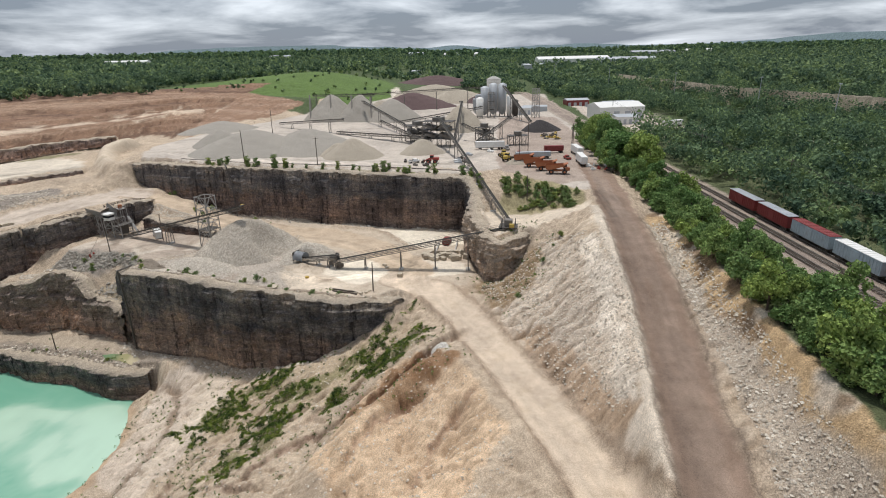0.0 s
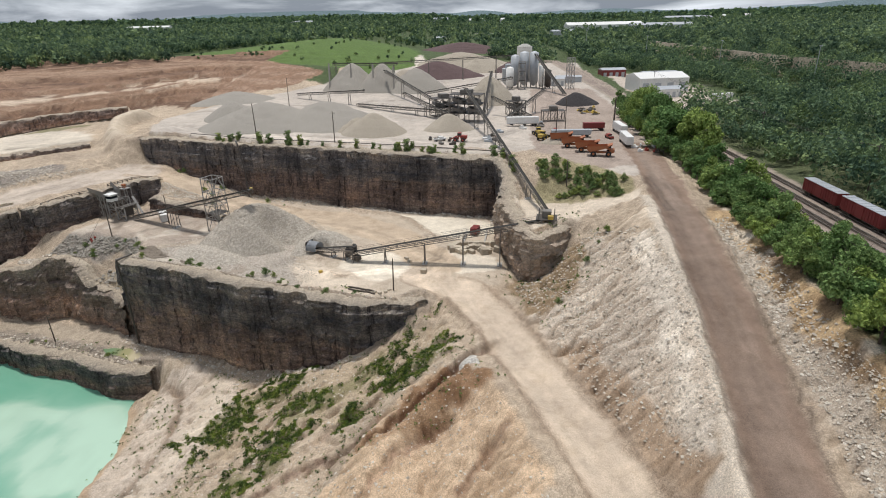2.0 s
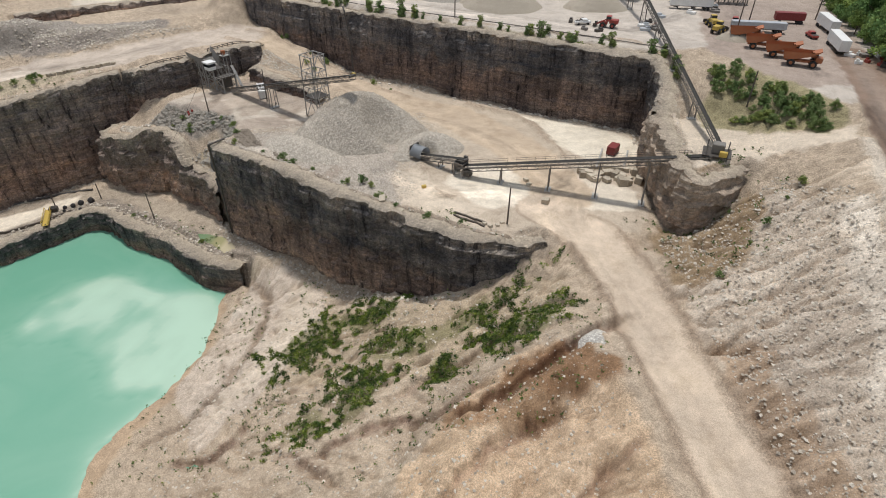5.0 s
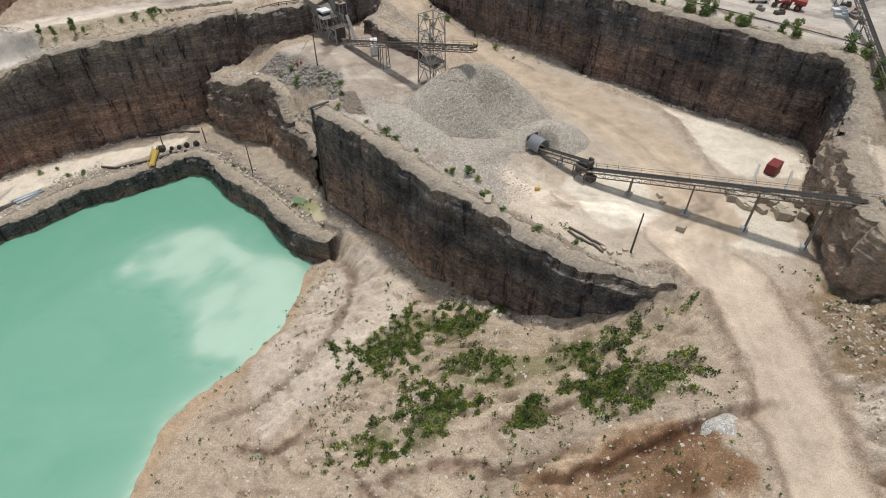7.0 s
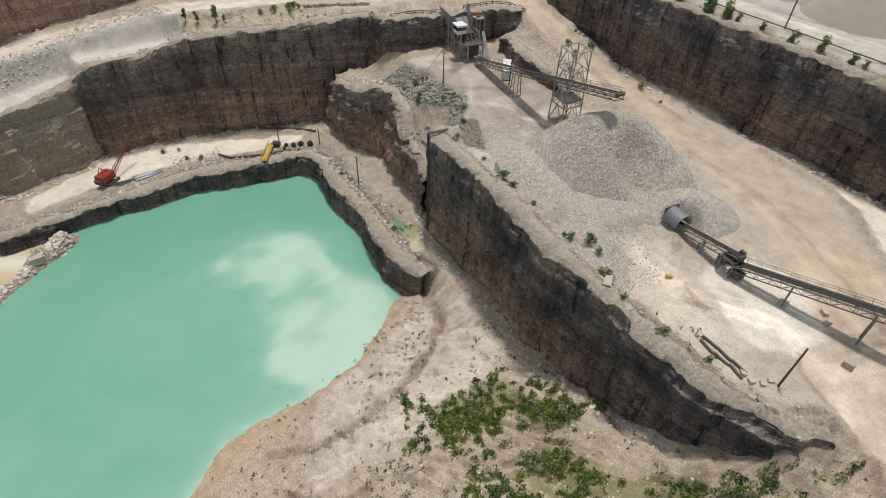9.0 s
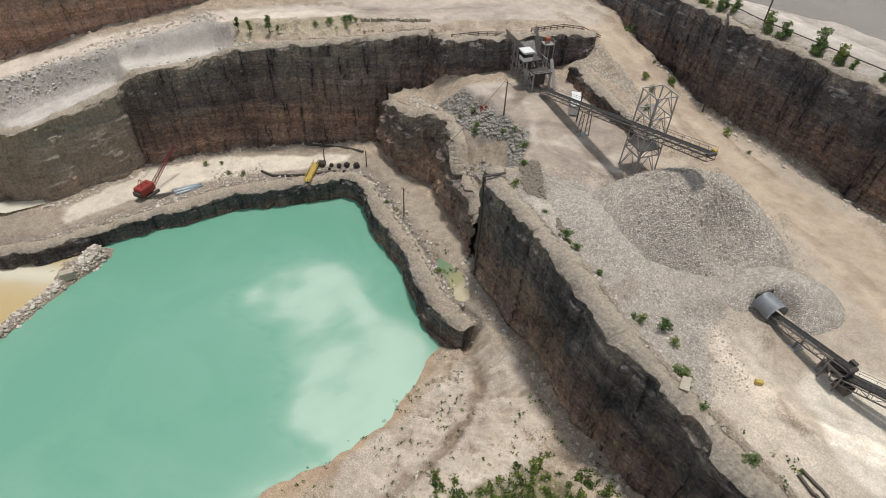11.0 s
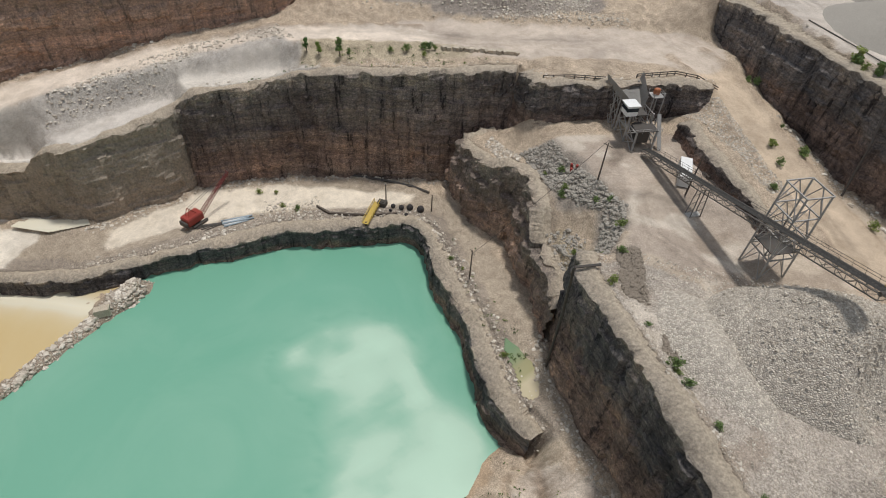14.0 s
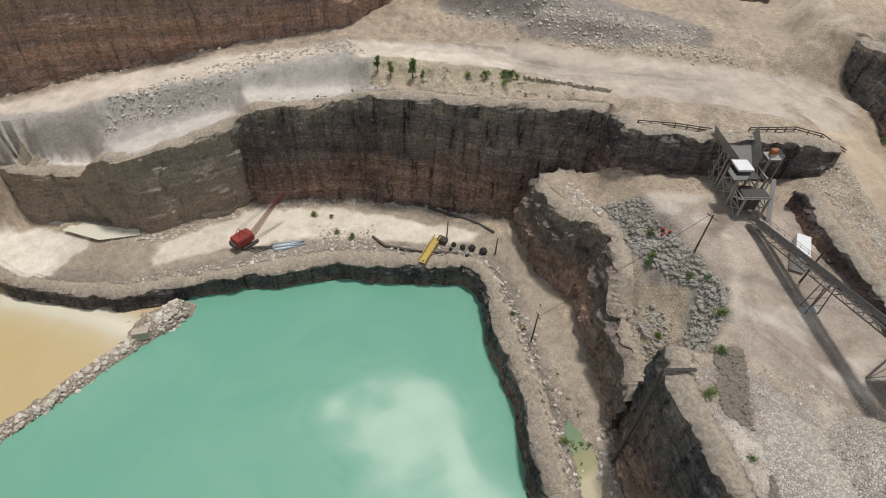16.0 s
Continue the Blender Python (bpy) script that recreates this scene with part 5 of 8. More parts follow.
def conveyor(name, a, b, width, legs, label, group="", belt_mat=None, walkway=True, depth=1.1, frame_mat=None, leg_kind="pair"):
    """A belt conveyor on a truss from its tail a to its head b; legs: fractions of its length."""
    frame_mat = frame_mat or STEEL
    a, b = Vector(a), Vector(b)
    d = b - a
    L, flat = d.length, math.hypot(d.x, d.y)
    turn = math.degrees(math.atan2(d.y, d.x))
    rise = math.atan2(d.z, flat)
    root = thing(name, a.x, a.y, a.z, turn, label, "conveyor", group)
    m = Matrix.Rotation(-rise, 4, "Y")
    P = lambda s, y, z: m @ Vector((s, y, z))
    h = width / 2
    for side in (-h, h):
        bm = B()
        for z in (-depth, 0):
            beam(bm, P(0, side, z), P(L, side, z), 0.16, 0.18)
        n = max(2, int(L / 1.9))
        for i in range(n + 1):
            s = L * i / n
            beam(bm, P(s, side, -depth), P(s, side, 0), 0.09)
            if i < n:
                s2 = L * (i + 1) / n
                beam(bm, P(s, side, -depth if i % 2 else 0), P(s2, side, 0 if i % 2 else -depth), 0.08)
        part("truss", bm, frame_mat, root)
    bm = B()
    n = max(3, int(L / 2.5))
    for i in range(n + 1):
        s = L * i / n
        beam(bm, P(s, -h, -depth), P(s, h, -depth), 0.09)
        bar(bm, P(s, -h, 0.1), P(s, h, 0.1), 0.09, 6)
    part("idler_rollers", bm, DARKSTEEL, root)["kind"] = "stuff"
    bm = B()
    w = h * 0.82
    prof = [(-w, 0.36), (-w * 0.45, 0.2), (w * 0.45, 0.2), (w, 0.36)]
    vs = [[bm.verts.new(P(s, y, z + dz)) for y, z in prof] for s in (-0.2, L + 0.2) for dz in (0,)]
    vb = [[bm.verts.new(P(s, y, z - 0.05)) for y, z in prof] for s in (-0.2, L + 0.2)]
    for i in range(3):
        bm.faces.new((vs[0][i], vs[0][i + 1], vs[1][i + 1], vs[1][i]))
        bm.faces.new((vb[0][i], vb[1][i], vb[1][i + 1], vb[0][i + 1]))
    part("belt", bm, belt_mat or BELT, root)
    bm = B()
    bar(bm, P(L, -h * 1.05, 0.05), P(L, h * 1.05, 0.05), 0.38, 10)
    part("head_pulley", bm, DARKSTEEL, root)
    bm = B()
    box(bm, P(L - 0.9, h + 0.5, 0.25), (1.1, 0.7, 0.7), 0, 0.06)
    part("drive_motor", bm, YELLOW if "yellow" in label else DARKSTEEL, root)
    if walkway:
        bm = B()
        beam(bm, P(0.5, h + 0.5, -0.12), P(L - 0.5, h + 0.5, -0.12), 0.8, 0.07)
        part("walkway", bm, DARKSTEEL, root)
        bm = B()
        for z in (0.5, 0.98):
            beam(bm, P(0.5, h + 0.88, z), P(L - 0.5, h + 0.88, z), 0.05)
        for i in range(int(L / 2.4) + 1):
            s = 0.5 + (L - 1) * i / max(1, int(L / 2.4))
            beam(bm, P(s, h + 0.88, -0.1), P(s, h + 0.88, 0.98), 0.05)
        part("handrail", bm, DARKSTEEL, root)
    for f in legs:
        top = P(L * f, 0, -depth)
        w = root.matrix_basis @ top
        drop = gz(w.x, w.y) - a.z
        bm = B()
        if leg_kind == "lattice":
            for x in (-0.9, 0.9):
                for y in (-h, h):
                    beam(bm, (top.x + x, y * 1.25, drop - 0.4), (top.x + x * 0.6, y, top.z), 0.2)
            k = max(2, int((top.z - drop) / 1.8))
            for i in range(k):
                za, zb = drop + (top.z - drop) * i / k, drop + (top.z - drop) * (i + 1) / k
                for y in (-h * 1.1, h * 1.1):
                    beam(bm, (top.x - 0.85, y, za), (top.x + 0.75, y, zb), 0.1)
        else:
            for y in (-h, h):
                bar(bm, (top.x, y * 1.25, drop - 0.4), (top.x, y, top.z), 0.17, 7)
            k = max(1, int((top.z - drop) / 3))
            for i in range(k):
                za, zb = drop + (top.z - drop) * i / k, drop + (top.z - drop) * (i + 1) / k
                beam(bm, (top.x, -h * 1.2, za), (top.x, h * 1.05, zb), 0.1)
                beam(bm, (top.x, -h, zb), (top.x, h, zb), 0.1)
        part("leg", bm, frame_mat, root)
        bm = B()
        box(bm, (top.x, 0, drop - 0.05), (1.5, width * 1.6, 0.7), 0, 0.12)
        part("footing", bm, CONCRETE, root)
    return root


# ---- conveyors and crusher of the lower yard ----
conveyor("belt_conveyor", (-39, 182, 40.6), (19, 178.5, 52.2), 1.7, (0.19, 0.4, 0.6, 0.79), "long dusty steel belt conveyor on tall legs across the quarry floor", "yard conveyors")
conveyor("belt_conveyor", (-51.5, 188.6, 39.3), (-37.2, 182.2, 42.6), 1.6, (0.45, 0.75), "short steel tail conveyor out of the reclaim tunnel", "yard conveyors", walkway=False)
conveyor("belt_conveyor", (21, 182, 53.6), (-3, 300, 75), 1.35, (0.16, 0.33, 0.5, 0.66, 0.82), "long inclined conveyor climbing from the rock nose to the plant", "yard conveyors", walkway=False, depth=0.8)
conveyor("belt_conveyor", (-130.5, 223.6, 38.7), (-73.5, 198.2, 56.2), 2.0, (0.36,), "weathered grey stockpile conveyor with a yellow drive at its head", "yard conveyors", leg_kind="lattice")


def feed_hopper(x, y, z, turn):
    r = thing("transfer_hopper", x, y, z, turn, "dusty steel transfer hopper on short legs between two belts", "hopper")
    bm = B()
    bmesh.ops.create_cone(bm, cap_ends=False, segments=4, radius1=1.0, radius2=2.1, depth=1.8, matrix=Matrix.Translation((0, 0, 3.0)) @ Matrix.Rotation(radians(45), 4, "Z"))
    bmesh.ops.solidify(bm, geom=bm.faces[:], thickness=0.08)
    part("hopper", bm, STEEL, r)
    for x1 in (-1.4, 1.4):
        for y1 in (-1.2, 1.2):
            bm = B(); beam(bm, (x1, y1, -0.3), (x1, y1, 3.4), 0.22); part("leg", bm, STEEL, r)
    bm = B(); box(bm, (1.9, 0, 1.2), (2.4, 1.8, 1.4), 0, 0.08); part("gearbox", bm, DARKSTEEL, r)
    bm = B(); box(bm, (-2.2, 1.4, 1.0), (1.6, 1.0, 1.2), 0, 0.06); part("motor_housing", bm, STEEL, r)
    return r


feed_hopper(-38.5, 182.6, gz(-38.5, 182.6), -22)


def reclaim_tunnel(x, y, z, turn):
    r = thing("reclaim_tunnel", x, y, z, turn, "galvanised corrugated steel tunnel mouth in the stone pile", "tunnel")
    bm = B()
    n, seg = 14, 18
    ring = []
    for i in range(n + 1):
        s = -1.8 + 4.0 * i / n
        rad = 1.95 + (0.07 if i % 2 else 0) + (0.1 if i == n else 0)
        ring.append([bm.verts.new((s, math.cos(math.pi * (-0.12 + 1.24 * j / seg)) * rad, math.sin(math.pi * (-0.12 + 1.24 * j / seg)) * rad + 0.6)) for j in range(seg + 1)])
    for a, b in zip(ring, ring[1:]):
        for j in range(seg):
            bm.faces.new((a[j], b[j], b[j + 1], a[j + 1]))
    bmesh.ops.solidify(bm, geom=bm.faces[:], thickness=0.08)
    part("corrugated_shell", bm, GALV, r, "", True)
    bm = B(); box(bm, (-1.7, 0, 1.1), (0.3, 3.6, 3.0)); part("end_wall", bm, DARKSTEEL, r)
    return r


reclaim_tunnel(-51.8, 189.0, 39.2, -24)


def lattice_tower(x, y, z, top, half, turn, name, label, decks=()):
    r = thing(name, x, y, z, turn, label, "tower")
    H = top - z
    for sx in (-1, 1):
        for sy in (-1, 1):
            bm = B(); beam(bm, (sx * half * 1.06, sy * half * 1.06, -0.4), (sx * half * 0.94, sy * half * 0.94, H), 0.32); part("column", bm, PALESTEEL, r)
    k = max(3, round(H / 4.4))
    for side in range(4):
        bm = B()
        rot = Matrix.Rotation(side * math.pi / 2, 4, "Z")
        for i in range(k):
            za, zb = H * i / k, H * (i + 1) / k
            beam(bm, rot @ Vector((-half, half, zb)), rot @ Vector((half, half, zb)), 0.22)
            beam(bm, rot @ Vector((-half, half, za)), rot @ Vector((0, half, zb)), 0.15)
            beam(bm, rot @ Vector((half, half, za)), rot @ Vector((0, half, zb)), 0.15)
        part("side_bracing", bm, PALESTEEL, r)["kind"] = "stuff"
    for d in decks:
        bm = B(); box(bm, (0, 0, d), (half * 2.1, half * 2.1, 0.15)); part("deck", bm, DARKSTEEL, r)
    return r


lattice_tower(-92.3, 212, gz(-92.3, 212), 56.8, 2.7, -24, "conveyor_tower", "tall open lattice steel tower round the conveyor", (6.5,))


def crusher_station(x, y, z, turn):
    r = thing("primary_crusher", x, y, z, turn, "grey steel crusher station with a white control cabin", "crusher")
    for px, py in ((-5, -3), (-5, 3), (0, -3), (0, 3), (4.2, -2.6), (4.2, 2.6)):
        bm = B(); beam(bm, (px, py, -0.4), (px, py, 7.4 if px < 4 else 5.2), 0.38); part("column", bm, PALESTEEL, r)
    for sy in (-3, 3):
        bm = B()
        for x0, x1, h in ((-5, 0, 7.2), (0, 4.2, 5.0)):
            for z0, z1 in ((0, h / 2), (h / 2, h)):
                beam(bm, (x0, sy, z0), (x1, sy, z1), 0.18); beam(bm, (x1, sy, z0), (x0, sy, z1), 0.18)
                beam(bm, (x0, sy, z1), (x1, sy, z1), 0.2)
        part("side_bracing", bm, PALESTEEL, r)["kind"] = "stuff"
    bm = B(); box(bm, (-2.0, -1.2, 7.4), (5.4, 4.6, 0.2)); box(bm, (2.8, 0, 5.2), (3.4, 5.6, 0.2)); part("deck", bm, DARKSTEEL, r)
    bm = B(); box(bm, (1.2, 0, 3.0), (4.0, 3.4, 3.6), 0, 0.2); part("jaw_housing", bm, DARKSTEEL, r)
    bm = B()
    hop = [(-12.6, 4.2, 9.6), (-12.6, -4.2, 9.6), (-3.6, -1.8, 6.6), (-3.6, 1.8, 6.6)]
    bot = [bm.verts.new(p) for p in hop]
    wl_, wr_ = bm.verts.new((-12.6, 5.0, 12.0)), bm.verts.new((-12.6, -5.0, 12.0))
    ul, ur = bm.verts.new((-3.6, 2.6, 9.8)), bm.verts.new((-3.6, -2.6, 9.8))
    bm.faces.new(bot)
    bm.faces.new((bot[0], bot[3], ul, wl_)); bm.faces.new((bot[1], wr_, ur, bot[2]))
    bmesh.ops.solidify(bm, geom=bm.faces[:], thickness=0.15)
    part("feed_hopper", bm, PALESTEEL, r)
    for sy in (-3.4, 3.4):
        bm = B()
        for px in (-11, -8.4, -5.8):
            beam(bm, (px, sy, -0.4), (px, sy, 10.4 + (px + 11) * -0.3), 0.3)
        for i, px in enumerate((-11, -8.4)):
            for zz in (0, 3, 6):
                beam(bm, (px, sy, zz), (px + 2.6, sy, zz + 3), 0.16)
                beam(bm, (px + 2.6, sy, zz), (px, sy, zz + 3), 0.16)
        part("hopper_trestle", bm, PALESTEEL, r)
    cab = part("control_cabin", box(B(), (-0.2, -3.6, 9.0), (3.0, 2.8, 2.6), 0, 0.06), WHITE, r, "white-painted control cabin")
    part("window_band", box(B(), (-0.2, -3.6, 9.35), (3.04, 2.84, 0.95)), GLASS, cab, "dark tinted windows")
    part("roof", box(B(), (-0.2, -3.6, 10.4), (3.6, 3.4, 0.2), 0, 0.04), WHITE, cab)
    bm = B()
    for a, b in (((-2, -5.2), (5.2, -5.2)), ((5.2, -5.2), (5.2, 3.2)), ((5.2, 3.2), (-2, 3.4))):
        for zz in (0.5, 1.05):
            beam(bm, (*a, 5.3 + zz), (*b, 5.3 + zz), 0.06)
        for i in range(6):
            f = i / 5
            q = (a[0] + (b[0] - a[0]) * f, a[1] + (b[1] - a[1]) * f)
            beam(bm, (*q, 5.2), (*q, 6.35), 0.06)
    part("handrail", bm, PALESTEEL, r)
    bm = B()
    beam(bm, (5.2, 4.2, 0), (0.5, 4.2, 7.4), 1.0, 0.12)
    part("stair_flight", bm, PALESTEEL, r)
    part("upper_platform", box(B(), (-4, 4.8, 10.0), (3.0, 3.0, 0.18)), PALESTEEL, r)
    bm = B()
    for px, py in ((-5.4, 3.4), (-2.6, 3.4), (-5.4, 6.2), (-2.6, 6.2)):
        beam(bm, (px, py, -0.4), (px, py, 11.1), 0.2)
    for zz in (10.6, 11.1):
        beam(bm, (-5.4, 6.2, zz), (-2.6, 6.2, zz), 0.07); beam(bm, (-2.6, 3.4, zz), (-2.6, 6.2, zz), 0.07)
    part("platform_frame", bm, PALESTEEL, r)
    part("rock_breaker", box(B(), (-4, 4.6, 11.0), (1.2, 1.4, 1.6), 0, 0.2), ORANGE, r, "rusty orange rock breaker")
    return r


crusher_station(-136.2, 226.8, 37.2, -25)


def guard_rail(pts, label):
    r = thing("guard_rail", pts[0][0], pts[0][1], gz(*pts[0]), 0, label, "guard rail", "dump wall rails")
    o = Vector((pts[0][0], pts[0][1], gz(*pts[0])))
    for a, b in zip(pts, pts[1:]):
        A, C = Vector((*a, gz(*a))) - o, Vector((*b, gz(*b))) - o
        bm = B()
        for h in (0.55, 1.1):
            beam(bm, A + Vector((0, 0, h)), C + Vector((0, 0, h)), 0.14, 0.2)
        part("rail", bm, DARKSTEEL, r)
        n = max(2, int((C - A).length / 2.2))
        for i in range(n):
            q = A + (C - A) * i / n
            part("post", beam(B(), q + Vector((0, 0, -0.3)), q + Vector((0, 0, 1.15)), 0.2), DARKSTEEL, r)
    return r


guard_rail([(-161.5, 217.5), (-155.5, 222.5), (-150.5, 228.5)], "dark steel guard rail along the dump wall")
guard_rail([(-147, 236.5), (-143, 247), (-139, 251.5), (-133.5, 253.5)], "rusty guard rail bending round the dump platform")


def utility_pole(x, y, h, lean=0.0, arm=True, z=None):
    r = thing("utility_pole", x, y, gz(x, y) if z is None else z, random.uniform(-25, 25), "dark weathered timber utility pole", "pole", "utility poles")
    part("shaft", bar(B(), (0, 0, -0.8), (lean, 0, h), 0.22, 8, 0.14), TIMBER, r)
    if arm:
        part("crossarm", beam(B(), (lean * 0.95 - 1.2, 0, h * 0.94), (lean * 0.95 + 1.2, 0, h * 0.94), 0.13), TIMBER, r)
    return r


POLES = [(-23, 162.5, 9.5, False), (-141, 181, 10, True), (-169, 189, 6, False), (-181, 181, 6, False), (-130, 207, 10, True), (-115, 219, 11, False),
         (-92.5, 260.5, 15, False), (-57, 252, 13, True), (-108, 359, 16, False), (33, 253, 13, True), (39, 267, 15, False), (62, 279, 13, False),
         (64, 285, 12, False), (30, 205, 9, False), (112, 250, 14, True), (116, 190, 14, True), (118, 330, 14, True), (122, 420, 14, True), (113, 140, 14, True)]
for x, y, h, arm in POLES:
    utility_pole(x, y, h, random.uniform(-0.3, 0.3), arm)


def cable(name, pts, r, mat, label, category="cable", group=""):
    bm = B()
    for a, b in zip(pts, pts[1:]):
        bar(bm, a, b, r, 5)
    return solid(name, bm, mat, Matrix(), label, category, group)


def sag(a, b, dip=1.2, n=10):
    a, b = Vector(a), Vector(b)
    return [a + (b - a) * (i / n) - Vector((0, 0, dip * 4 * (i / n) * (1 - i / n))) for i in range(n + 1)]


for dx in (-1.0, 0.0, 1.0):
    for (ya, xa), (yb, xb) in (((140, 113), (190, 116)), ((190, 116), (250, 112)), ((250, 112), (330, 118)), ((330, 118), (420, 122))):
        cable("power_line", sag((xa + dx, ya, 70.2), (xb + dx, yb, 70.2), 1.5), 0.035, DARKSTEEL, "thin dark power line beside the railway", "power line", "power lines")
cable("power_line", sag((-130, 207, 47.5), (-141, 181, 18), 0.6), 0.05, DARKSTEEL, "thin dark cable down to the lower bench", "power line", "power lines")
cable("drain_pipe", [(-110.2, 178.2, 10.4), (-110.6, 179.0, 25), (-111.4, 179.4, 39.6), (-109, 184, 39.8)], 0.3, DARKSTEEL, "black plastic pipe hanging down the dark rock face", "pipe")
cable("drain_pipe", [(-94.5, 247.5, 38.5), (-96, 250.5, 50), (-98.5, 253.5, 59.8), (-101, 258, 60.2)], 0.28, DARKSTEEL, "black plastic pipe down the north rock face", "pipe")
rim_pipe = [p[:2] for p in offset(RIM_NORTH[1:8], -6.5)]
cable("rim_pipe", [(x, y, gz(x, y) + 0.25) for x, y in rim_pipe], 0.15, DARKSTEEL, "black pipe laid along the top of the north rock face", "pipe")
hose = [(-204.5, 172), (-196, 180), (-188, 186.5), (-182, 191), (-176, 193)]
cable("hose_line", [(x, y, gz(x, y) + 0.35) for x, y in hose], 0.42, DARKSTEEL, "thick dark hose lying along the foot of the wall", "hose")


def site_trailer(x, y, turn, L, W, Hh, mat, label, group="", wheels=True, z=None):
    r = thing("box_trailer", x, y, gz(x, y) if z is None else z, turn, label, "trailer", group)
    base = 1.15 if wheels else 0.25
    body = part("body", box(B(), (0, 0, base + Hh / 2), (L, W, Hh), 0, 0.06), mat, r)
    bm = B()
    n = int(L / 1.2)
    for i in range(n):
        for sy in (-1, 1):
            box(bm, (-L / 2 + (i + 0.5) * L / n, sy * (W / 2 + 0.02), base + Hh / 2), (0.1, 0.05, Hh * 0.94))
    part("side_ribs", bm, mat, body)["kind"] = "stuff"
    part("roof", box(B(), (0, 0, base + Hh + 0.03), (L * 0.995, W * 0.99, 0.07)), mat, r)
    part("rear_door", box(B(), (L / 2 + 0.03, 0, base + Hh / 2), (0.06, W * 0.92, Hh * 0.92)), mat, r)
    part("chassis", box(B(), (0, 0, base - 0.15), (L * 0.96, W * 0.5, 0.25)), DARKSTEEL, r)
    if wheels:
        for wx in (L * 0.32, L * 0.41):
            for sy in (-1, 1):
                part("wheel", bar(B(), (wx, sy * (W / 2 - 0.3), 0.5), (wx, sy * W / 2, 0.5), 0.5, 12), TYRE, r)
        part("landing_gear", box(B(), (-L * 0.3, 0, 0.55), (0.3, W * 0.7, 1.1)), DARKSTEEL, r)
    return r


site_trailer(-119.5, 224, -55, 8.5, 2.6, 2.6, WHITE, "white dusty site trailer beside the crusher belt", wheels=False)
site_trailer(22.5, 285, 0, 14.5, 2.6, 2.8, WHITE, "long white semi trailer parked among the conveyors", "semi trailers")
site_trailer(58.5, 243, 88, 13, 2.6, 2.9, WHITE, "white semi trailer parked by the trees", "semi trailers")
site_trailer(61.5, 265, 92, 13, 2.6, 2.9, WHITE, "white semi trailer behind another one", "semi trailers")
site_trailer(52, 272, 3, 9, 2.5, 2.2, MAROON, "dull red flatbed body with pale sides", "semi trailers")
site_trailer(40, 258, 2, 16, 2.5, 1.9, GALV, "grey low trailer behind the haul trucks", "semi trailers")
site_trailer(145, 366, 20, 14, 2.6, 2.9, WHITE, "white trailer in the yard beyond the railway", "semi trailers")
site_trailer(0, 206.5, 70, 4.0, 2.4, 2.2, MAROON, "dull red pump container with a pale roof on the quarry floor", wheels=False)


def haul_truck(x, y, turn, label):
    r = thing("haul_truck", x, y, gz(x, y), turn, label, "haul truck", "haul trucks")
    bm = B()
    pts = [(-4.2, 1.9), (-4.6, 3.6), (2.6, 3.9), (4.2, 4.5), (4.2, 4.3), (2.2, 3.0), (-2.4, 1.7)]
    lo = [[bm.verts.new((px, s * 1.75, pz)) for px, pz in pts] for s in (-1, 1)]
    for i in range(len(pts)):
        j = (i + 1) % len(pts)
        if i != 1:
            bm.faces.new((lo[0][i], lo[0][j], lo[1][j], lo[1][i]))
    bm.faces.new(lo[0]); bm.faces.new(lo[1][::-1])
    part("dump_body", bm, ORANGE, r)
    part("chassis", box(B(), (0.3, 0, 1.35), (8.0, 1.5, 0.6), 0, 0.08), ORANGE, r)
    hood = part("bonnet", box(B(), (4.1, 0, 2.0), (1.7, 2.4, 1.3), 0, 0.12), ORANGE, r)
    part("grille", box(B(), (4.98, 0, 2.0), (0.06, 1.8, 0.9)), DARKSTEEL, hood)
    cab = part("cab", box(B(), (3.0, 0.8, 3.0), (1.5, 1.6, 1.5), 0, 0.1), ORANGE, r)
    part("window", box(B(), (3.0, 0.8, 3.2), (1.54, 1.64, 0.7)), GLASS, cab)
    for wx, w in ((3.0, 0.7), (-2.2, 1.1)):
        for s in (-1, 1):
            wh = part("wheel", bar(B(), (wx, s * (1.75 - w), 0.95), (wx, s * 1.8, 0.95), 0.95, 14), TYRE, r)
            part("rim", bar(B(), (wx, s * 1.6, 0.95), (wx, s * 1.84, 0.95), 0.45, 10), ORANGE, wh)
    return r


truck = haul_truck(44.5, 224.5, -12, "faded orange rigid haul truck parked in a row")
for x, y, a in ((41.5, 231.5, -10), (37.5, 238.5, -8), (34.5, 247, -6)):
    copy_thing(truck, pose(x, y, gz(x, y), 0, 0, a))


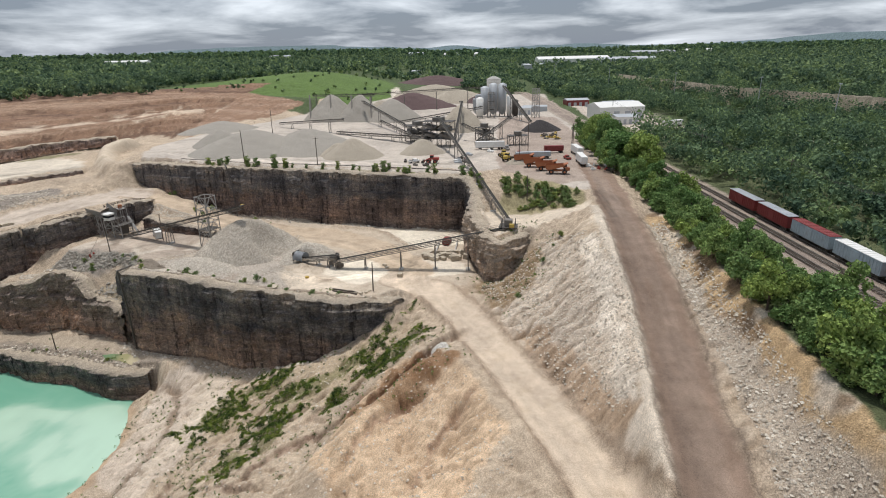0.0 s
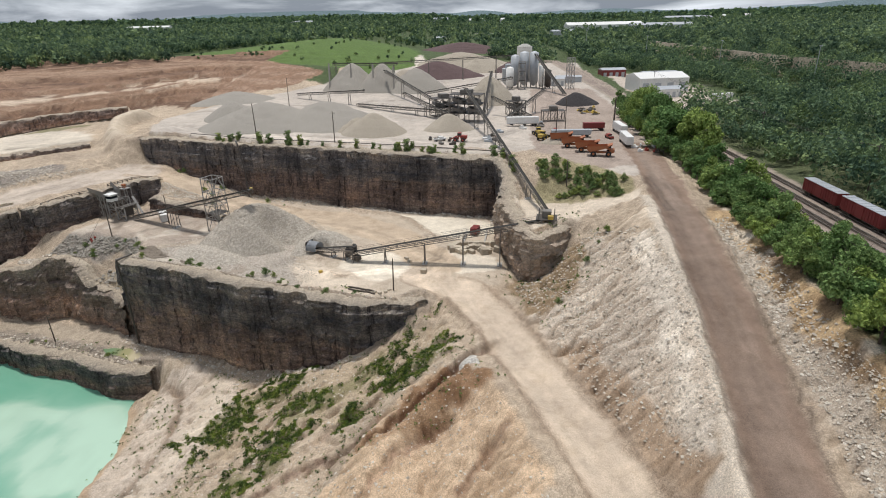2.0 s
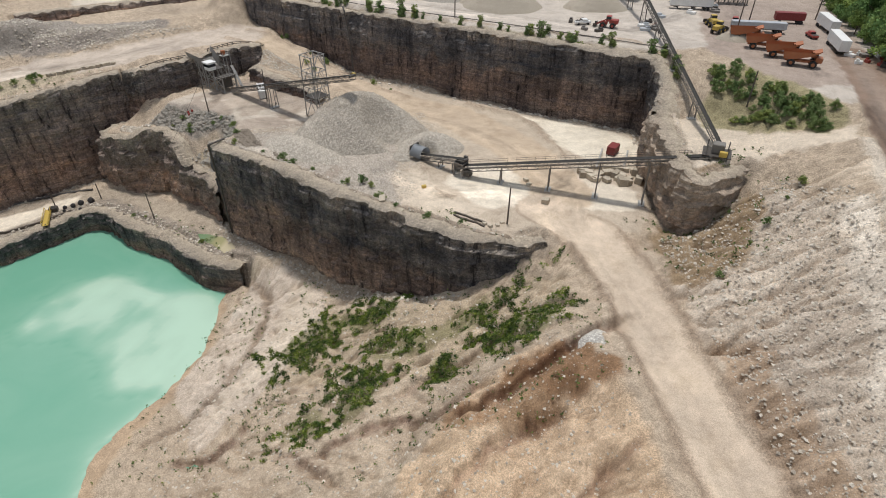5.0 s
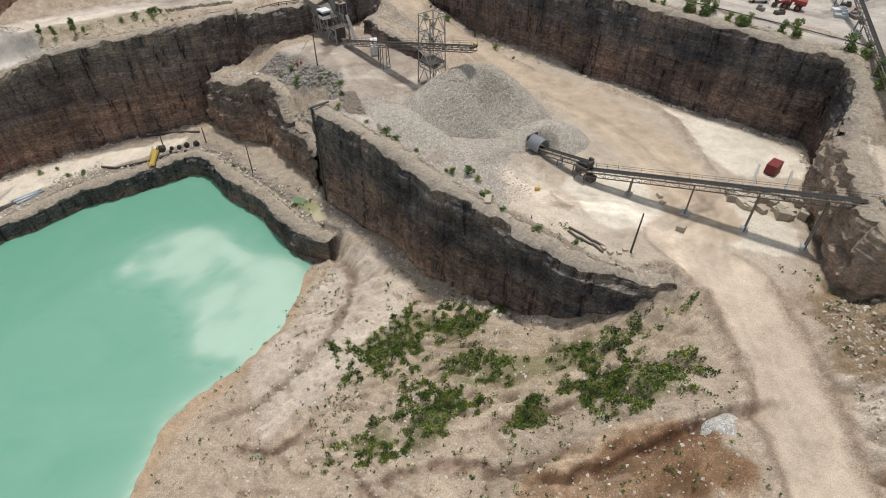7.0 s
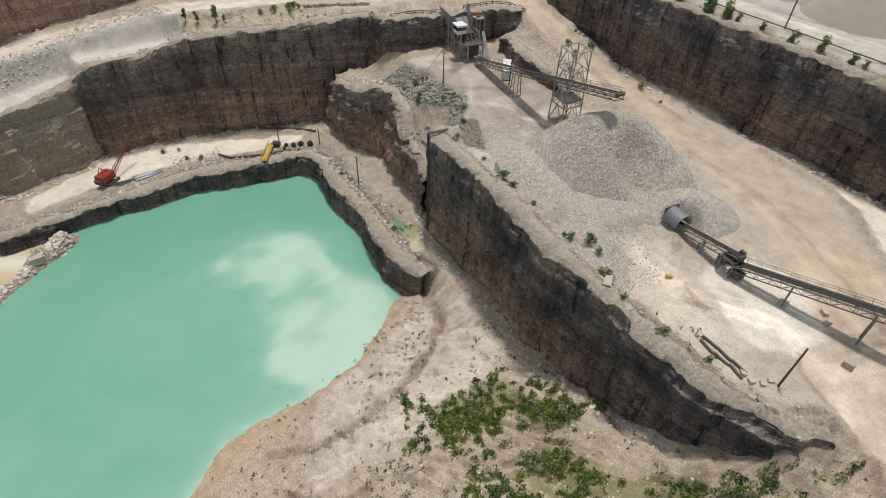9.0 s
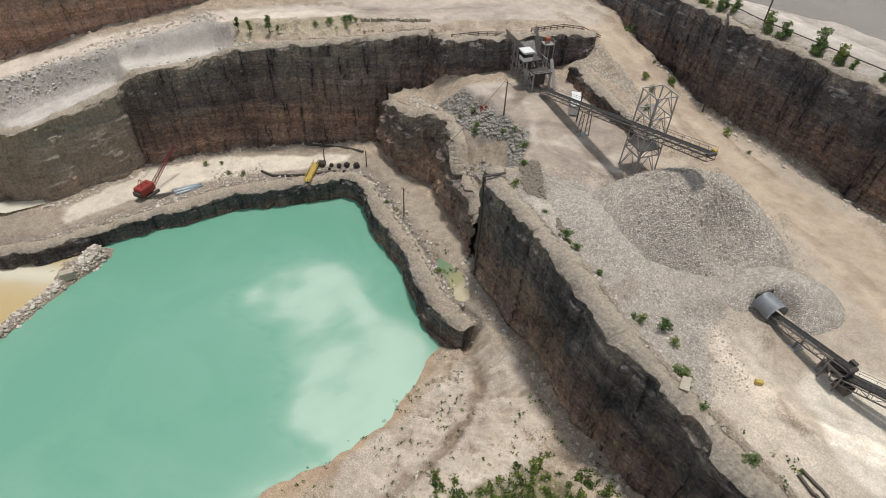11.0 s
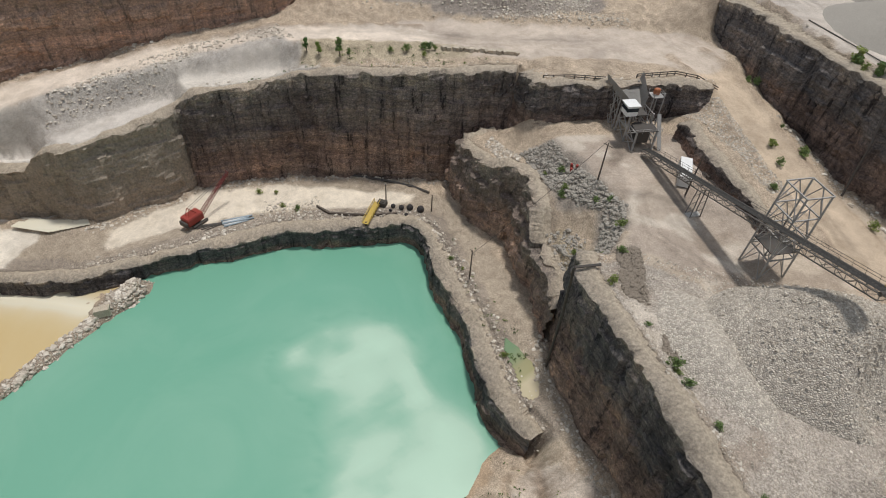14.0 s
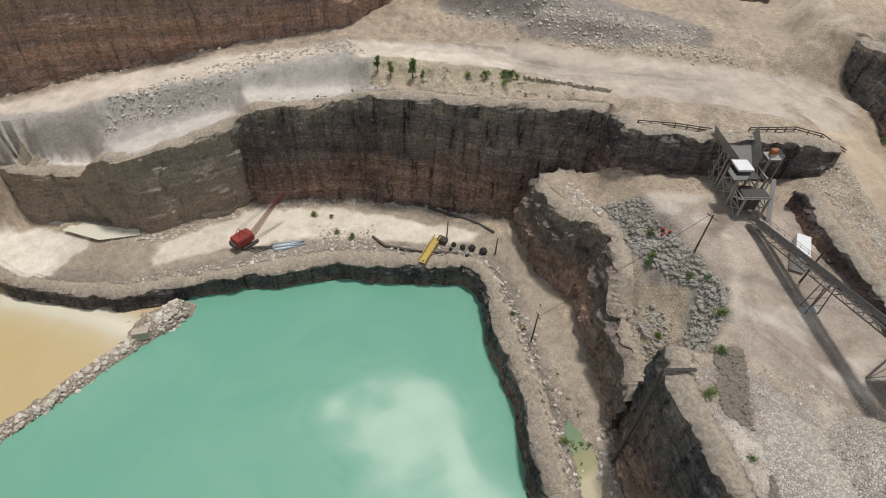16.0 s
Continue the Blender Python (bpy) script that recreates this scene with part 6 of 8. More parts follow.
def wheel_loader(x, y, turn, label, mat):
    r = thing("wheel_loader", x, y, gz(x, y), turn, label, "wheel loader", "wheel loaders")
    part("engine_hood", box(B(), (-1.9, 0, 2.0), (2.8, 1.9, 1.3), 0, 0.15), mat, r)
    part("front_frame", box(B(), (1.2, 0, 1.4), (2.2, 1.3, 0.9), 0, 0.1), mat, r)
    cab = part("cab", box(B(), (-0.2, 0, 2.8), (1.5, 1.6, 1.7), 0, 0.1), mat, r)
    part("window", box(B(), (-0.2, 0, 3.0), (1.54, 1.64, 0.9)), GLASS, cab)
    for s in (-0.7, 0.7):
        part("lift_arm", beam(B(), (0.8, s, 2.2), (3.4, s, 0.9), 0.25, 0.35), mat, r)
    bm = B()
    box(bm, (4.0, 0, 0.35), (1.2, 3.0, 0.12)); box(bm, (3.5, 0, 0.9), (0.14, 3.0, 1.2)); box(bm, (3.95, 1.5, 0.8), (1.0, 0.1, 0.9)); box(bm, (3.95, -1.5, 0.8), (1.0, 0.1, 0.9))
    part("bucket", bm, DARKSTEEL, r)
    for wx in (1.4, -1.7):
        for s in (-1, 1):
            wh = part("wheel", bar(B(), (wx, s * 0.9, 0.85), (wx, s * 1.5, 0.85), 0.85, 14), TYRE, r)
            part("rim", bar(B(), (wx, s * 1.3, 0.85), (wx, s * 1.54, 0.85), 0.42, 10), mat, wh)
    return r


wheel_loader(27, 262, 100, "yellow wheel loader on the pale plant yard", YELLOW)
wheel_loader(28, 254, 60, "dusty yellow wheel loader beside a sand heap", YELLOW)
wheel_loader(-6, 252, 170, "red compact loader near the cliff edge", RED)


def crawler_crane(x, y, turn):
    r = thing("crawler_crane", x, y, gz(x, y), turn, "old red crawler crane with a long lattice boom", "crane")
    for s in (-1, 1):
        t = part("crawler_track", box(B(), (0, s * 1.5, 0.55), (5.0, 0.8, 1.1), 0, 0.3), DARKSTEEL, r)
    part("turntable", bar(B(), (0, 0, 1.0), (0, 0, 1.4), 1.3, 16), DARKSTEEL, r)
    house = part("house", box(B(), (-1.0, 0, 2.6), (5.2, 3.2, 2.3), 0, 0.18), RED, r)
    part("window", box(B(), (1.2, 1.0, 3.0), (1.0, 1.3, 0.9)), GLASS, house)
    part("roof", box(B(), (-1.0, 0, 3.85), (5.0, 3.0, 0.25), 0, 0.1), RED, house)
    part("counterweight", box(B(), (-3.9, 0, 2.2), (0.8, 3.0, 1.5), 0, 0.15), DARKSTEEL, r)
    bm = B()
    a, b = Vector((1.6, 0, 1.9)), Vector((13.5, 0, 9.5))
    for sy in (-0.6, 0.6):
        for sz in (-0.5, 0.5):
            beam(bm, a + Vector((0, sy, sz)), b + Vector((0, sy * 0.4, sz * 0.4)), 0.14)
    n = 16
    for i in range(n):
        p, q = a + (b - a) * i / n, a + (b - a) * (i + 1) / n
        for sy in (-0.55, 0.55):
            beam(bm, p + Vector((0, sy, -0.45 if i % 2 else 0.45)), q + Vector((0, sy, 0.45 if i % 2 else -0.45)), 0.07)
        beam(bm, p + Vector((0, -0.55, 0.4)), q + Vector((0, 0.55, 0.4)), 0.07)
    part("lattice_boom", bm, MAROON, r)
    bm = B()
    bar(bm, (-1.5, 0.4, 6.0), (13.3, 0.2, 9.7), 0.05, 5); bar(bm, (-1.5, -0.4, 6.0), (13.3, -0.2, 9.7), 0.05, 5)
    part("boom_cable", bm, DARKSTEEL, r)
    bm = B()
    for s in (-0.8, 0.8):
        beam(bm, (-2.5, s, 3.6), (-1.5, s * 0.5, 6.1), 0.15); beam(bm, (0.4, s, 3.6), (-1.5, s * 0.5, 6.1), 0.15)
    part("gantry_frame", bm, RED, r)
    return r


crawler_crane(-203, 132.5, 112)
for i in range(9):
    x, y = -198.5 + 0.42 * (i % 5), 139.5 + 0.5 * (i % 3)
    L = 6.0 + (i % 3) * 1.3
    solid("pipe", bar(B(), (-L / 2, 0, 0), (L / 2, 0, 0), 0.24, 9), PALEBLUE if i % 3 else WHITE, pose(x + 0.5, y + 1.5, gz(x, y) + 0.28 + 0.4 * (i // 5), 0, 0, 78 + random.uniform(-6, 6)),
          "loose white and pale blue plastic pipe in a heap", "pipe", "heaped pipes", smooth=True)
for i in range(5):
    x, y = -200.3 + 0.5 * i, 134.5 + 0.9 * i
    solid("drill_rod", bar(B(), (-5, 0, 0), (5, 0, 0), 0.14, 7), DARKSTEEL, pose(x, y, gz(x, y) + 0.2, 0, 0, 70 + 5 * i), "rusty steel rod lying by the crane", "rod", "steel rods")


def pump_gangway(x, y, z, turn):
    r = thing("pump_gangway", x, y, z, turn, "yellow steel pump gangway over the edge of the water", "gangway")
    bm = B()
    for s in (-0.9, 0.9):
        for h in (0, 1.1):
            beam(bm, (-4.5, s, 1.2 + h), (4.8, s, 0.4 + h), 0.16)
        for i in range(8):
            f = i / 7
            beam(bm, (-4.5 + 9.3 * f, s, 1.2 - 0.8 * f), (-4.5 + 9.3 * f, s, 2.3 - 0.8 * f), 0.12)
    part("side_frame", bm, YELLOW, r)
    part("grating", beam(B(), (-4.5, 0, 1.15), (4.8, 0, 0.35), 1.7, 0.1), YELLOW, r)
    bm = B(); beam(bm, (-4.2, -0.9, -0.6), (-4.2, -0.9, 1.3), 0.2); beam(bm, (-4.2, 0.9, -0.6), (-4.2, 0.9, 1.3), 0.2)
    part("support", bm, YELLOW, r)
    part("suction_pipe", bar(B(), (4.2, 0, 0.5), (4.9, 0, -8.5), 0.28, 8), DARKSTEEL, r)
    return r


pump_gangway(-177.8, 174.2, gz(-180, 177) - 0.1, -53)
bm = B(); box(bm, (0, 0, 0.9), (2.6, 2.0, 1.5), 0, 0.1); box(bm, (0, 0, 1.75), (1.6, 1.2, 0.3), 0, 0.05)
solid("pump_unit", bm, DARKSTEEL, pose(-179.5, 178.8, gz(-179.5, 178.8) - 0.1, 0, 0, 35), "dark pump unit beside the yellow gangway", "pump")
for x, y, s in ((-177, 181, 0.7), (-175, 182.5, 0.8), (-173.5, 184.5, 1.0), (-172.6, 182.6, 0.6), (-171, 186.5, 1.1), (-176, 179.5, 0.5)):
    bm = B()
    bmesh.ops.create_icosphere(bm, subdivisions=2, radius=s)
    for v in bm.verts:
        v.co *= 1 + 0.18 * noise.noise(v.co * 1.7 + Vector((x, y, 0)))
    solid("boulder", bm, PILE_BLACK, pose(x, y, gz(x, y) + s * 0.6, 0, 0, x * 31), "dark round boulder on the pale bench", "boulder", "dark boulders")
wall_pts = [(-196, 160.5), (-190, 163), (-185, 164.5), (-178.5, 173), (-174, 180.5)]
for a, b in zip(wall_pts[1:], wall_pts[2:]):
    za = gz(*a)
    bm = beam(B(), (*a, za + 0.25), (*b, gz(*b) + 0.25), 0.5, 0.9)
    solid("low_wall", bm, TIMBER, Matrix(), "low dark timber edging above the water", "wall", "edging walls")

# ---- stockpiles ----
def stockpile(x, y, rx, ry, h, turn, mat, label, sharp=0.25, seed=0, group="stockpiles", z=None, ring=28, spokes=44, dent=None):
    bm = B()
    rows = []
    for i in range(ring + 1):
        f = i / ring
        row = []
        for j in range(spokes):
            a = 2 * math.pi * j / spokes
            edge_r = 1 + 0.2 * noise.noise(Vector((math.cos(a) * 1.3, math.sin(a) * 1.3, seed * 3.7)))
            px, py = math.cos(a) * rx * f * edge_r, math.sin(a) * ry * f * edge_r
            base_f = math.sqrt(f * f + sharp * sharp) - sharp
            top_f = math.sqrt(1 + sharp * sharp) - sharp
            pz = h * (1 - base_f / top_f)
            pz += (0.05 * h * noise.noise(Vector((px * 0.25, py * 0.25, seed))) + 0.25 * noise.noise(Vector((px * 0.9, py * 0.9, seed)))) * min(1, 4 * (1 - f)) * min(1, 3 * f + 0.2)
            if dent:
                for dx, dy, dr, dd in dent:
                    q = ((px - dx) ** 2 + (py - dy) ** 2) / dr**2
                    pz -= dd * math.exp(-q * q)
            row.append(bm.verts.new((px, py, max(pz, -0.2) - 0.5 * f**6)))
        rows.append(row)
    for a, b in zip(rows, rows[1:]):
        for j in range(spokes):
            k = (j + 1) % spokes
            bm.faces.new((a[j], b[j], b[k], a[k]))
    bmesh.ops.remove_doubles(bm, verts=rows[0], dist=0.01)
    bmesh.ops.recalc_face_normals(bm, faces=bm.faces[:])
    return solid("stockpile", bm, mat, pose(x, y, gz(x, y) - 0.15 if z is None else z, 0, 0, turn), label, "stockpile", group, "", True)


SURGE = stockpile(-74, 200.5, 21, 16, 13.0, 19, PILE_GREY, "large heap of coarse grey crushed rock under the conveyor head", 0.5, 1, "surge pile", None, 60, 110,
          ((8.0, -5.6, 5.4, 5.2), (-11, -3, 5, 1.0)))
stockpile(-86, 186, 16, 8, 3.2, -20, PILE_GREY, "low grey apron of crushed rock spilling to the rim", 0.4, 6, "surge pile", None, 26, 60)
stockpile(-51, 195.5, 11, 8.5, 5.0, 40, PILE_GREY, "low apron of grey crushed rock wrapped round the tunnel mouth", 0.4, 4, "surge pile", None, 30, 60, ((-3.5, -5.5, 3.6, 5.0),))
PILES = [(-100, 297, 34, 26, 11, 10, PILE_DUST), (-72, 300, 30, 26, 10.5, 0, PILE_DUST), (-124, 316, 16, 16, 9, 0, PILE_DUST), (-44, 273, 15, 13, 9, 5, PILE_TAN), (-52, 279, 10, 9, 6, 0, PILE_TAN),
         (-11, 280, 12, 10, 7, 0, PILE_TAN), (10, 362, 17, 17, 15, 0, PILE_TAN), (-84, 436, 22, 22, 18, 0, PILE_DUST), (-62, 428, 20, 20, 18, 0, PILE_DUST), (-38, 424, 22, 20, 15, 0, PILE_DUST),
         (-28, 510, 40, 24, 13, 0, PILE_RED), (10, 560, 26, 22, 13, 0, PILE_TAN), (-10, 640, 60, 26, 14, 0, PILE_TAN), (58, 350, 13, 11, 6.5, 0, PILE_BLACK), (32, 248, 6, 5, 3.2, 0, PILE_TAN),
         (-50, 462, 18, 16, 11, 0, PILE_TAN), (-150, 385, 26, 20, 6, 20, PILE_DUST), (35, 545, 16, 14, 9, 0, PILE_RED), (-10, 820, 90, 34, 16, 0, PILE_RED)]
NAMES = {PILE_DUST: "cone of grey crushed limestone on the pale yard", PILE_TAN: "cone of tan washed sand and gravel", PILE_BLACK: "heap of black aggregate", PILE_RED: "long heap of dark red-brown aggregate"}
for i, (x, y, rx, ry, h, a, m) in enumerate(PILES):
    stockpile(x, y, rx, ry, h, a, m, NAMES[m], 0.18, i + 5, z=59.8 if y < 640 else 58)

# ---- processing plant on the upper level ----
for a, b, legs, w, lab in (((-66, 352, 61.5), (-9, 300, 64.5), (0.15, 0.4, 0.65, 0.88), 1.5, "low rusty field conveyor feeding the screen tower"),
                           ((-112, 392, 63), (-62, 352, 69), (0.2, 0.5, 0.8), 1.4, "slender inclined stacking conveyor"),
                           ((-8, 305, 63), (-58, 418, 74), (0.2, 0.45, 0.7), 1.4, "long rusty conveyor leading away from the screen tower"),
                           ((5, 300, 63), (11, 357, 77.5), (0.3, 0.6), 1.4, "stacking conveyor above a tan gravel cone"),
                           ((16, 296, 62), (38, 330, 71), (0.4, 0.7), 1.3, "small inclined conveyor with rusty frame"),
                           ((28, 300, 62), (10, 318, 69), (0.5,), 1.2, "short transfer conveyor by the screens"),
                           ((-12, 298, 64), (-36, 330, 70), (0.5,), 1.2, "short rusty conveyor below the screens"),
                           ((-100, 445, 77), (-52, 436, 77), (0.05, 0.35, 0.65, 0.95), 1.6, "overhead distributing conveyor on trestles"),
                           ((-70, 470, 75), (36, 500, 77), (0.1, 0.35, 0.6, 0.85), 1.6, "long overhead conveyor on trestles behind the piles"),
                           ((-30, 395, 62), (26, 400, 70), (0.3, 0.7), 1.3, "field conveyor running to the silos")):
    conveyor("belt_conveyor", a, b, w, legs, lab, "plant conveyors", walkway=w > 1.45)
for x, y, top in ((-99, 432, 78), (-82, 424, 78), (-66, 420, 78), (-52, 418, 76)):
    r = thing("stacker_leg", x, y, 59.9, 0, "leaning steel support of a stacking belt", "support", "stacker legs")
    part("leg", beam(B(), (0, -6, 0), (-1.5, 4, top - 60), 1.0, 0.6), STEEL, r)
    part("brace", beam(B(), (0, 6, 0), (-1.5, 4, (top - 60) * 0.9), 0.4), STEEL, r)


def screen_tower(x, y, z, turn, sx, sy, h, floors, label):
    r = thing("screen_tower", x, y, z, turn, label, "screening plant", "screen towers")
    for i in range(4):
        for j in range(2):
            part("column", beam(B(), (-sx + 2 * sx * i / 3, -sy + 2 * sy * j, -0.3), (-sx + 2 * sx * i / 3, -sy + 2 * sy * j, h), 0.35), STEEL, r)
    for f in range(1, floors + 1):
        zz = h * f / floors
        part("deck", box(B(), (0, 0, zz), (sx * 2.15, sy * 2.2, 0.2)), DARKSTEEL, r)
        bm = B()
        for s in (-1, 1):
            beam(bm, (-sx, s * sy * 1.08, zz + 1.0), (sx, s * sy * 1.08, zz + 1.0), 0.08)
            for i in range(3):
                beam(bm, (-sx + 2 * sx * i / 3, s * sy, zz - h / floors), (-sx + 2 * sx * (i + 1) / 3, s * sy, zz), 0.16)
        part("railing_and_bracing", bm, STEEL, r)
        if f < floors:
            for i in (-1, 1):
                m = Matrix.Translation((i * sx * 0.5, 0, zz + 1.4)) @ Matrix.Rotation(radians(14), 4, "Y")
                part("vibrating_screen", box(B(), (0, 0, 0), (sx * 0.75, sy * 1.4, 1.5), 0, 0.1, m), STEEL, r)
    part("head_box", box(B(), (0, 0, h + 1.1), (sx * 0.7, sy * 1.2, 2.0), 0, 0.1), STEEL, r)
    return r


screen_tower(-3, 300, 59.8, -18, 7.5, 4.2, 13, 3, "dark cluttered steel screening tower fed by several belts")
screen_tower(-15, 318, 59.8, 25, 6, 4, 9, 2, "second lower screening tower with rusty decks")
screen_tower(22, 318, 59.8, 40, 4, 3, 7, 2, "small rusty screening tower at the edge of the yard")
screen_tower(38, 298, 59.8, 5, 5, 2.5, 5, 1, "low tan portable screening plant")


def silo(x, y, rad, h, mat, label, legs=0.0):
    r = thing("silo", x, y, 59.8, 0, label, "silo", "silos")
    b = part("shell", bar(B(), (0, 0, legs), (0, 0, h), rad, 20), mat, r, "", True)
    for i in range(5):
        zz = legs + (h - legs) * (i + 0.5) / 5
        part("hoop", bar(B(), (0, 0, zz - 0.06), (0, 0, zz + 0.06), rad + 0.06, 20), mat, b)
    part("roof", bar(B(), (0, 0, h), (0, 0, h + rad * 0.35), rad * 1.03, 20, rad * 0.3), mat, r)
    if legs:
        for i in range(4):
            a = math.pi / 4 + i * math.pi / 2
            part("leg", beam(B(), (math.cos(a) * rad * 0.9, math.sin(a) * rad * 0.9, -0.3), (math.cos(a) * rad * 0.9, math.sin(a) * rad * 0.9, legs + 0.5), 0.35), STEEL, r)
        part("cone", bar(B(), (0, 0, legs * 0.35), (0, 0, legs), rad * 0.25, 16, rad), mat, r)
    return r


for x, y, rad, h, m, lab, lg in ((30, 430, 3.0, 21, GALV, "grey steel storage silo on legs", 4), (36.5, 432, 3.0, 23, GALV, "grey steel storage silo on legs", 4), (43, 430, 3.0, 23, GALV, "tall pale grey silo", 4),
                                 (47.5, 424, 1.8, 15, WHITE, "slim white steel silo on legs", 3), (52, 424, 2.2, 12, DARKSTEEL, "short black tank silo", 2), (26, 422, 2.6, 14, WHITE, "white dusty filter silo on legs", 2),
                                 (40, 470, 5.6, 25, CONCRETE, "broad concrete silo with a pale cap", 0)):
    silo(x, y, rad, h, m, lab, lg)
r = thing("baghouse", 24, 432, 59.8, 0, "grey dust filter house with a bent duct", "filter house")
part("housing", box(B(), (0, 0, 9), (5, 5, 8), 0, 0.15), GALV, r)
part("hopper", bar(B(), (0, 0, 2), (0, 0, 5), 0.6, 4, 3.2), GALV, r)
part("duct", bar(bar(B(), (0, 0, 13), (0, 0, 15.5), 0.9, 12), (0, 0, 15.2), (9, 0, 15.2), 0.9, 12), GALV, r)
lattice_tower(34, 421, 59.8, 78, 2.2, 0, "elevator_tower", "slender grey bucket elevator tower between silos", (6, 12, 17))
lattice_tower(66, 418, 59.8, 80, 2.0, 20, "elevator_tower", "leaning open steel tower beside the silos", ())
conveyor("belt_conveyor", (58, 385, 61), (44, 428, 82), 1.4, (0.35, 0.7), "steep grey conveyor up to the silos", "plant conveyors")


def shed(x, y, z, turn, L, W, H, wall, roof, label, group="sheds", bays=4):
    r = thing("shed", x, y, z, turn, label, "building", group)
    w = part("wall", box(B(), (0, 0, H / 2 - 0.2), (L, W, H + 0.4)), wall, r)
    bm = B()
    vs = [bm.verts.new(p) for p in ((-L / 2 - .3, -W / 2 - .3, H), (L / 2 + .3, -W / 2 - .3, H), (L / 2 + .3, W / 2 + .3, H), (-L / 2 - .3, W / 2 + .3, H), (-L / 2 - .3, 0, H + W * 0.12), (L / 2 + .3, 0, H + W * 0.12))]
    for f in ((0, 1, 5, 4), (2, 3, 4, 5), (0, 4, 3), (1, 2, 5), (0, 3, 2, 1)):
        bm.faces.new([vs[i] for i in f])
    part("roof", bm, roof, r)
    for i in range(bays):
        px = -L / 2 + L * (i + 0.5) / bays
        part("roller_door", box(B(), (px, -W / 2 - 0.04, H * 0.34), (L / bays * 0.5, 0.12, H * 0.66)), GALV, w)
    return r


shed(127, 430, 57, 8, 34, 24, 9, WHITE, WHITE, "long white metal warehouse beside the railway")
shed(138, 462, 57, 8, 26, 22, 7, GALV, GALV, "grey metal warehouse behind the white one")
shed(124, 398, 57, 8, 16, 12, 5, WHITE, GALV, "low white workshop next to the tracks")
shed(118, 520, 57, 5, 20, 12, 6, MAROON, GALV, "dull red shed beyond the tracks")
shed(58, 440, 59.8, 10, 14, 9, 5, WHITE, GALV, "small white site office by the silos")
shed(72, 460, 59.8, 0, 18, 8, 4, GALV, GALV, "low grey storage shed near the tracks")
FARS = [(380, 1750, 210, 60, 15, WHITE), (520, 1690, 160, 50, 13, GALV), (230, 1500, 60, 26, 9, GALV), (-1150, 2150, 150, 40, 12, WHITE), (-700, 2600, 120, 40, 12, GALV), (90, 2900, 170, 50, 14, WHITE),
        (-150, 2700, 120, 40, 12, GALV), (880, 2500, 180, 50, 12, GALV), (1200, 2800, 140, 50, 12, WHITE), (40, 1350, 50, 24, 8, CONCRETE), (-60, 1250, 24, 16, 8, GALV)]
for x, y, L, W, H, m in FARS:
    shed(x, y, gz(x, y), random.uniform(-8, 8), L, W, H, m, m, "large pale warehouse far off among woods", "far buildings", 6)

# scrap stack and small yard clutter
for i in range(26):
    x, y = 60 + random.uniform(-5, 5), 322 + random.uniform(-9, 9)
    bm = B()
    box(bm, (0, 0, 0.5), (2.6, 1.3, 0.25)); box(bm, (0, 0.5, 0.25), (2.6, 0.25, 0.4)); box(bm, (0, -0.5, 0.25), (2.6, 0.25, 0.4)); box(bm, (0.6, 0, 0.85), (1.0, 1.1, 0.5))
    solid("scrap_piece", bm, random.choice((YELLOW, TIMBER, STEEL)), pose(x, y, 59.9 + random.choice((0, 0, 0.9)), random.uniform(-12, 12), random.uniform(-12, 12), random.uniform(0, 180)), "weathered machine part stacked in the yard", "scrap", "scrap stack")
for i in range(34):
    x, y = random.choice(((random.uniform(-20, 12), random.uniform(246, 262)), (random.uniform(10, 34), random.uniform(270, 300)), (random.uniform(60, 70), random.uniform(228, 240))))
    s = random.uniform(0.8, 2.4)
    bm = B(); box(bm, (0, 0, 0.45), (s * 1.5, s * 0.8, 0.9), 0, 0.1); box(bm, (s * 0.3, 0, 1.1), (s * 0.6, s * 0.6, 0.5), 0, 0.05)
    solid("machine_part", bm, random.choice((STEEL, DARKSTEEL, RED, WHITE, GALV)), pose(x, y, gz(x, y) - 0.05, 0, 0, random.uniform(0, 180)), "small idle machine part standing on the yard", "machinery", "yard clutter")


def pickup(x, y, turn, mat, label):
    r = thing("pickup_truck", x, y, gz(x, y), turn, label, "pickup truck", "pickup trucks")
    part("body", box(B(), (0, 0, 0.85), (5.2, 1.9, 0.7), 0, 0.12), mat, r)
    cab = part("cab", box(B(), (0.5, 0, 1.5), (2.0, 1.7, 0.75), 0, 0.2), mat, r)
    part("window", box(B(), (0.5, 0, 1.52), (2.04, 1.5, 0.45)), GLASS, cab)
    part("load_bed", box(B(), (-1.6, 0, 1.22), (1.7, 1.6, 0.06)), DARKSTEEL, r)
    for wx in (1.6, -1.6):
        for s in (-1, 1):
            part("wheel", bar(B(), (wx, s * 0.7, 0.4), (wx, s * 0.98, 0.4), 0.4, 12), TYRE, r)
    return r


pickup(-14, 254, 20, WHITE, "white pickup truck near the cliff edge")
pickup(35, 268, 80, RED, "red pickup truck on the yard")
pickup(55, 255, 100, RED, "red pickup truck beside a white trailer")
pickup(128, 412, 20, WHITE, "white pickup truck beyond the railway")

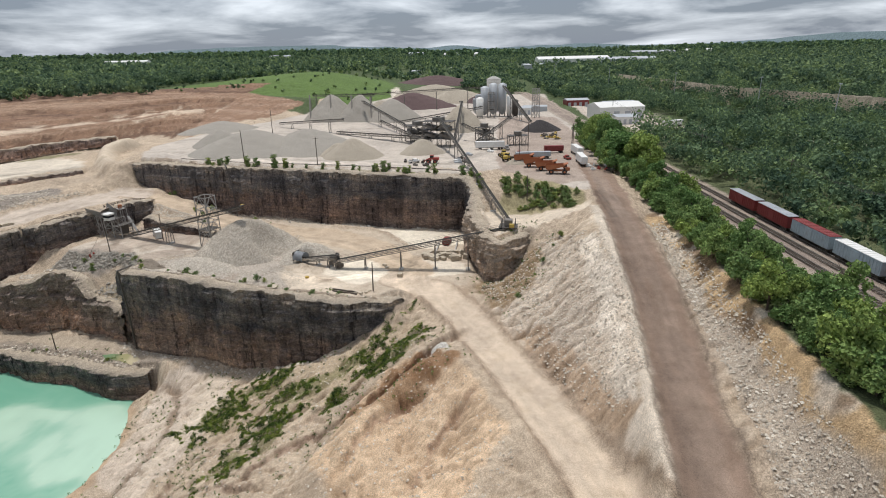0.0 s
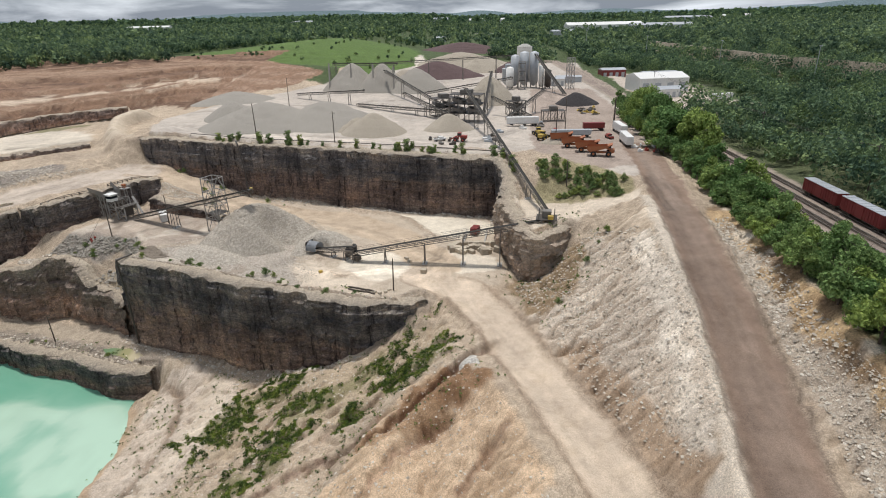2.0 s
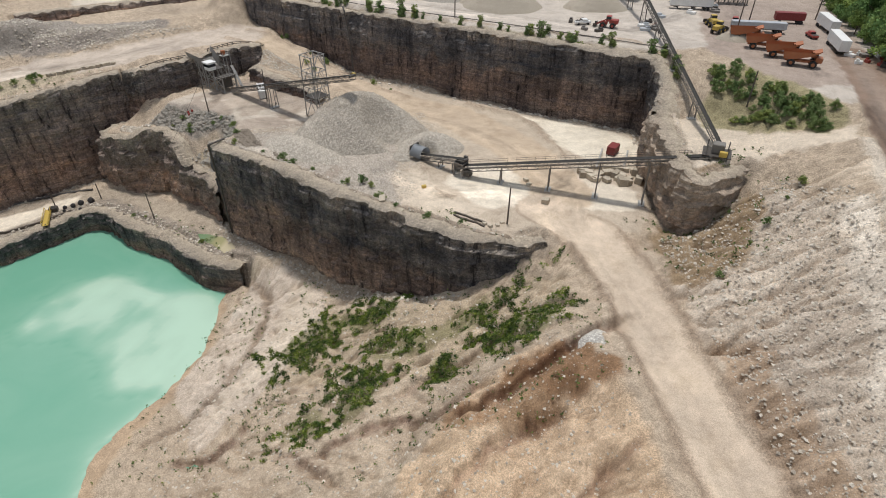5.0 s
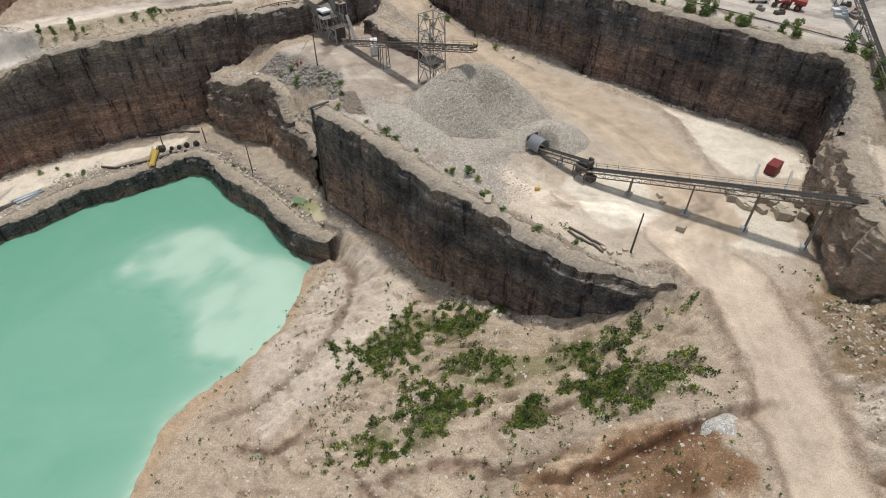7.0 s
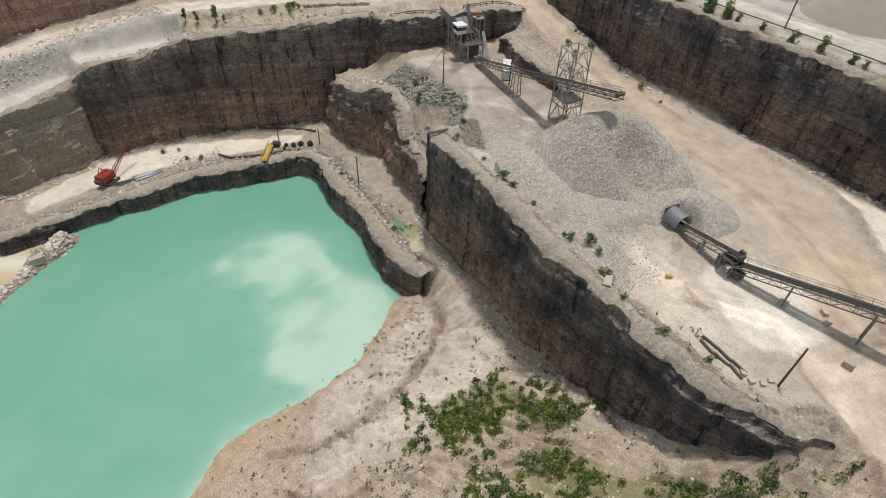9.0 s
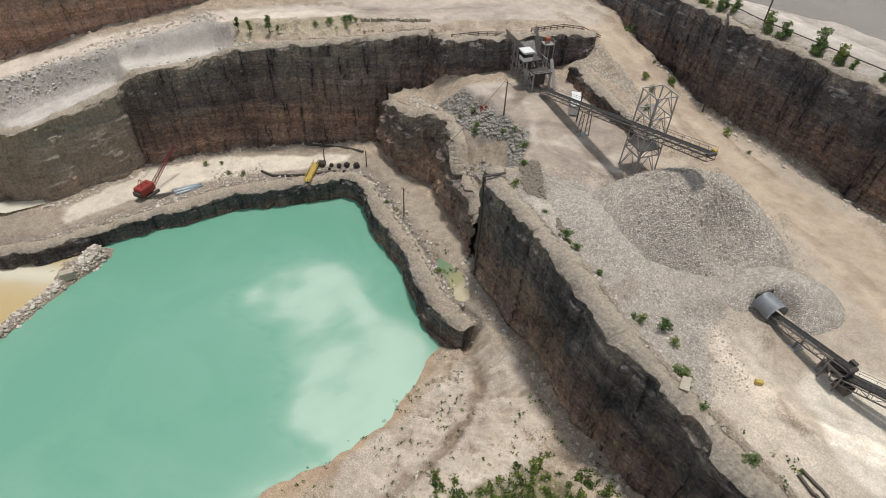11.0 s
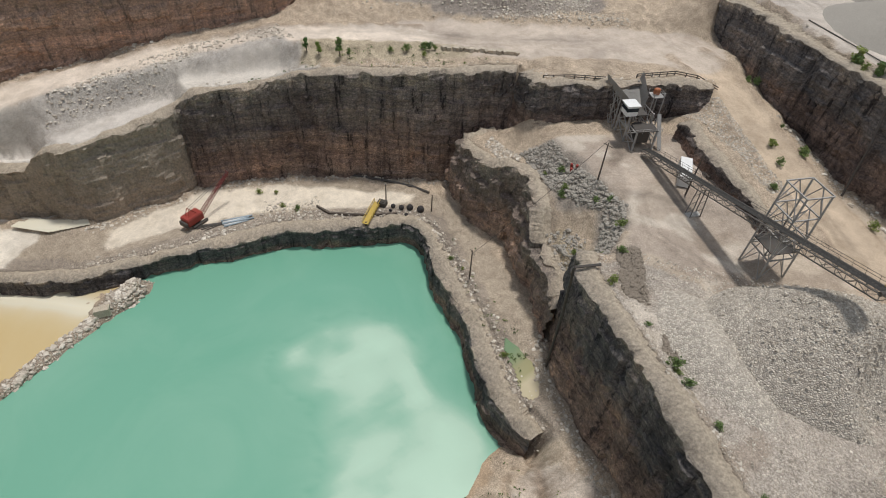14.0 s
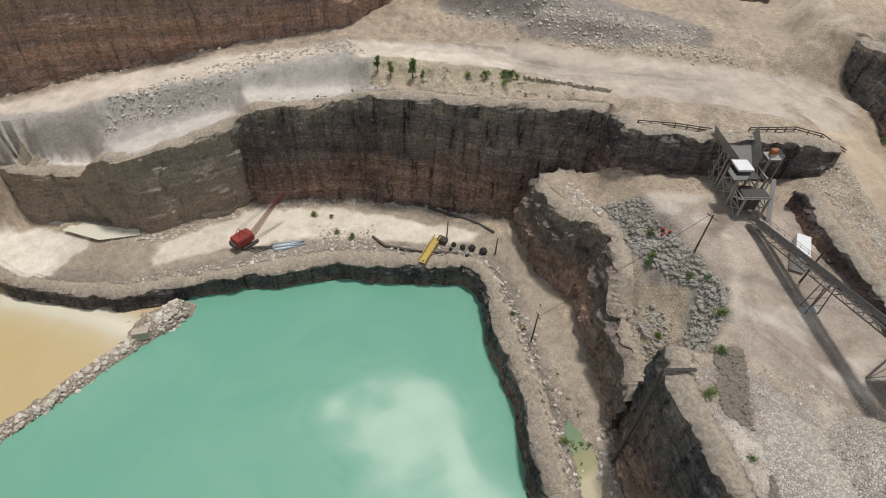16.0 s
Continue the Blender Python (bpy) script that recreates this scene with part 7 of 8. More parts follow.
# ---- railway ----
for k, x in enumerate((87.5, 92.0, 96.5)):
    track = thing("railway_track", x, 30, 57.15, 0, "rusty railway track on grey ballast", "railway track", "railway tracks")
    for s in (-0.75, 0.75):
        part("rail", box(B(), (s, 400, 0.22), (0.12, 820, 0.18)), STEEL, track)
    n = 1100
    px = np.zeros((n, 8, 3)); yy = np.linspace(0, 780, n)
    corner = np.array([(sx, sy, sz) for sz in (0, 0.16) for sx, sy in ((-1.3, -0.13), (1.3, -0.13), (1.3, 0.13), (-1.3, 0.13))])
    px[:] = corner[None]; px[..., 1] += yy[:, None]
    f = np.array([(4, 5, 6, 7), (0, 4, 7, 3), (1, 2, 6, 5), (0, 1, 5, 4), (3, 7, 6, 2)])
    quads = (np.arange(n)[:, None, None] * 8 + f[None]).reshape(-1, 4)
    ob = new("sleepers", add_mesh("sleepers", px.reshape(-1, 3), quads, TIMBER, False))
    ob["kind"] = "stuff"
    ob.parent = track
    tagged(ob, "dark timber sleepers", kind="stuff")


def boxcar(y, mat, label, roof=GALV):
    r = thing("boxcar", 96.5, y, 57.45, 90, label, "boxcar", "freight train")
    body = part("body", box(B(), (0, 0, 2.75), (15.8, 2.95, 3.3), 0, 0.05), mat, r)
    bm = B()
    for i in range(15):
        for s in (-1, 1):
            box(bm, (-7.4 + 14.8 * i / 14, s * 1.5, 2.7), (0.12, 0.1, 3.2))
    part("side_posts", bm, mat, body)["kind"] = "stuff"
    for s in (-1, 1):
        part("sliding_door", box(B(), (0.4, s * 1.54, 2.6), (3.0, 0.08, 2.9)), mat, r)
    top = part("roof", box(B(), (0, 0, 4.48), (16.0, 3.05, 0.18), 0, 0.06), roof, r)
    bm = B()
    for i in range(13):
        box(bm, (-7.4 + 14.8 * i / 12, 0, 4.6), (0.14, 2.9, 0.08))
    part("roof_rib", bm, roof, top)
    part("underframe", box(B(), (0, 0, 0.95), (16.4, 1.2, 0.4)), DARKSTEEL, r)
    for bx in (-5.8, 5.8):
        bg = part("bogie", box(B(), (bx, 0, 0.55), (2.6, 2.0, 0.4), 0, 0.08), DARKSTEEL, r)
        for wx in (-0.85, 0.85):
            for s in (-0.75, 0.75):
                part("wheel", bar(B(), (bx + wx, s - 0.06, 0.45), (bx + wx, s + 0.06, 0.45), 0.45, 14), DARKSTEEL, bg)
    for s in (-1, 1):
        part("coupler", box(B(), (s * 8.5, 0, 0.95), (0.9, 0.3, 0.3)), DARKSTEEL, r)
    return r


y0 = 179.0
for i, (m, lab, rf) in enumerate(((MAROON, "maroon boxcar with a pale grey roof", GALV), (MAROON, "maroon boxcar with a pale grey roof", GALV), (PALEBLUE, "faded pale blue boxcar with rusty roof", MAROON),
                                  (PALEBLUE, "weathered pale blue boxcar with white roof", WHITE), (RED, "bright red boxcar in the train", GALV), (MAROON, "maroon boxcar with a pale grey roof", GALV), (PALEBLUE, "faded pale blue boxcar with rusty roof", MAROON))):
    boxcar(y0 - 17.7 * i, m, lab, rf)
for y in (262, 280):
    boxcar(y, DARKSTEEL, "dark freight car half hidden behind trees", DARKSTEEL)

# ---- stone blocks and boulders of the quarry floor ----
def block(x, y, z, s, turn, label, group, mat=None, name="stone_block", squash=0.8):
    bm = B()
    bmesh.ops.create_cube(bm, size=1.0)
    bmesh.ops.subdivide_edges(bm, edges=bm.edges[:], cuts=2, use_grid_fill=True)
    sv = Vector((random.uniform(0.8, 1.3), random.uniform(0.7, 1.0), squash))
    o = Vector((x, y, z))
    for v in bm.verts:
        v.co = Vector([c * (0.88 if max(abs(q) for q in v.co if q is not c) > 0.45 else 1) for c in v.co])
        v.co *= 1 + 0.16 * noise.noise(v.co * 2 + o)
        v.co = Vector([a * b * s for a, b in zip(v.co, sv)])
    return solid(name, bm, mat or BLOCKSTONE, pose(x, y, z + s * squash * 0.42, random.uniform(-8, 8), random.uniform(-8, 8), turn), label, "stone", group)


BLOCKSTONE = stone("limestone_block", (0.34, 0.29, 0.22), (0.56, 0.49, 0.39), 0.8, 0.08, True)
for i in range(9):
    block(-5 + i * 1.75, 195.5 + random.uniform(-0.5, 0.5), gz(-5 + i * 1.75, 195.5) - 0.1, random.uniform(1.5, 2.0), random.uniform(-12, 12), "squared limestone block in a row across the quarry floor", "stone blocks")
for i in range(30):
    x, y = random.uniform(-8, 7), random.uniform(187.5, 194.5)
    block(x, y, gz(x, y) - 0.15, random.uniform(1.5, 2.7), random.uniform(0, 180), "rough limestone block heaped on the quarry floor", "stone blocks")
for i in range(16):
    f = i / 15
    x, y = -191 + 13.5 * f, 207.5 + 14.5 * f
    block(x + random.uniform(-.4, .4), y + random.uniform(-.4, .4), gz(x, y) - 0.1, random.uniform(1.2, 1.8), random.uniform(0, 180), "boulder in a barrier row along the cliff edge", "edge boulders")
for x, y, s in ((-21.5, 183.5, 1.3), (-20.5, 181.6, 1.2), (-15.5, 174.5, 2.0), (-53.5, 163.5, 2.2), (-51.5, 162.4, 1.7), (-48, 161, 1.4), (-187, 103, 3.0), (-25, 161, 1.1), (-26.5, 160.2, 1.2), (-28, 161, 1.0), (-24.2, 162.6, 0.9)):
    block(x, y, gz(x, y) - 0.15, s, random.uniform(0, 180), "single pale limestone boulder on bare ground", "loose boulders", squash=0.75)
for i in range(6):
    x, y = -29 - 2.7 * (i // 2), 160.5 + 0.9 * (i // 2) + 1.3 * (i % 2)
    solid("timber_baulk", box(B(), (0, 0, 0.25), (3.0, 0.4, 0.4), 0, 0.05), TIMBER, pose(x, y, gz(x, y), 0, 0, -25 + random.uniform(-8, 8)), "grey timber baulk laid along the rim", "timber", "rim timbers")

# transfer station on the rock nose, basin walls and small marks on the floor
r = thing("transfer_station", 20.5, 180.5, gz(20.5, 180.5) - 0.1, -10, "small steel transfer station on the rock nose", "transfer station")
for px in (-2.2, 2.2):
    for py in (-1.8, 1.8):
        part("leg", beam(B(), (px, py, -0.4), (px, py, 3.2), 0.25), STEEL, r)
part("deck", box(B(), (0, 0, 1.0), (6.0, 5.0, 0.2)), DARKSTEEL, r)
part("chute", box(B(), (0, 0, 2.2), (2.6, 2.2, 2.2), 0, 0.15), STEEL, r)
part("drive_guard", box(B(), (1.2, -2.3, 1.8), (1.6, 0.9, 1.2), 0, 0.1), YELLOW, r, "yellow drive guard")
for x, y, L, a in ((-3.5, 201, 12, 84), (3.5, 201.5, 12, 84)):
    solid("basin_wall", box(B(), (0, 0, 0.45), (L, 0.5, 1.1), 0, 0.06), CONCRETE, pose(x, y, gz(x, y) - 0.1, 0, 0, a), "low concrete wall of a settling basin", "wall", "basin walls")
for x, y in ((-119.5, 231.5), (-123.5, 234), (-116, 229)):
    solid("concrete_block", box(B(), (0, 0, 0.45), (0.9, 0.9, 0.9), 0, 0.1), TIMBER, pose(x, y, gz(x, y) - 0.05, 0, 0, x), "dark concrete marker block in the crusher yard", "block", "marker blocks")
for x, y in ((-138.5, 207.5), (-137.6, 206.6), (-136.8, 207.4)):
    bm = bar(bar(B(), (0, 0, 0), (0, 0, 0.9), 0.35, 10), (0, 0, 0.9), (0, 0, 1.0), 0.3, 10)
    solid("drum", bm, RED, pose(x, y, gz(x, y) - 0.02), "red steel drum on the crusher yard", "drum", "red drums")
solid("tool_box", box(B(), (0, 0, 0.4), (1.2, 0.7, 0.7), 0, 0.08), YELLOW, pose(-46, 173.5, gz(-46, 173.5), 0, 0, 30), "small yellow box on the gravel berm", "box")

# small heap of white stone at the edge of the ramp
stockpile(-1.5, 133.5, 4.2, 3.0, 1.6, 60, WHITE_STONE, "small heap of white crushed stone beside the ramp", 0.2, 71, "stockpiles", gz(-1.5, 133.5) - 0.4)

# ---- loose rock ----
def rock_field(name, places, sizes, label, mat=None, flat=0.7, small=False):
    """Many small angular stones in one mesh."""
    places, sizes = np.asarray(places), np.asarray(sizes)
    n = len(places)
    t = (1 + 5**0.5) / 2
    ico = np.array([(-1, t, 0), (1, t, 0), (-1, -t, 0), (1, -t, 0), (0, -1, t), (0, 1, t), (0, -1, -t), (0, 1, -t), (t, 0, -1), (t, 0, 1), (-t, 0, -1), (-t, 0, 1)]) / 1.9
    tri = np.array([(0, 11, 5), (0, 5, 1), (0, 1, 7), (0, 7, 10), (0, 10, 11), (1, 5, 9), (5, 11, 4), (11, 10, 2), (10, 7, 6), (7, 1, 8), (3, 9, 4), (3, 4, 2), (3, 2, 6), (3, 6, 8), (3, 8, 9), (4, 9, 5), (2, 4, 11), (6, 2, 10), (8, 6, 7), (9, 8, 1)])
    rng = np.random.RandomState(len(name) + n)
    octa = np.array([(1, 0, 0), (-1, 0, 0), (0, 1, 0), (0, -1, 0), (0, 0, 1), (0, 0, -1)]) * 1.05
    if small:
        ico, tri = octa, np.array([(0, 2, 4), (2, 1, 4), (1, 3, 4), (3, 0, 4), (2, 0, 5), (1, 2, 5), (3, 1, 5), (0, 3, 5)])
    k = len(ico)
    v = ico[None] * (1 + 0.5 * (rng.rand(n, k, 1) - 0.5)) * (0.6 + 0.8 * rng.rand(n, 1, 3))
    a = rng.rand(n) * 6.283
    c, s = np.cos(a)[:, None], np.sin(a)[:, None]
    v = np.stack([v[..., 0] * c - v[..., 1] * s, v[..., 0] * s + v[..., 1] * c, v[..., 2] * flat], -1)
    v = v * (sizes[:, None, None] * 0.5) + places[:, None, :]
    me = add_mesh(name, v.reshape(-1, 3), (np.arange(n)[:, None, None] * k + tri[None]).reshape(-1, 3), mat or ROCK, False)
    return tagged(new(name, me), label, "stones", kind="stuff")


RNG = np.random.RandomState(5)
def scatter(poly, count):
    p = np.array(poly)
    out = np.zeros((0, 2))
    while len(out) < count:
        q = RNG.rand(count * 2, 2) * (p.max(0) - p.min(0)) + p.min(0)
        out = np.concatenate([out, q[inside(poly, q[:, 0], q[:, 1])]])
    return out[:count]
def along_line(pts, count, spread):
    p = np.array([q[:2] for q in pts], float)
    seg = np.hypot(*(p[1:] - p[:-1]).T)
    s_at = np.concatenate([[0], np.cumsum(seg)])
    s = RNG.rand(count) * s_at[-1]
    return np.stack([np.interp(s, s_at, p[:, i]) for i in (0, 1)], 1) + RNG.randn(count, 2) * spread


FIELDS = [("berm_rubble", scatter([(10, 165), (18, 135), (25, 112), (33, 92), (39, 100), (44, 130), (45, 160), (34, 176)], 14000), 0.1, 0.75, "pale limestone rubble on the bank above the ramp"),
          ("bank_rubble", scatter([(47, 60), (53, 95), (57, 128), (61, 168), (66, 168), (64, 128), (60, 95), (56, 60)], 10000), 0.1, 0.8, "broken tan rock on the bank beside the haul road"),
          ("slope_stones", scatter([(-72, 160), (-30, 150), (-8, 150), (-2, 135), (10, 100), (16, 70), (-60, 70), (-92, 110), (-80, 150)], 14000), 0.1, 0.7, "scattered pale stones on the earthy slope"),
          ("pile_skirt_stones", scatter([(-112, 186), (-100, 178), (-79, 173), (-61, 166), (-50, 164), (-46, 172), (-54, 182), (-45, 190), (-46, 200), (-60, 222), (-84, 216), (-100, 200), (-110, 194)], 16000), 0.16, 0.55, "coarse grey crushed rock around the surge pile"),
          ("dam_rubble", np.concatenate([along_line([(-192, 112), (-187, 102), (-183, 93), (-177, 82), (-173, 72), (-165, 50)], 1700, 1.3), along_line([(-193, 113), (-189, 107), (-186, 110)], 500, 1.8)]), 0.3, 1.5, "dumped rock forming the dam between two ponds"),
          ("bench_rubble", np.concatenate([along_line(offset(RIM_BENCH[2:], -2.5), 2600, 1.2), along_line([(-198, 150), (-193, 158), (-190, 163)], 350, 2)]), 0.2, 1.1, "broken dark rock along the edge of the lower bench"),
          ("talus", np.concatenate([along_line(offset(RIM_WEST[3:13], 4.5), 1500, 1.2), along_line(offset(RIM_NORTH[2:9], 4.5), 1500, 1.0), along_line(offset(RIM_PROMONTORY[:8], 4.5), 1200, 1.0), along_line(offset(RIM_HIGH[:5], 4), 700, 1.2)]), 0.2, 1.1, "fallen rock along the foot of the quarry faces"),
          ("rim_rubble", np.concatenate([along_line(offset(r, -2.0), 900, 1.2) for r in (RIM_PROMONTORY, RIM_NORTH, RIM_WEST[7:], RIM_DUMP)]), 0.15, 0.8, "loose rock along the rims"),
          ("ramp_bank_rubble", scatter([(-136, 244), (-118, 238), (-104, 232), (-100, 236), (-116, 244), (-132, 252)], 4200), 0.12, 0.7, "small broken rock on the bank below the cross road"),
          ("spoil_rubble", np.concatenate([scatter([(-234, 108), (-231, 141), (-231, 160), (-222, 176), (-232, 176), (-240, 150), (-240, 112)], 2400), along_line([(-213, 226), (-200, 243), (-186, 258)], 3600, 3), along_line([(-200, 232), (-185, 249), (-172, 262)], 1200, 1.6), along_line([(-232, 212), (-218, 240)], 3000, 6),
                                           scatter([(-156, 206), (-152, 204), (-150, 200), (-165, 203), (-168, 208)], 900)]), 0.12, 0.95, "blasted grey rock in heaps beside the upper road")]
for name, pts, lo, hi, lab in FIELDS:
    sz = lo + (hi - lo) * RNG.rand(len(pts)) ** 5
    zz = height(pts[:, 0], pts[:, 1])
    if name == "pile_skirt_stones":
        a24 = radians(19)
        q = np.hypot(((pts[:, 0] + 74) * math.cos(a24) + (pts[:, 1] - 200.5) * math.sin(a24)) / 21, (-(pts[:, 0] + 74) * math.sin(a24) + (pts[:, 1] - 200.5) * math.cos(a24)) / 16)
        pts, sz, zz = pts[q > 0.95], sz[q > 0.95], zz[q > 0.95]
    rock_field(name, np.stack([pts[:, 0], pts[:, 1], zz + sz * 0.12], 1), sz, lab, small=hi < 0.9)

pile_pts = np.array([v.co for v in SURGE.data.vertices])
pick = RNG.randint(0, len(pile_pts), 14000)
pile_pts = pile_pts[pick] * (1, 1, 1) + np.stack([RNG.randn(14000) * 0.25, RNG.randn(14000) * 0.25, np.zeros(14000)], 1)
pile_pts = np.array([SURGE.matrix_basis @ Vector(p) for p in pile_pts])
rock_field("pile_stones", pile_pts, 0.1 + 0.38 * RNG.rand(14000) ** 3, "coarse grey stones lying over the surge pile", small=True)

# rubble in the hollow between the yard and the lower bench
bowl = np.concatenate([scatter([(-154, 205), (-148, 210), (-140, 208), (-130, 207), (-120, 205.5), (-115.5, 199.5), (-112, 191), (-114, 188), (-120, 199), (-124, 203.5), (-130, 201.5), (-140, 201.5)], 5200), scatter([(-133, 192), (-128, 198), (-123, 198.5), (-119, 194), (-115, 187), (-121, 188)], 900)])
bowl_size = 0.18 + 1.0 * RNG.rand(len(bowl)) ** 5
rock_field("hollow_rubble", np.stack([bowl[:, 0], bowl[:, 1], height(bowl[:, 0], bowl[:, 1]) + bowl_size * 0.15], 1), bowl_size, "broken grey limestone rubble in the hollow under the yard", RUBBLE)
skirt = np.concatenate([scatter([(-108, 188), (-112, 192), (-109, 196), (-103, 190), (-98, 185), (-102, 183)], 1600), scatter([(-94, 184), (-88, 183), (-84, 180), (-90, 178.5)], 700)])
skirt_size = 0.2 + 0.9 * RNG.rand(len(skirt)) ** 4
rock_field("dark_rubble", np.stack([skirt[:, 0], skirt[:, 1], height(skirt[:, 0], skirt[:, 1]) + skirt_size * 0.15], 1), skirt_size, "dark broken rock spilled behind the rim", CRAG, 0.5)


# ---- trees and scrub ----
def leaf_cards(centres, radii, per, size, rng, squash=0.85, jitter=0.55):
    """Small leaf clumps: bent cards set over the outside of many balls."""
    n = len(centres) * per
    c = np.repeat(centres, per, 0); r = np.repeat(radii, per)
    d = rng.randn(n, 3); d[:, 2] = d[:, 2] * 0.8 + 0.25
    d /= np.linalg.norm(d, axis=1, keepdims=True)
    p = c + d * (r * (0.55 + 0.55 * rng.rand(n)))[:, None] * (1, 1, squash)
    nrm = d + rng.randn(n, 3) * jitter
    nrm /= np.linalg.norm(nrm, axis=1, keepdims=True)
    u = np.cross(nrm, rng.randn(n, 3)); u /= np.linalg.norm(u, axis=1, keepdims=True)
    w = np.cross(nrm, u)
    s = (size * (0.55 + 0.9 * rng.rand(n)))[:, None]
    k = 0.35 * s * nrm
    v = np.stack([p - u * s - w * s * 0.5, p + u * 0.2 * s - w * s * 0.8 + k, p + u * s + w * 0.3 * s, p - u * 0.3 * s + w * s + k], 1)
    return v.reshape(-1, 3), np.arange(n * 4).reshape(-1, 4)


def tree(name, h, spread, label, seed, cards, size, bushy=False, group="trees", category="tree", leaf=None):
    rng = np.random.RandomState(seed)
    r = thing(name, 0, 0, 0, 0, label, category, group)
    bm = B()
    bar(bm, (0, 0, -0.6), (0, 0, h * 0.5), 0.03 * h, 7, 0.018 * h)
    bar(bm, (0, 0, h * 0.48), (0.1 * spread, 0, h * 0.85), 0.018 * h, 6, 0.006 * h)
    tips = []
    for i in range(7):
        a, z0 = 2.4 * i, h * (0.2 + 0.08 * i)
        tip = (math.cos(a) * spread * 0.7, math.sin(a) * spread * 0.7, z0 + h * 0.22)
        bar(bm, (0, 0, z0), tip, 0.011 * h, 5, 0.004 * h)
        tips.append(tip)
    part("trunk", bm, BARK, r)
    k = 16
    cs = []
    for i in range(k):
        a, f = rng.rand() * 6.28, rng.rand() ** 0.5
        zz = rng.uniform(0.12 if bushy else 0.3, 0.92)
        rad = spread * (0.95 - 0.55 * abs(zz - 0.45) / 0.5) * f
        cs.append((math.cos(a) * rad, math.sin(a) * rad, zz * h))
    cs = np.array(cs); rr = rng.uniform(0.26, 0.48, k) * spread
    v, q = leaf_cards(cs, rr, cards // k, size, rng)
    ob = new("crown", add_mesh("crown", v, q, leaf or LEAF, False))
    ob.parent = r
    return r


def stand(x, y, s=1.0, sink=0.2):
    return Matrix.LocRotScale((x, y, gz(x, y) - sink), Euler((0, 0, random.uniform(0, 6.28))), (s, s, s * random.uniform(0.85, 1.2)))


def plant_out(template, spots, lo, hi):
    first = True
    for x, y in spots:
        s = random.uniform(lo, hi)
        if first:
            template.matrix_basis = stand(x, y, s)
            first = False
        else:
            c = copy_thing(template, Matrix())
            c.matrix_basis = stand(x, y, s)


SORTS = [tree("tree", 9.5, 4.2, "broad leafy green tree beside the railway", 1, 1800, 0.3), tree("tree", 8.0, 3.8, "rounded bright green tree on the bank", 2, 1700, 0.28, True),
         tree("tree", 7.0, 4.0, "dense green scrub tree above the rocky bank", 3, 1700, 0.28, True), tree("tree", 10.5, 4.6, "tall dark green tree with an uneven crown", 4, 1900, 0.31)]
belt_spots = []
for x, y in scatter([(61, 40), (63, 96), (65.5, 129), (68, 166), (70, 190), (70, 214), (72, 230), (80, 230), (80, 190), (77, 140), (76, 40)], 2200):
    if all((x - a) ** 2 + (y - b) ** 2 > 3.4**2 for a, b in belt_spots):
        belt_spots.append((x, y))
for x, y in scatter([(66, 225), (70, 300), (78, 330), (82, 330), (82, 228)], 300):
    if all((x - a) ** 2 + (y - b) ** 2 > 5.0**2 for a, b in belt_spots):
        belt_spots.append((x, y))
random.shuffle(belt_spots)
belt_spots = belt_spots[:290]
for k, t in enumerate(SORTS):
    plant_out(t, belt_spots[k::4], 0.55, 1.05)
big = tree("tree", 13, 7.5, "large round dark green tree beside the plant yard", 9, 4600, 0.38, True, "large trees")
plant_out(big, [(75, 262), (74, 249), (77, 275), (80, 256), (73, 238), (79, 242), (81, 268), (77, 288), (80, 301), (79, 228)], 0.75, 1.2)

bush = tree("bush", 3.4, 1.4, "small green bush on the rim of the rock face", 11, 420, 0.17, True, "rim bushes", "bush", SCRUB)
spots = [(x, y) for x, y in along_line(offset(RIM_NORTH[2:9], -2.5), 52, 0.9)] + [(-17, 236), (-16, 235), (-15, 236.5)]
plant_out(bush, spots, 0.6, 1.45)
shrub = tree("shrub", 5.5, 3.2, "dense green shrub on the bank by the trucks", 12, 1100, 0.24, True, "bank shrubs", "shrub", SCRUB)
plant_out(shrub, [(-17, 235.5)] + [tuple(p) for p in scatter([(20, 214), (24, 220), (29, 222), (36, 208), (47, 197), (44, 190), (34, 196), (26, 200)], 70)], 0.22, 0.55)
weed = tree("bush", 2.4, 1.5, "low dusty green bush on bare ground", 13, 340, 0.16, True, "scattered bushes", "bush", SCRUB)
plant_out(weed, [(-59, 170.5), (-62, 172), (-36, 157), (-33, 156), (-41, 159.5), (-86, 177), (-140, 206), (-143, 204), (-108, 243), (-113, 247), (-104, 234), (-206, 152), (-203, 156), (-210, 166), (-207, 169), (-196, 155), (-192, 158), (-145, 182),
                 (-150, 182), (-118, 173), (-105, 183), (-104, 181), (-122, 194), (-114, 192), (-80, 214), (33, 168), (29, 162), (26, 158), (36, 172), (20, 150), (24, 170)] + [tuple(p) for p in scatter([(-213, 178), (-200, 190), (-186, 208), (-190, 210), (-212, 186)], 9)] + [tuple(p) for p in along_line(offset(RIM_PROMONTORY[:8], -4.5), 11, 1.3)] + [tuple(p) for p in along_line(offset(HOLLOW_EDGE, -3.5), 6, 1.2)] + [tuple(p) for p in along_line(offset(CROSS, -7.5), 10, 0.8)], 0.4, 0.95)
fir = tree("conifer", 5.0, 1.0, "narrow dark young conifer on the cliff edge", 14, 420, 0.22, True, "young conifers", "tree")
plant_out(fir, [(-211.5, 178.5), (-207.5, 183), (-214, 176)], 0.75, 1.05)


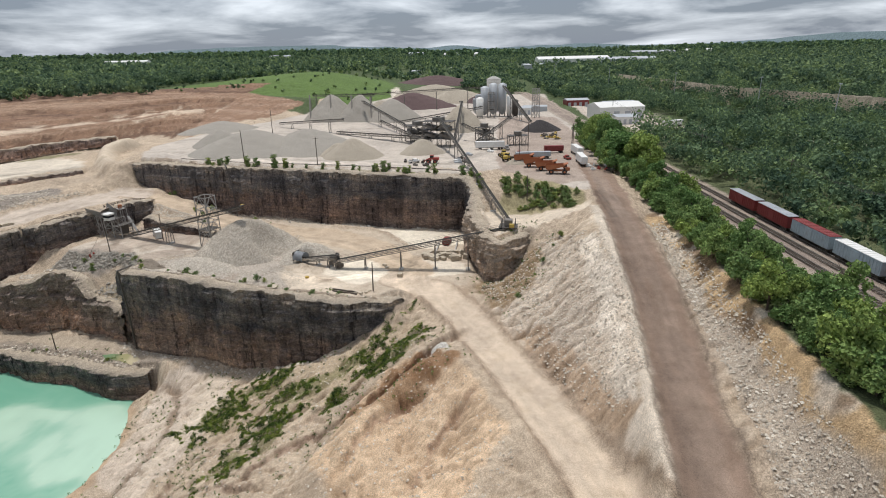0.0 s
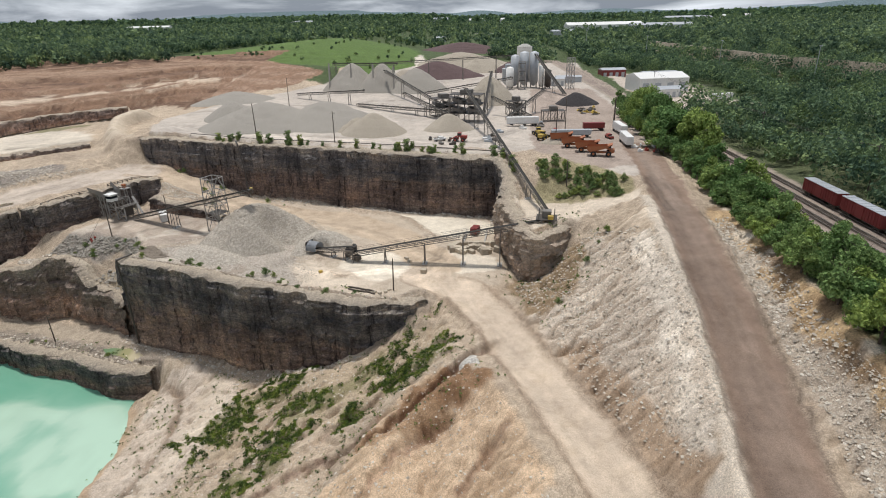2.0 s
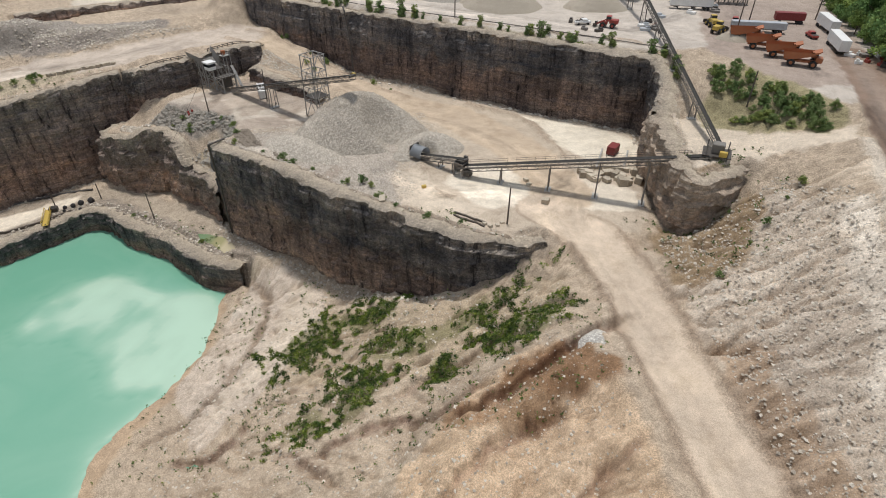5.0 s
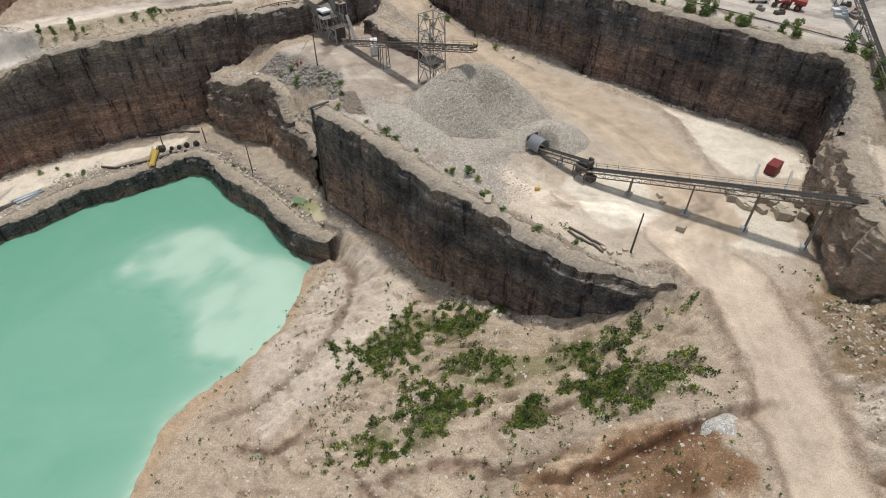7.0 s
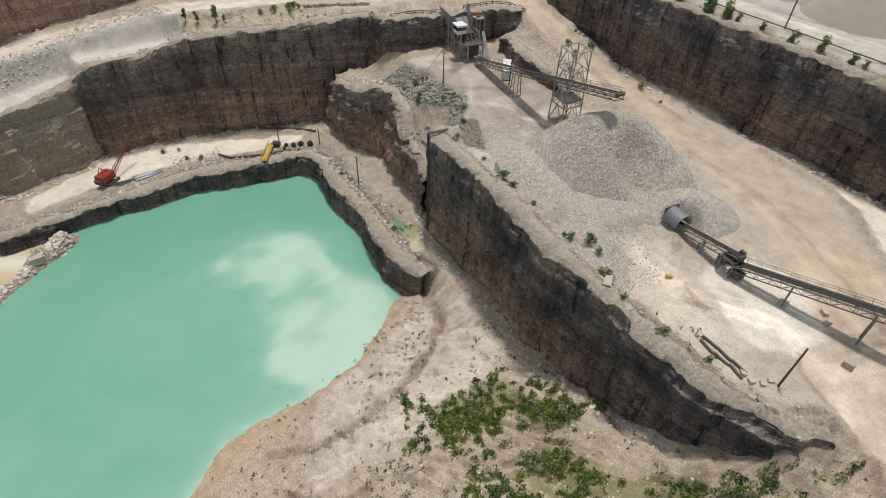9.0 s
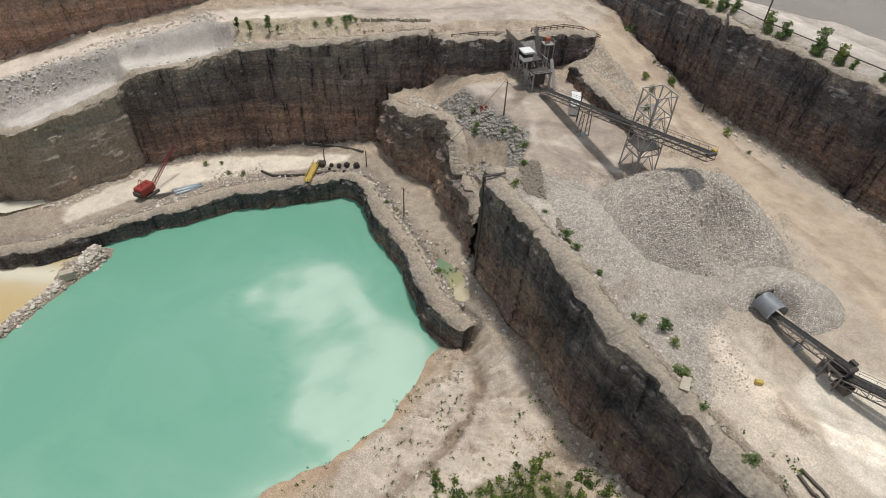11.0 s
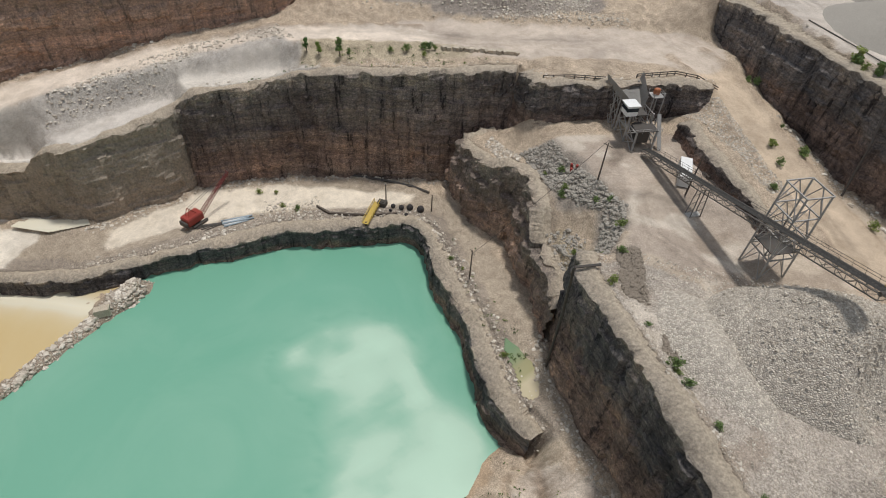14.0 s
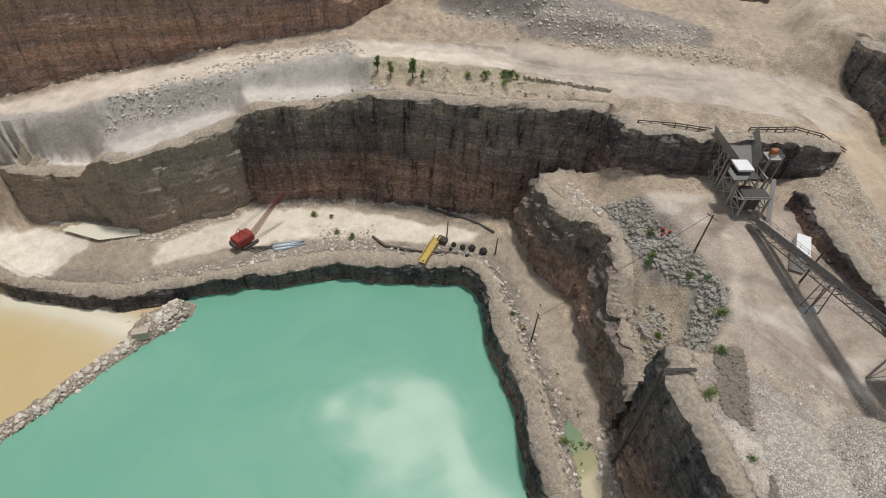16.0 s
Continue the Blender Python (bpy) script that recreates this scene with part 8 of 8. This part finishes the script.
# green patches on the slope: many low plants in one mesh
def low_growth(name, polys, per_area, size, label, mat=None, h=0.3):
    pts = []
    for p in polys:
        a = np.array(p)
        area = abs(np.dot(a[:, 0], np.roll(a[:, 1], 1)) - np.dot(a[:, 1], np.roll(a[:, 0], 1))) / 2
        c = a.mean(0)
        q = scatter([tuple(c + (b - c) * 1.8) for b in a], int(area * per_area * 1.4))
        k = fbm(q[:, 0] / 5, q[:, 1] / 5, 2, 51) + 1.1 * fbm(q[:, 0] / 1.4, q[:, 1] / 1.4, 2, 52) + 0.45 * inside(p, q[:, 0], q[:, 1]) - 0.3
        pts.append(q[k > 0.02])
    pts = np.concatenate(pts)
    pts = pts[along(RAMP, pts[:, 0], pts[:, 1])[0] > 7.2]
    z = height(pts[:, 0], pts[:, 1])
    v, q = leaf_cards(np.stack([pts[:, 0], pts[:, 1], z + h], 1), np.full(len(pts), 0.45), 5, size, np.random.RandomState(3), 0.5)
    return tagged(new(name, add_mesh(name, v, q, mat or LEAF, False)), label, "plants", kind="stuff")


low_growth("slope_weeds", GREEN, 17.0, 0.17, "patches of low green weeds on the earthy slope", WEED)
low_growth("sparse_weeds", [[(-62, 126), (-40, 124), (-26, 130), (-30, 140), (-56, 146), (-66, 138)], [(-76, 150), (-30, 152), (-8, 148), (-14, 128), (-40, 116), (-72, 112)], [(10, 170), (26, 176), (30, 165), (22, 150), (12, 152)], [(-210, 168), (-206, 186), (-186, 206), (-190, 198)], [(-150, 184), (-140, 178), (-120, 172), (-122, 178), (-140, 186)]],
           0.9, 0.17, "sparse weeds between stones", WEED)


def woods(name, pts, lo, hi, balls, per, size, label, mat):
    rng = np.random.RandomState(len(pts))
    z = height(pts[:, 0], pts[:, 1])
    n = len(pts)
    hgt = lo + (hi - lo) * np.clip(0.45 + 0.55 * fbm(pts[:, 0] / 22, pts[:, 1] / 22, 2, 66) + 0.25 * rng.randn(n), 0, 1)
    c = np.repeat(np.stack([pts[:, 0], pts[:, 1], z], 1), balls, 0)
    hh = np.repeat(hgt, balls)
    a, f = rng.rand(n * balls) * 6.283, rng.rand(n * balls) ** 0.5
    c[:, 0] += np.cos(a) * f * hh * 0.36; c[:, 1] += np.sin(a) * f * hh * 0.36
    c[:, 2] += hh * rng.uniform(0.25, 0.82, n * balls)
    v, q = leaf_cards(c, hh * 0.26, per, size, rng, 0.85, 0.3)
    return tagged(new(name, add_mesh(name, v, q, mat, False)), label, "woodland", kind="stuff")


def spaced(pts, gap):
    cell, out = {}, []
    for x, y in pts:
        k = (int(x // gap), int(y // gap))
        if k not in cell:
            cell[k] = 1
            out.append((x, y))
    return np.array(out)


def keep_off(p, polys):
    m = np.ones(len(p), bool)
    for q in polys:
        m &= ~inside(q, p[:, 0], p[:, 1])
    return p[m]


YARDS = [[(104, 330), (150, 325), (170, 340), (166, 480), (130, 580), (106, 560)], [(150, 328), (190, 318), (230, 330), (228, 342), (180, 340)], [(212, 268), (330, 250), (330, 262), (214, 284)]]
HIGHWAY_STRIP = [(202, 140), (202, 600), (212, 900), (226, 900), (218, 600), (226, 280), (228, 140)]
YARDS.append(HIGHWAY_STRIP)
near_woods = keep_off(spaced(scatter([(103, 40), (103, 330), (118, 600), (260, 600), (300, 330), (280, 40)], 6000), 8.6), YARDS)
woods("roadside_woods", near_woods, 7, 19, 9, 24, 0.55, "dense green woodland beyond the railway", WOODS)
GREEN_HILL = [(-320, 600), (-275, 590), (-110, 515), (-30, 500), (20, 660), (40, 900), (-90, 900), (-240, 880), (-330, 700)]
mid = np.concatenate([scatter([(112, 600), (116, 900), (600, 900), (600, 60), (300, 60), (270, 600)], 5200), scatter([(-700, 380), (-420, 420), (-400, 480), (-280, 610), (-330, 720), (-230, 900), (-700, 900)], 3000), scatter([(-60, 900), (-30, 680), (40, 700), (88, 660), (86, 900)], 900)])
mid = keep_off(spaced(mid, 9), [GREEN_HILL, HIGHWAY_STRIP, [(100, 560), (112, 560), (128, 900), (112, 900)]])
woods("middle_woods", mid, 8, 19, 6, 12, 1.15, "mixed green woodland round the quarry", WOODS)
far = scatter([(-1700, 900), (1500, 900), (2600, 2600), (-2800, 2600)], 9000)
side = scatter([(600, 100), (600, 900), (1500, 900), (1700, 300)], 1700)
far = np.concatenate([far, side, scatter([(-1700, 500), (-700, 480), (-700, 900), (-1700, 900)], 900)])
far = keep_off(spaced(far, 17), [[(x - L / 2 - 30, y - 90), (x + L / 2 + 30, y - 90), (x + L / 2 + 30, y + W), (x - L / 2 - 30, y + W)] for x, y, L, W, H, m in FARS])
woods("far_woods", far, 11, 24, 3, 8, 2.5, "distant dark green woods reaching the horizon", WOODS)
ridge = np.stack([RNG.uniform(-4400, 4400, 5200), RNG.uniform(2500, 4400, 5200)], 1)
woods("horizon_woods", ridge, 14, 34, 3, 7, 6.5, "hazy woods along the horizon", WOODS)
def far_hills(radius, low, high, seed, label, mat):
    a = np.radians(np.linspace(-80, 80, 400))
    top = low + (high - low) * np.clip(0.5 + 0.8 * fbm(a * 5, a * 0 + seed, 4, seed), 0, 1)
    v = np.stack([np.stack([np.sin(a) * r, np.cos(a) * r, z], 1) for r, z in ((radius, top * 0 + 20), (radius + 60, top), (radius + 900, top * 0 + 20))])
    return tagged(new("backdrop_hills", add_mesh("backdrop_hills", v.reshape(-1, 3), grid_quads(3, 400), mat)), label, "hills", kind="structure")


# The blue-grey base colour of the hills carries the haze of the distance.
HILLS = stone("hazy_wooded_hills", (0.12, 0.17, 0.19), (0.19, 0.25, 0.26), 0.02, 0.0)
far_hills(5200, 110, 165, 3, "wooded hills on the horizon, tinted blue-green for haze", HILLS)
hill_scrub = scatter([(-300, 620), (-240, 850), (-100, 880), (-60, 640), (-110, 540), (-270, 600)], 60)
woods("hill_scrub", hill_scrub, 2, 5, 4, 10, 0.7, "scattered scrub on the grassy hill", WOODS)

# old rock face in the woods beyond the railway
OLD_FACE = [(225, 780, 73, 56), (230, 650, 73, 56), (243, 484, 73, 56), (263, 416, 73, 56), (280, 365, 73, 56), (300, 300, 72, 56), (320, 200, 72, 56)]
rock_face("rock_face_old", OLD_FACE[::-1], "old reddish quarry face half hidden by trees", 1.0, 2.0, seed=9)
for x, y in ((180, 640), (205, 520), (232, 430), (236, 350), (262, 300), (300, 262), (150, 800)):
    m = thing("lamp_mast", x, y, gz(x, y), 0, "tall grey steel mast along the highway", "mast", "highway masts")
    part("shaft", bar(B(), (0, 0, -0.5), (0, 0, 27), 0.35, 8, 0.18), GALV, m)
    part("head_ring", bar(B(), (0, 0, 26.6), (0, 0, 27.1), 1.0, 10), GALV, m)
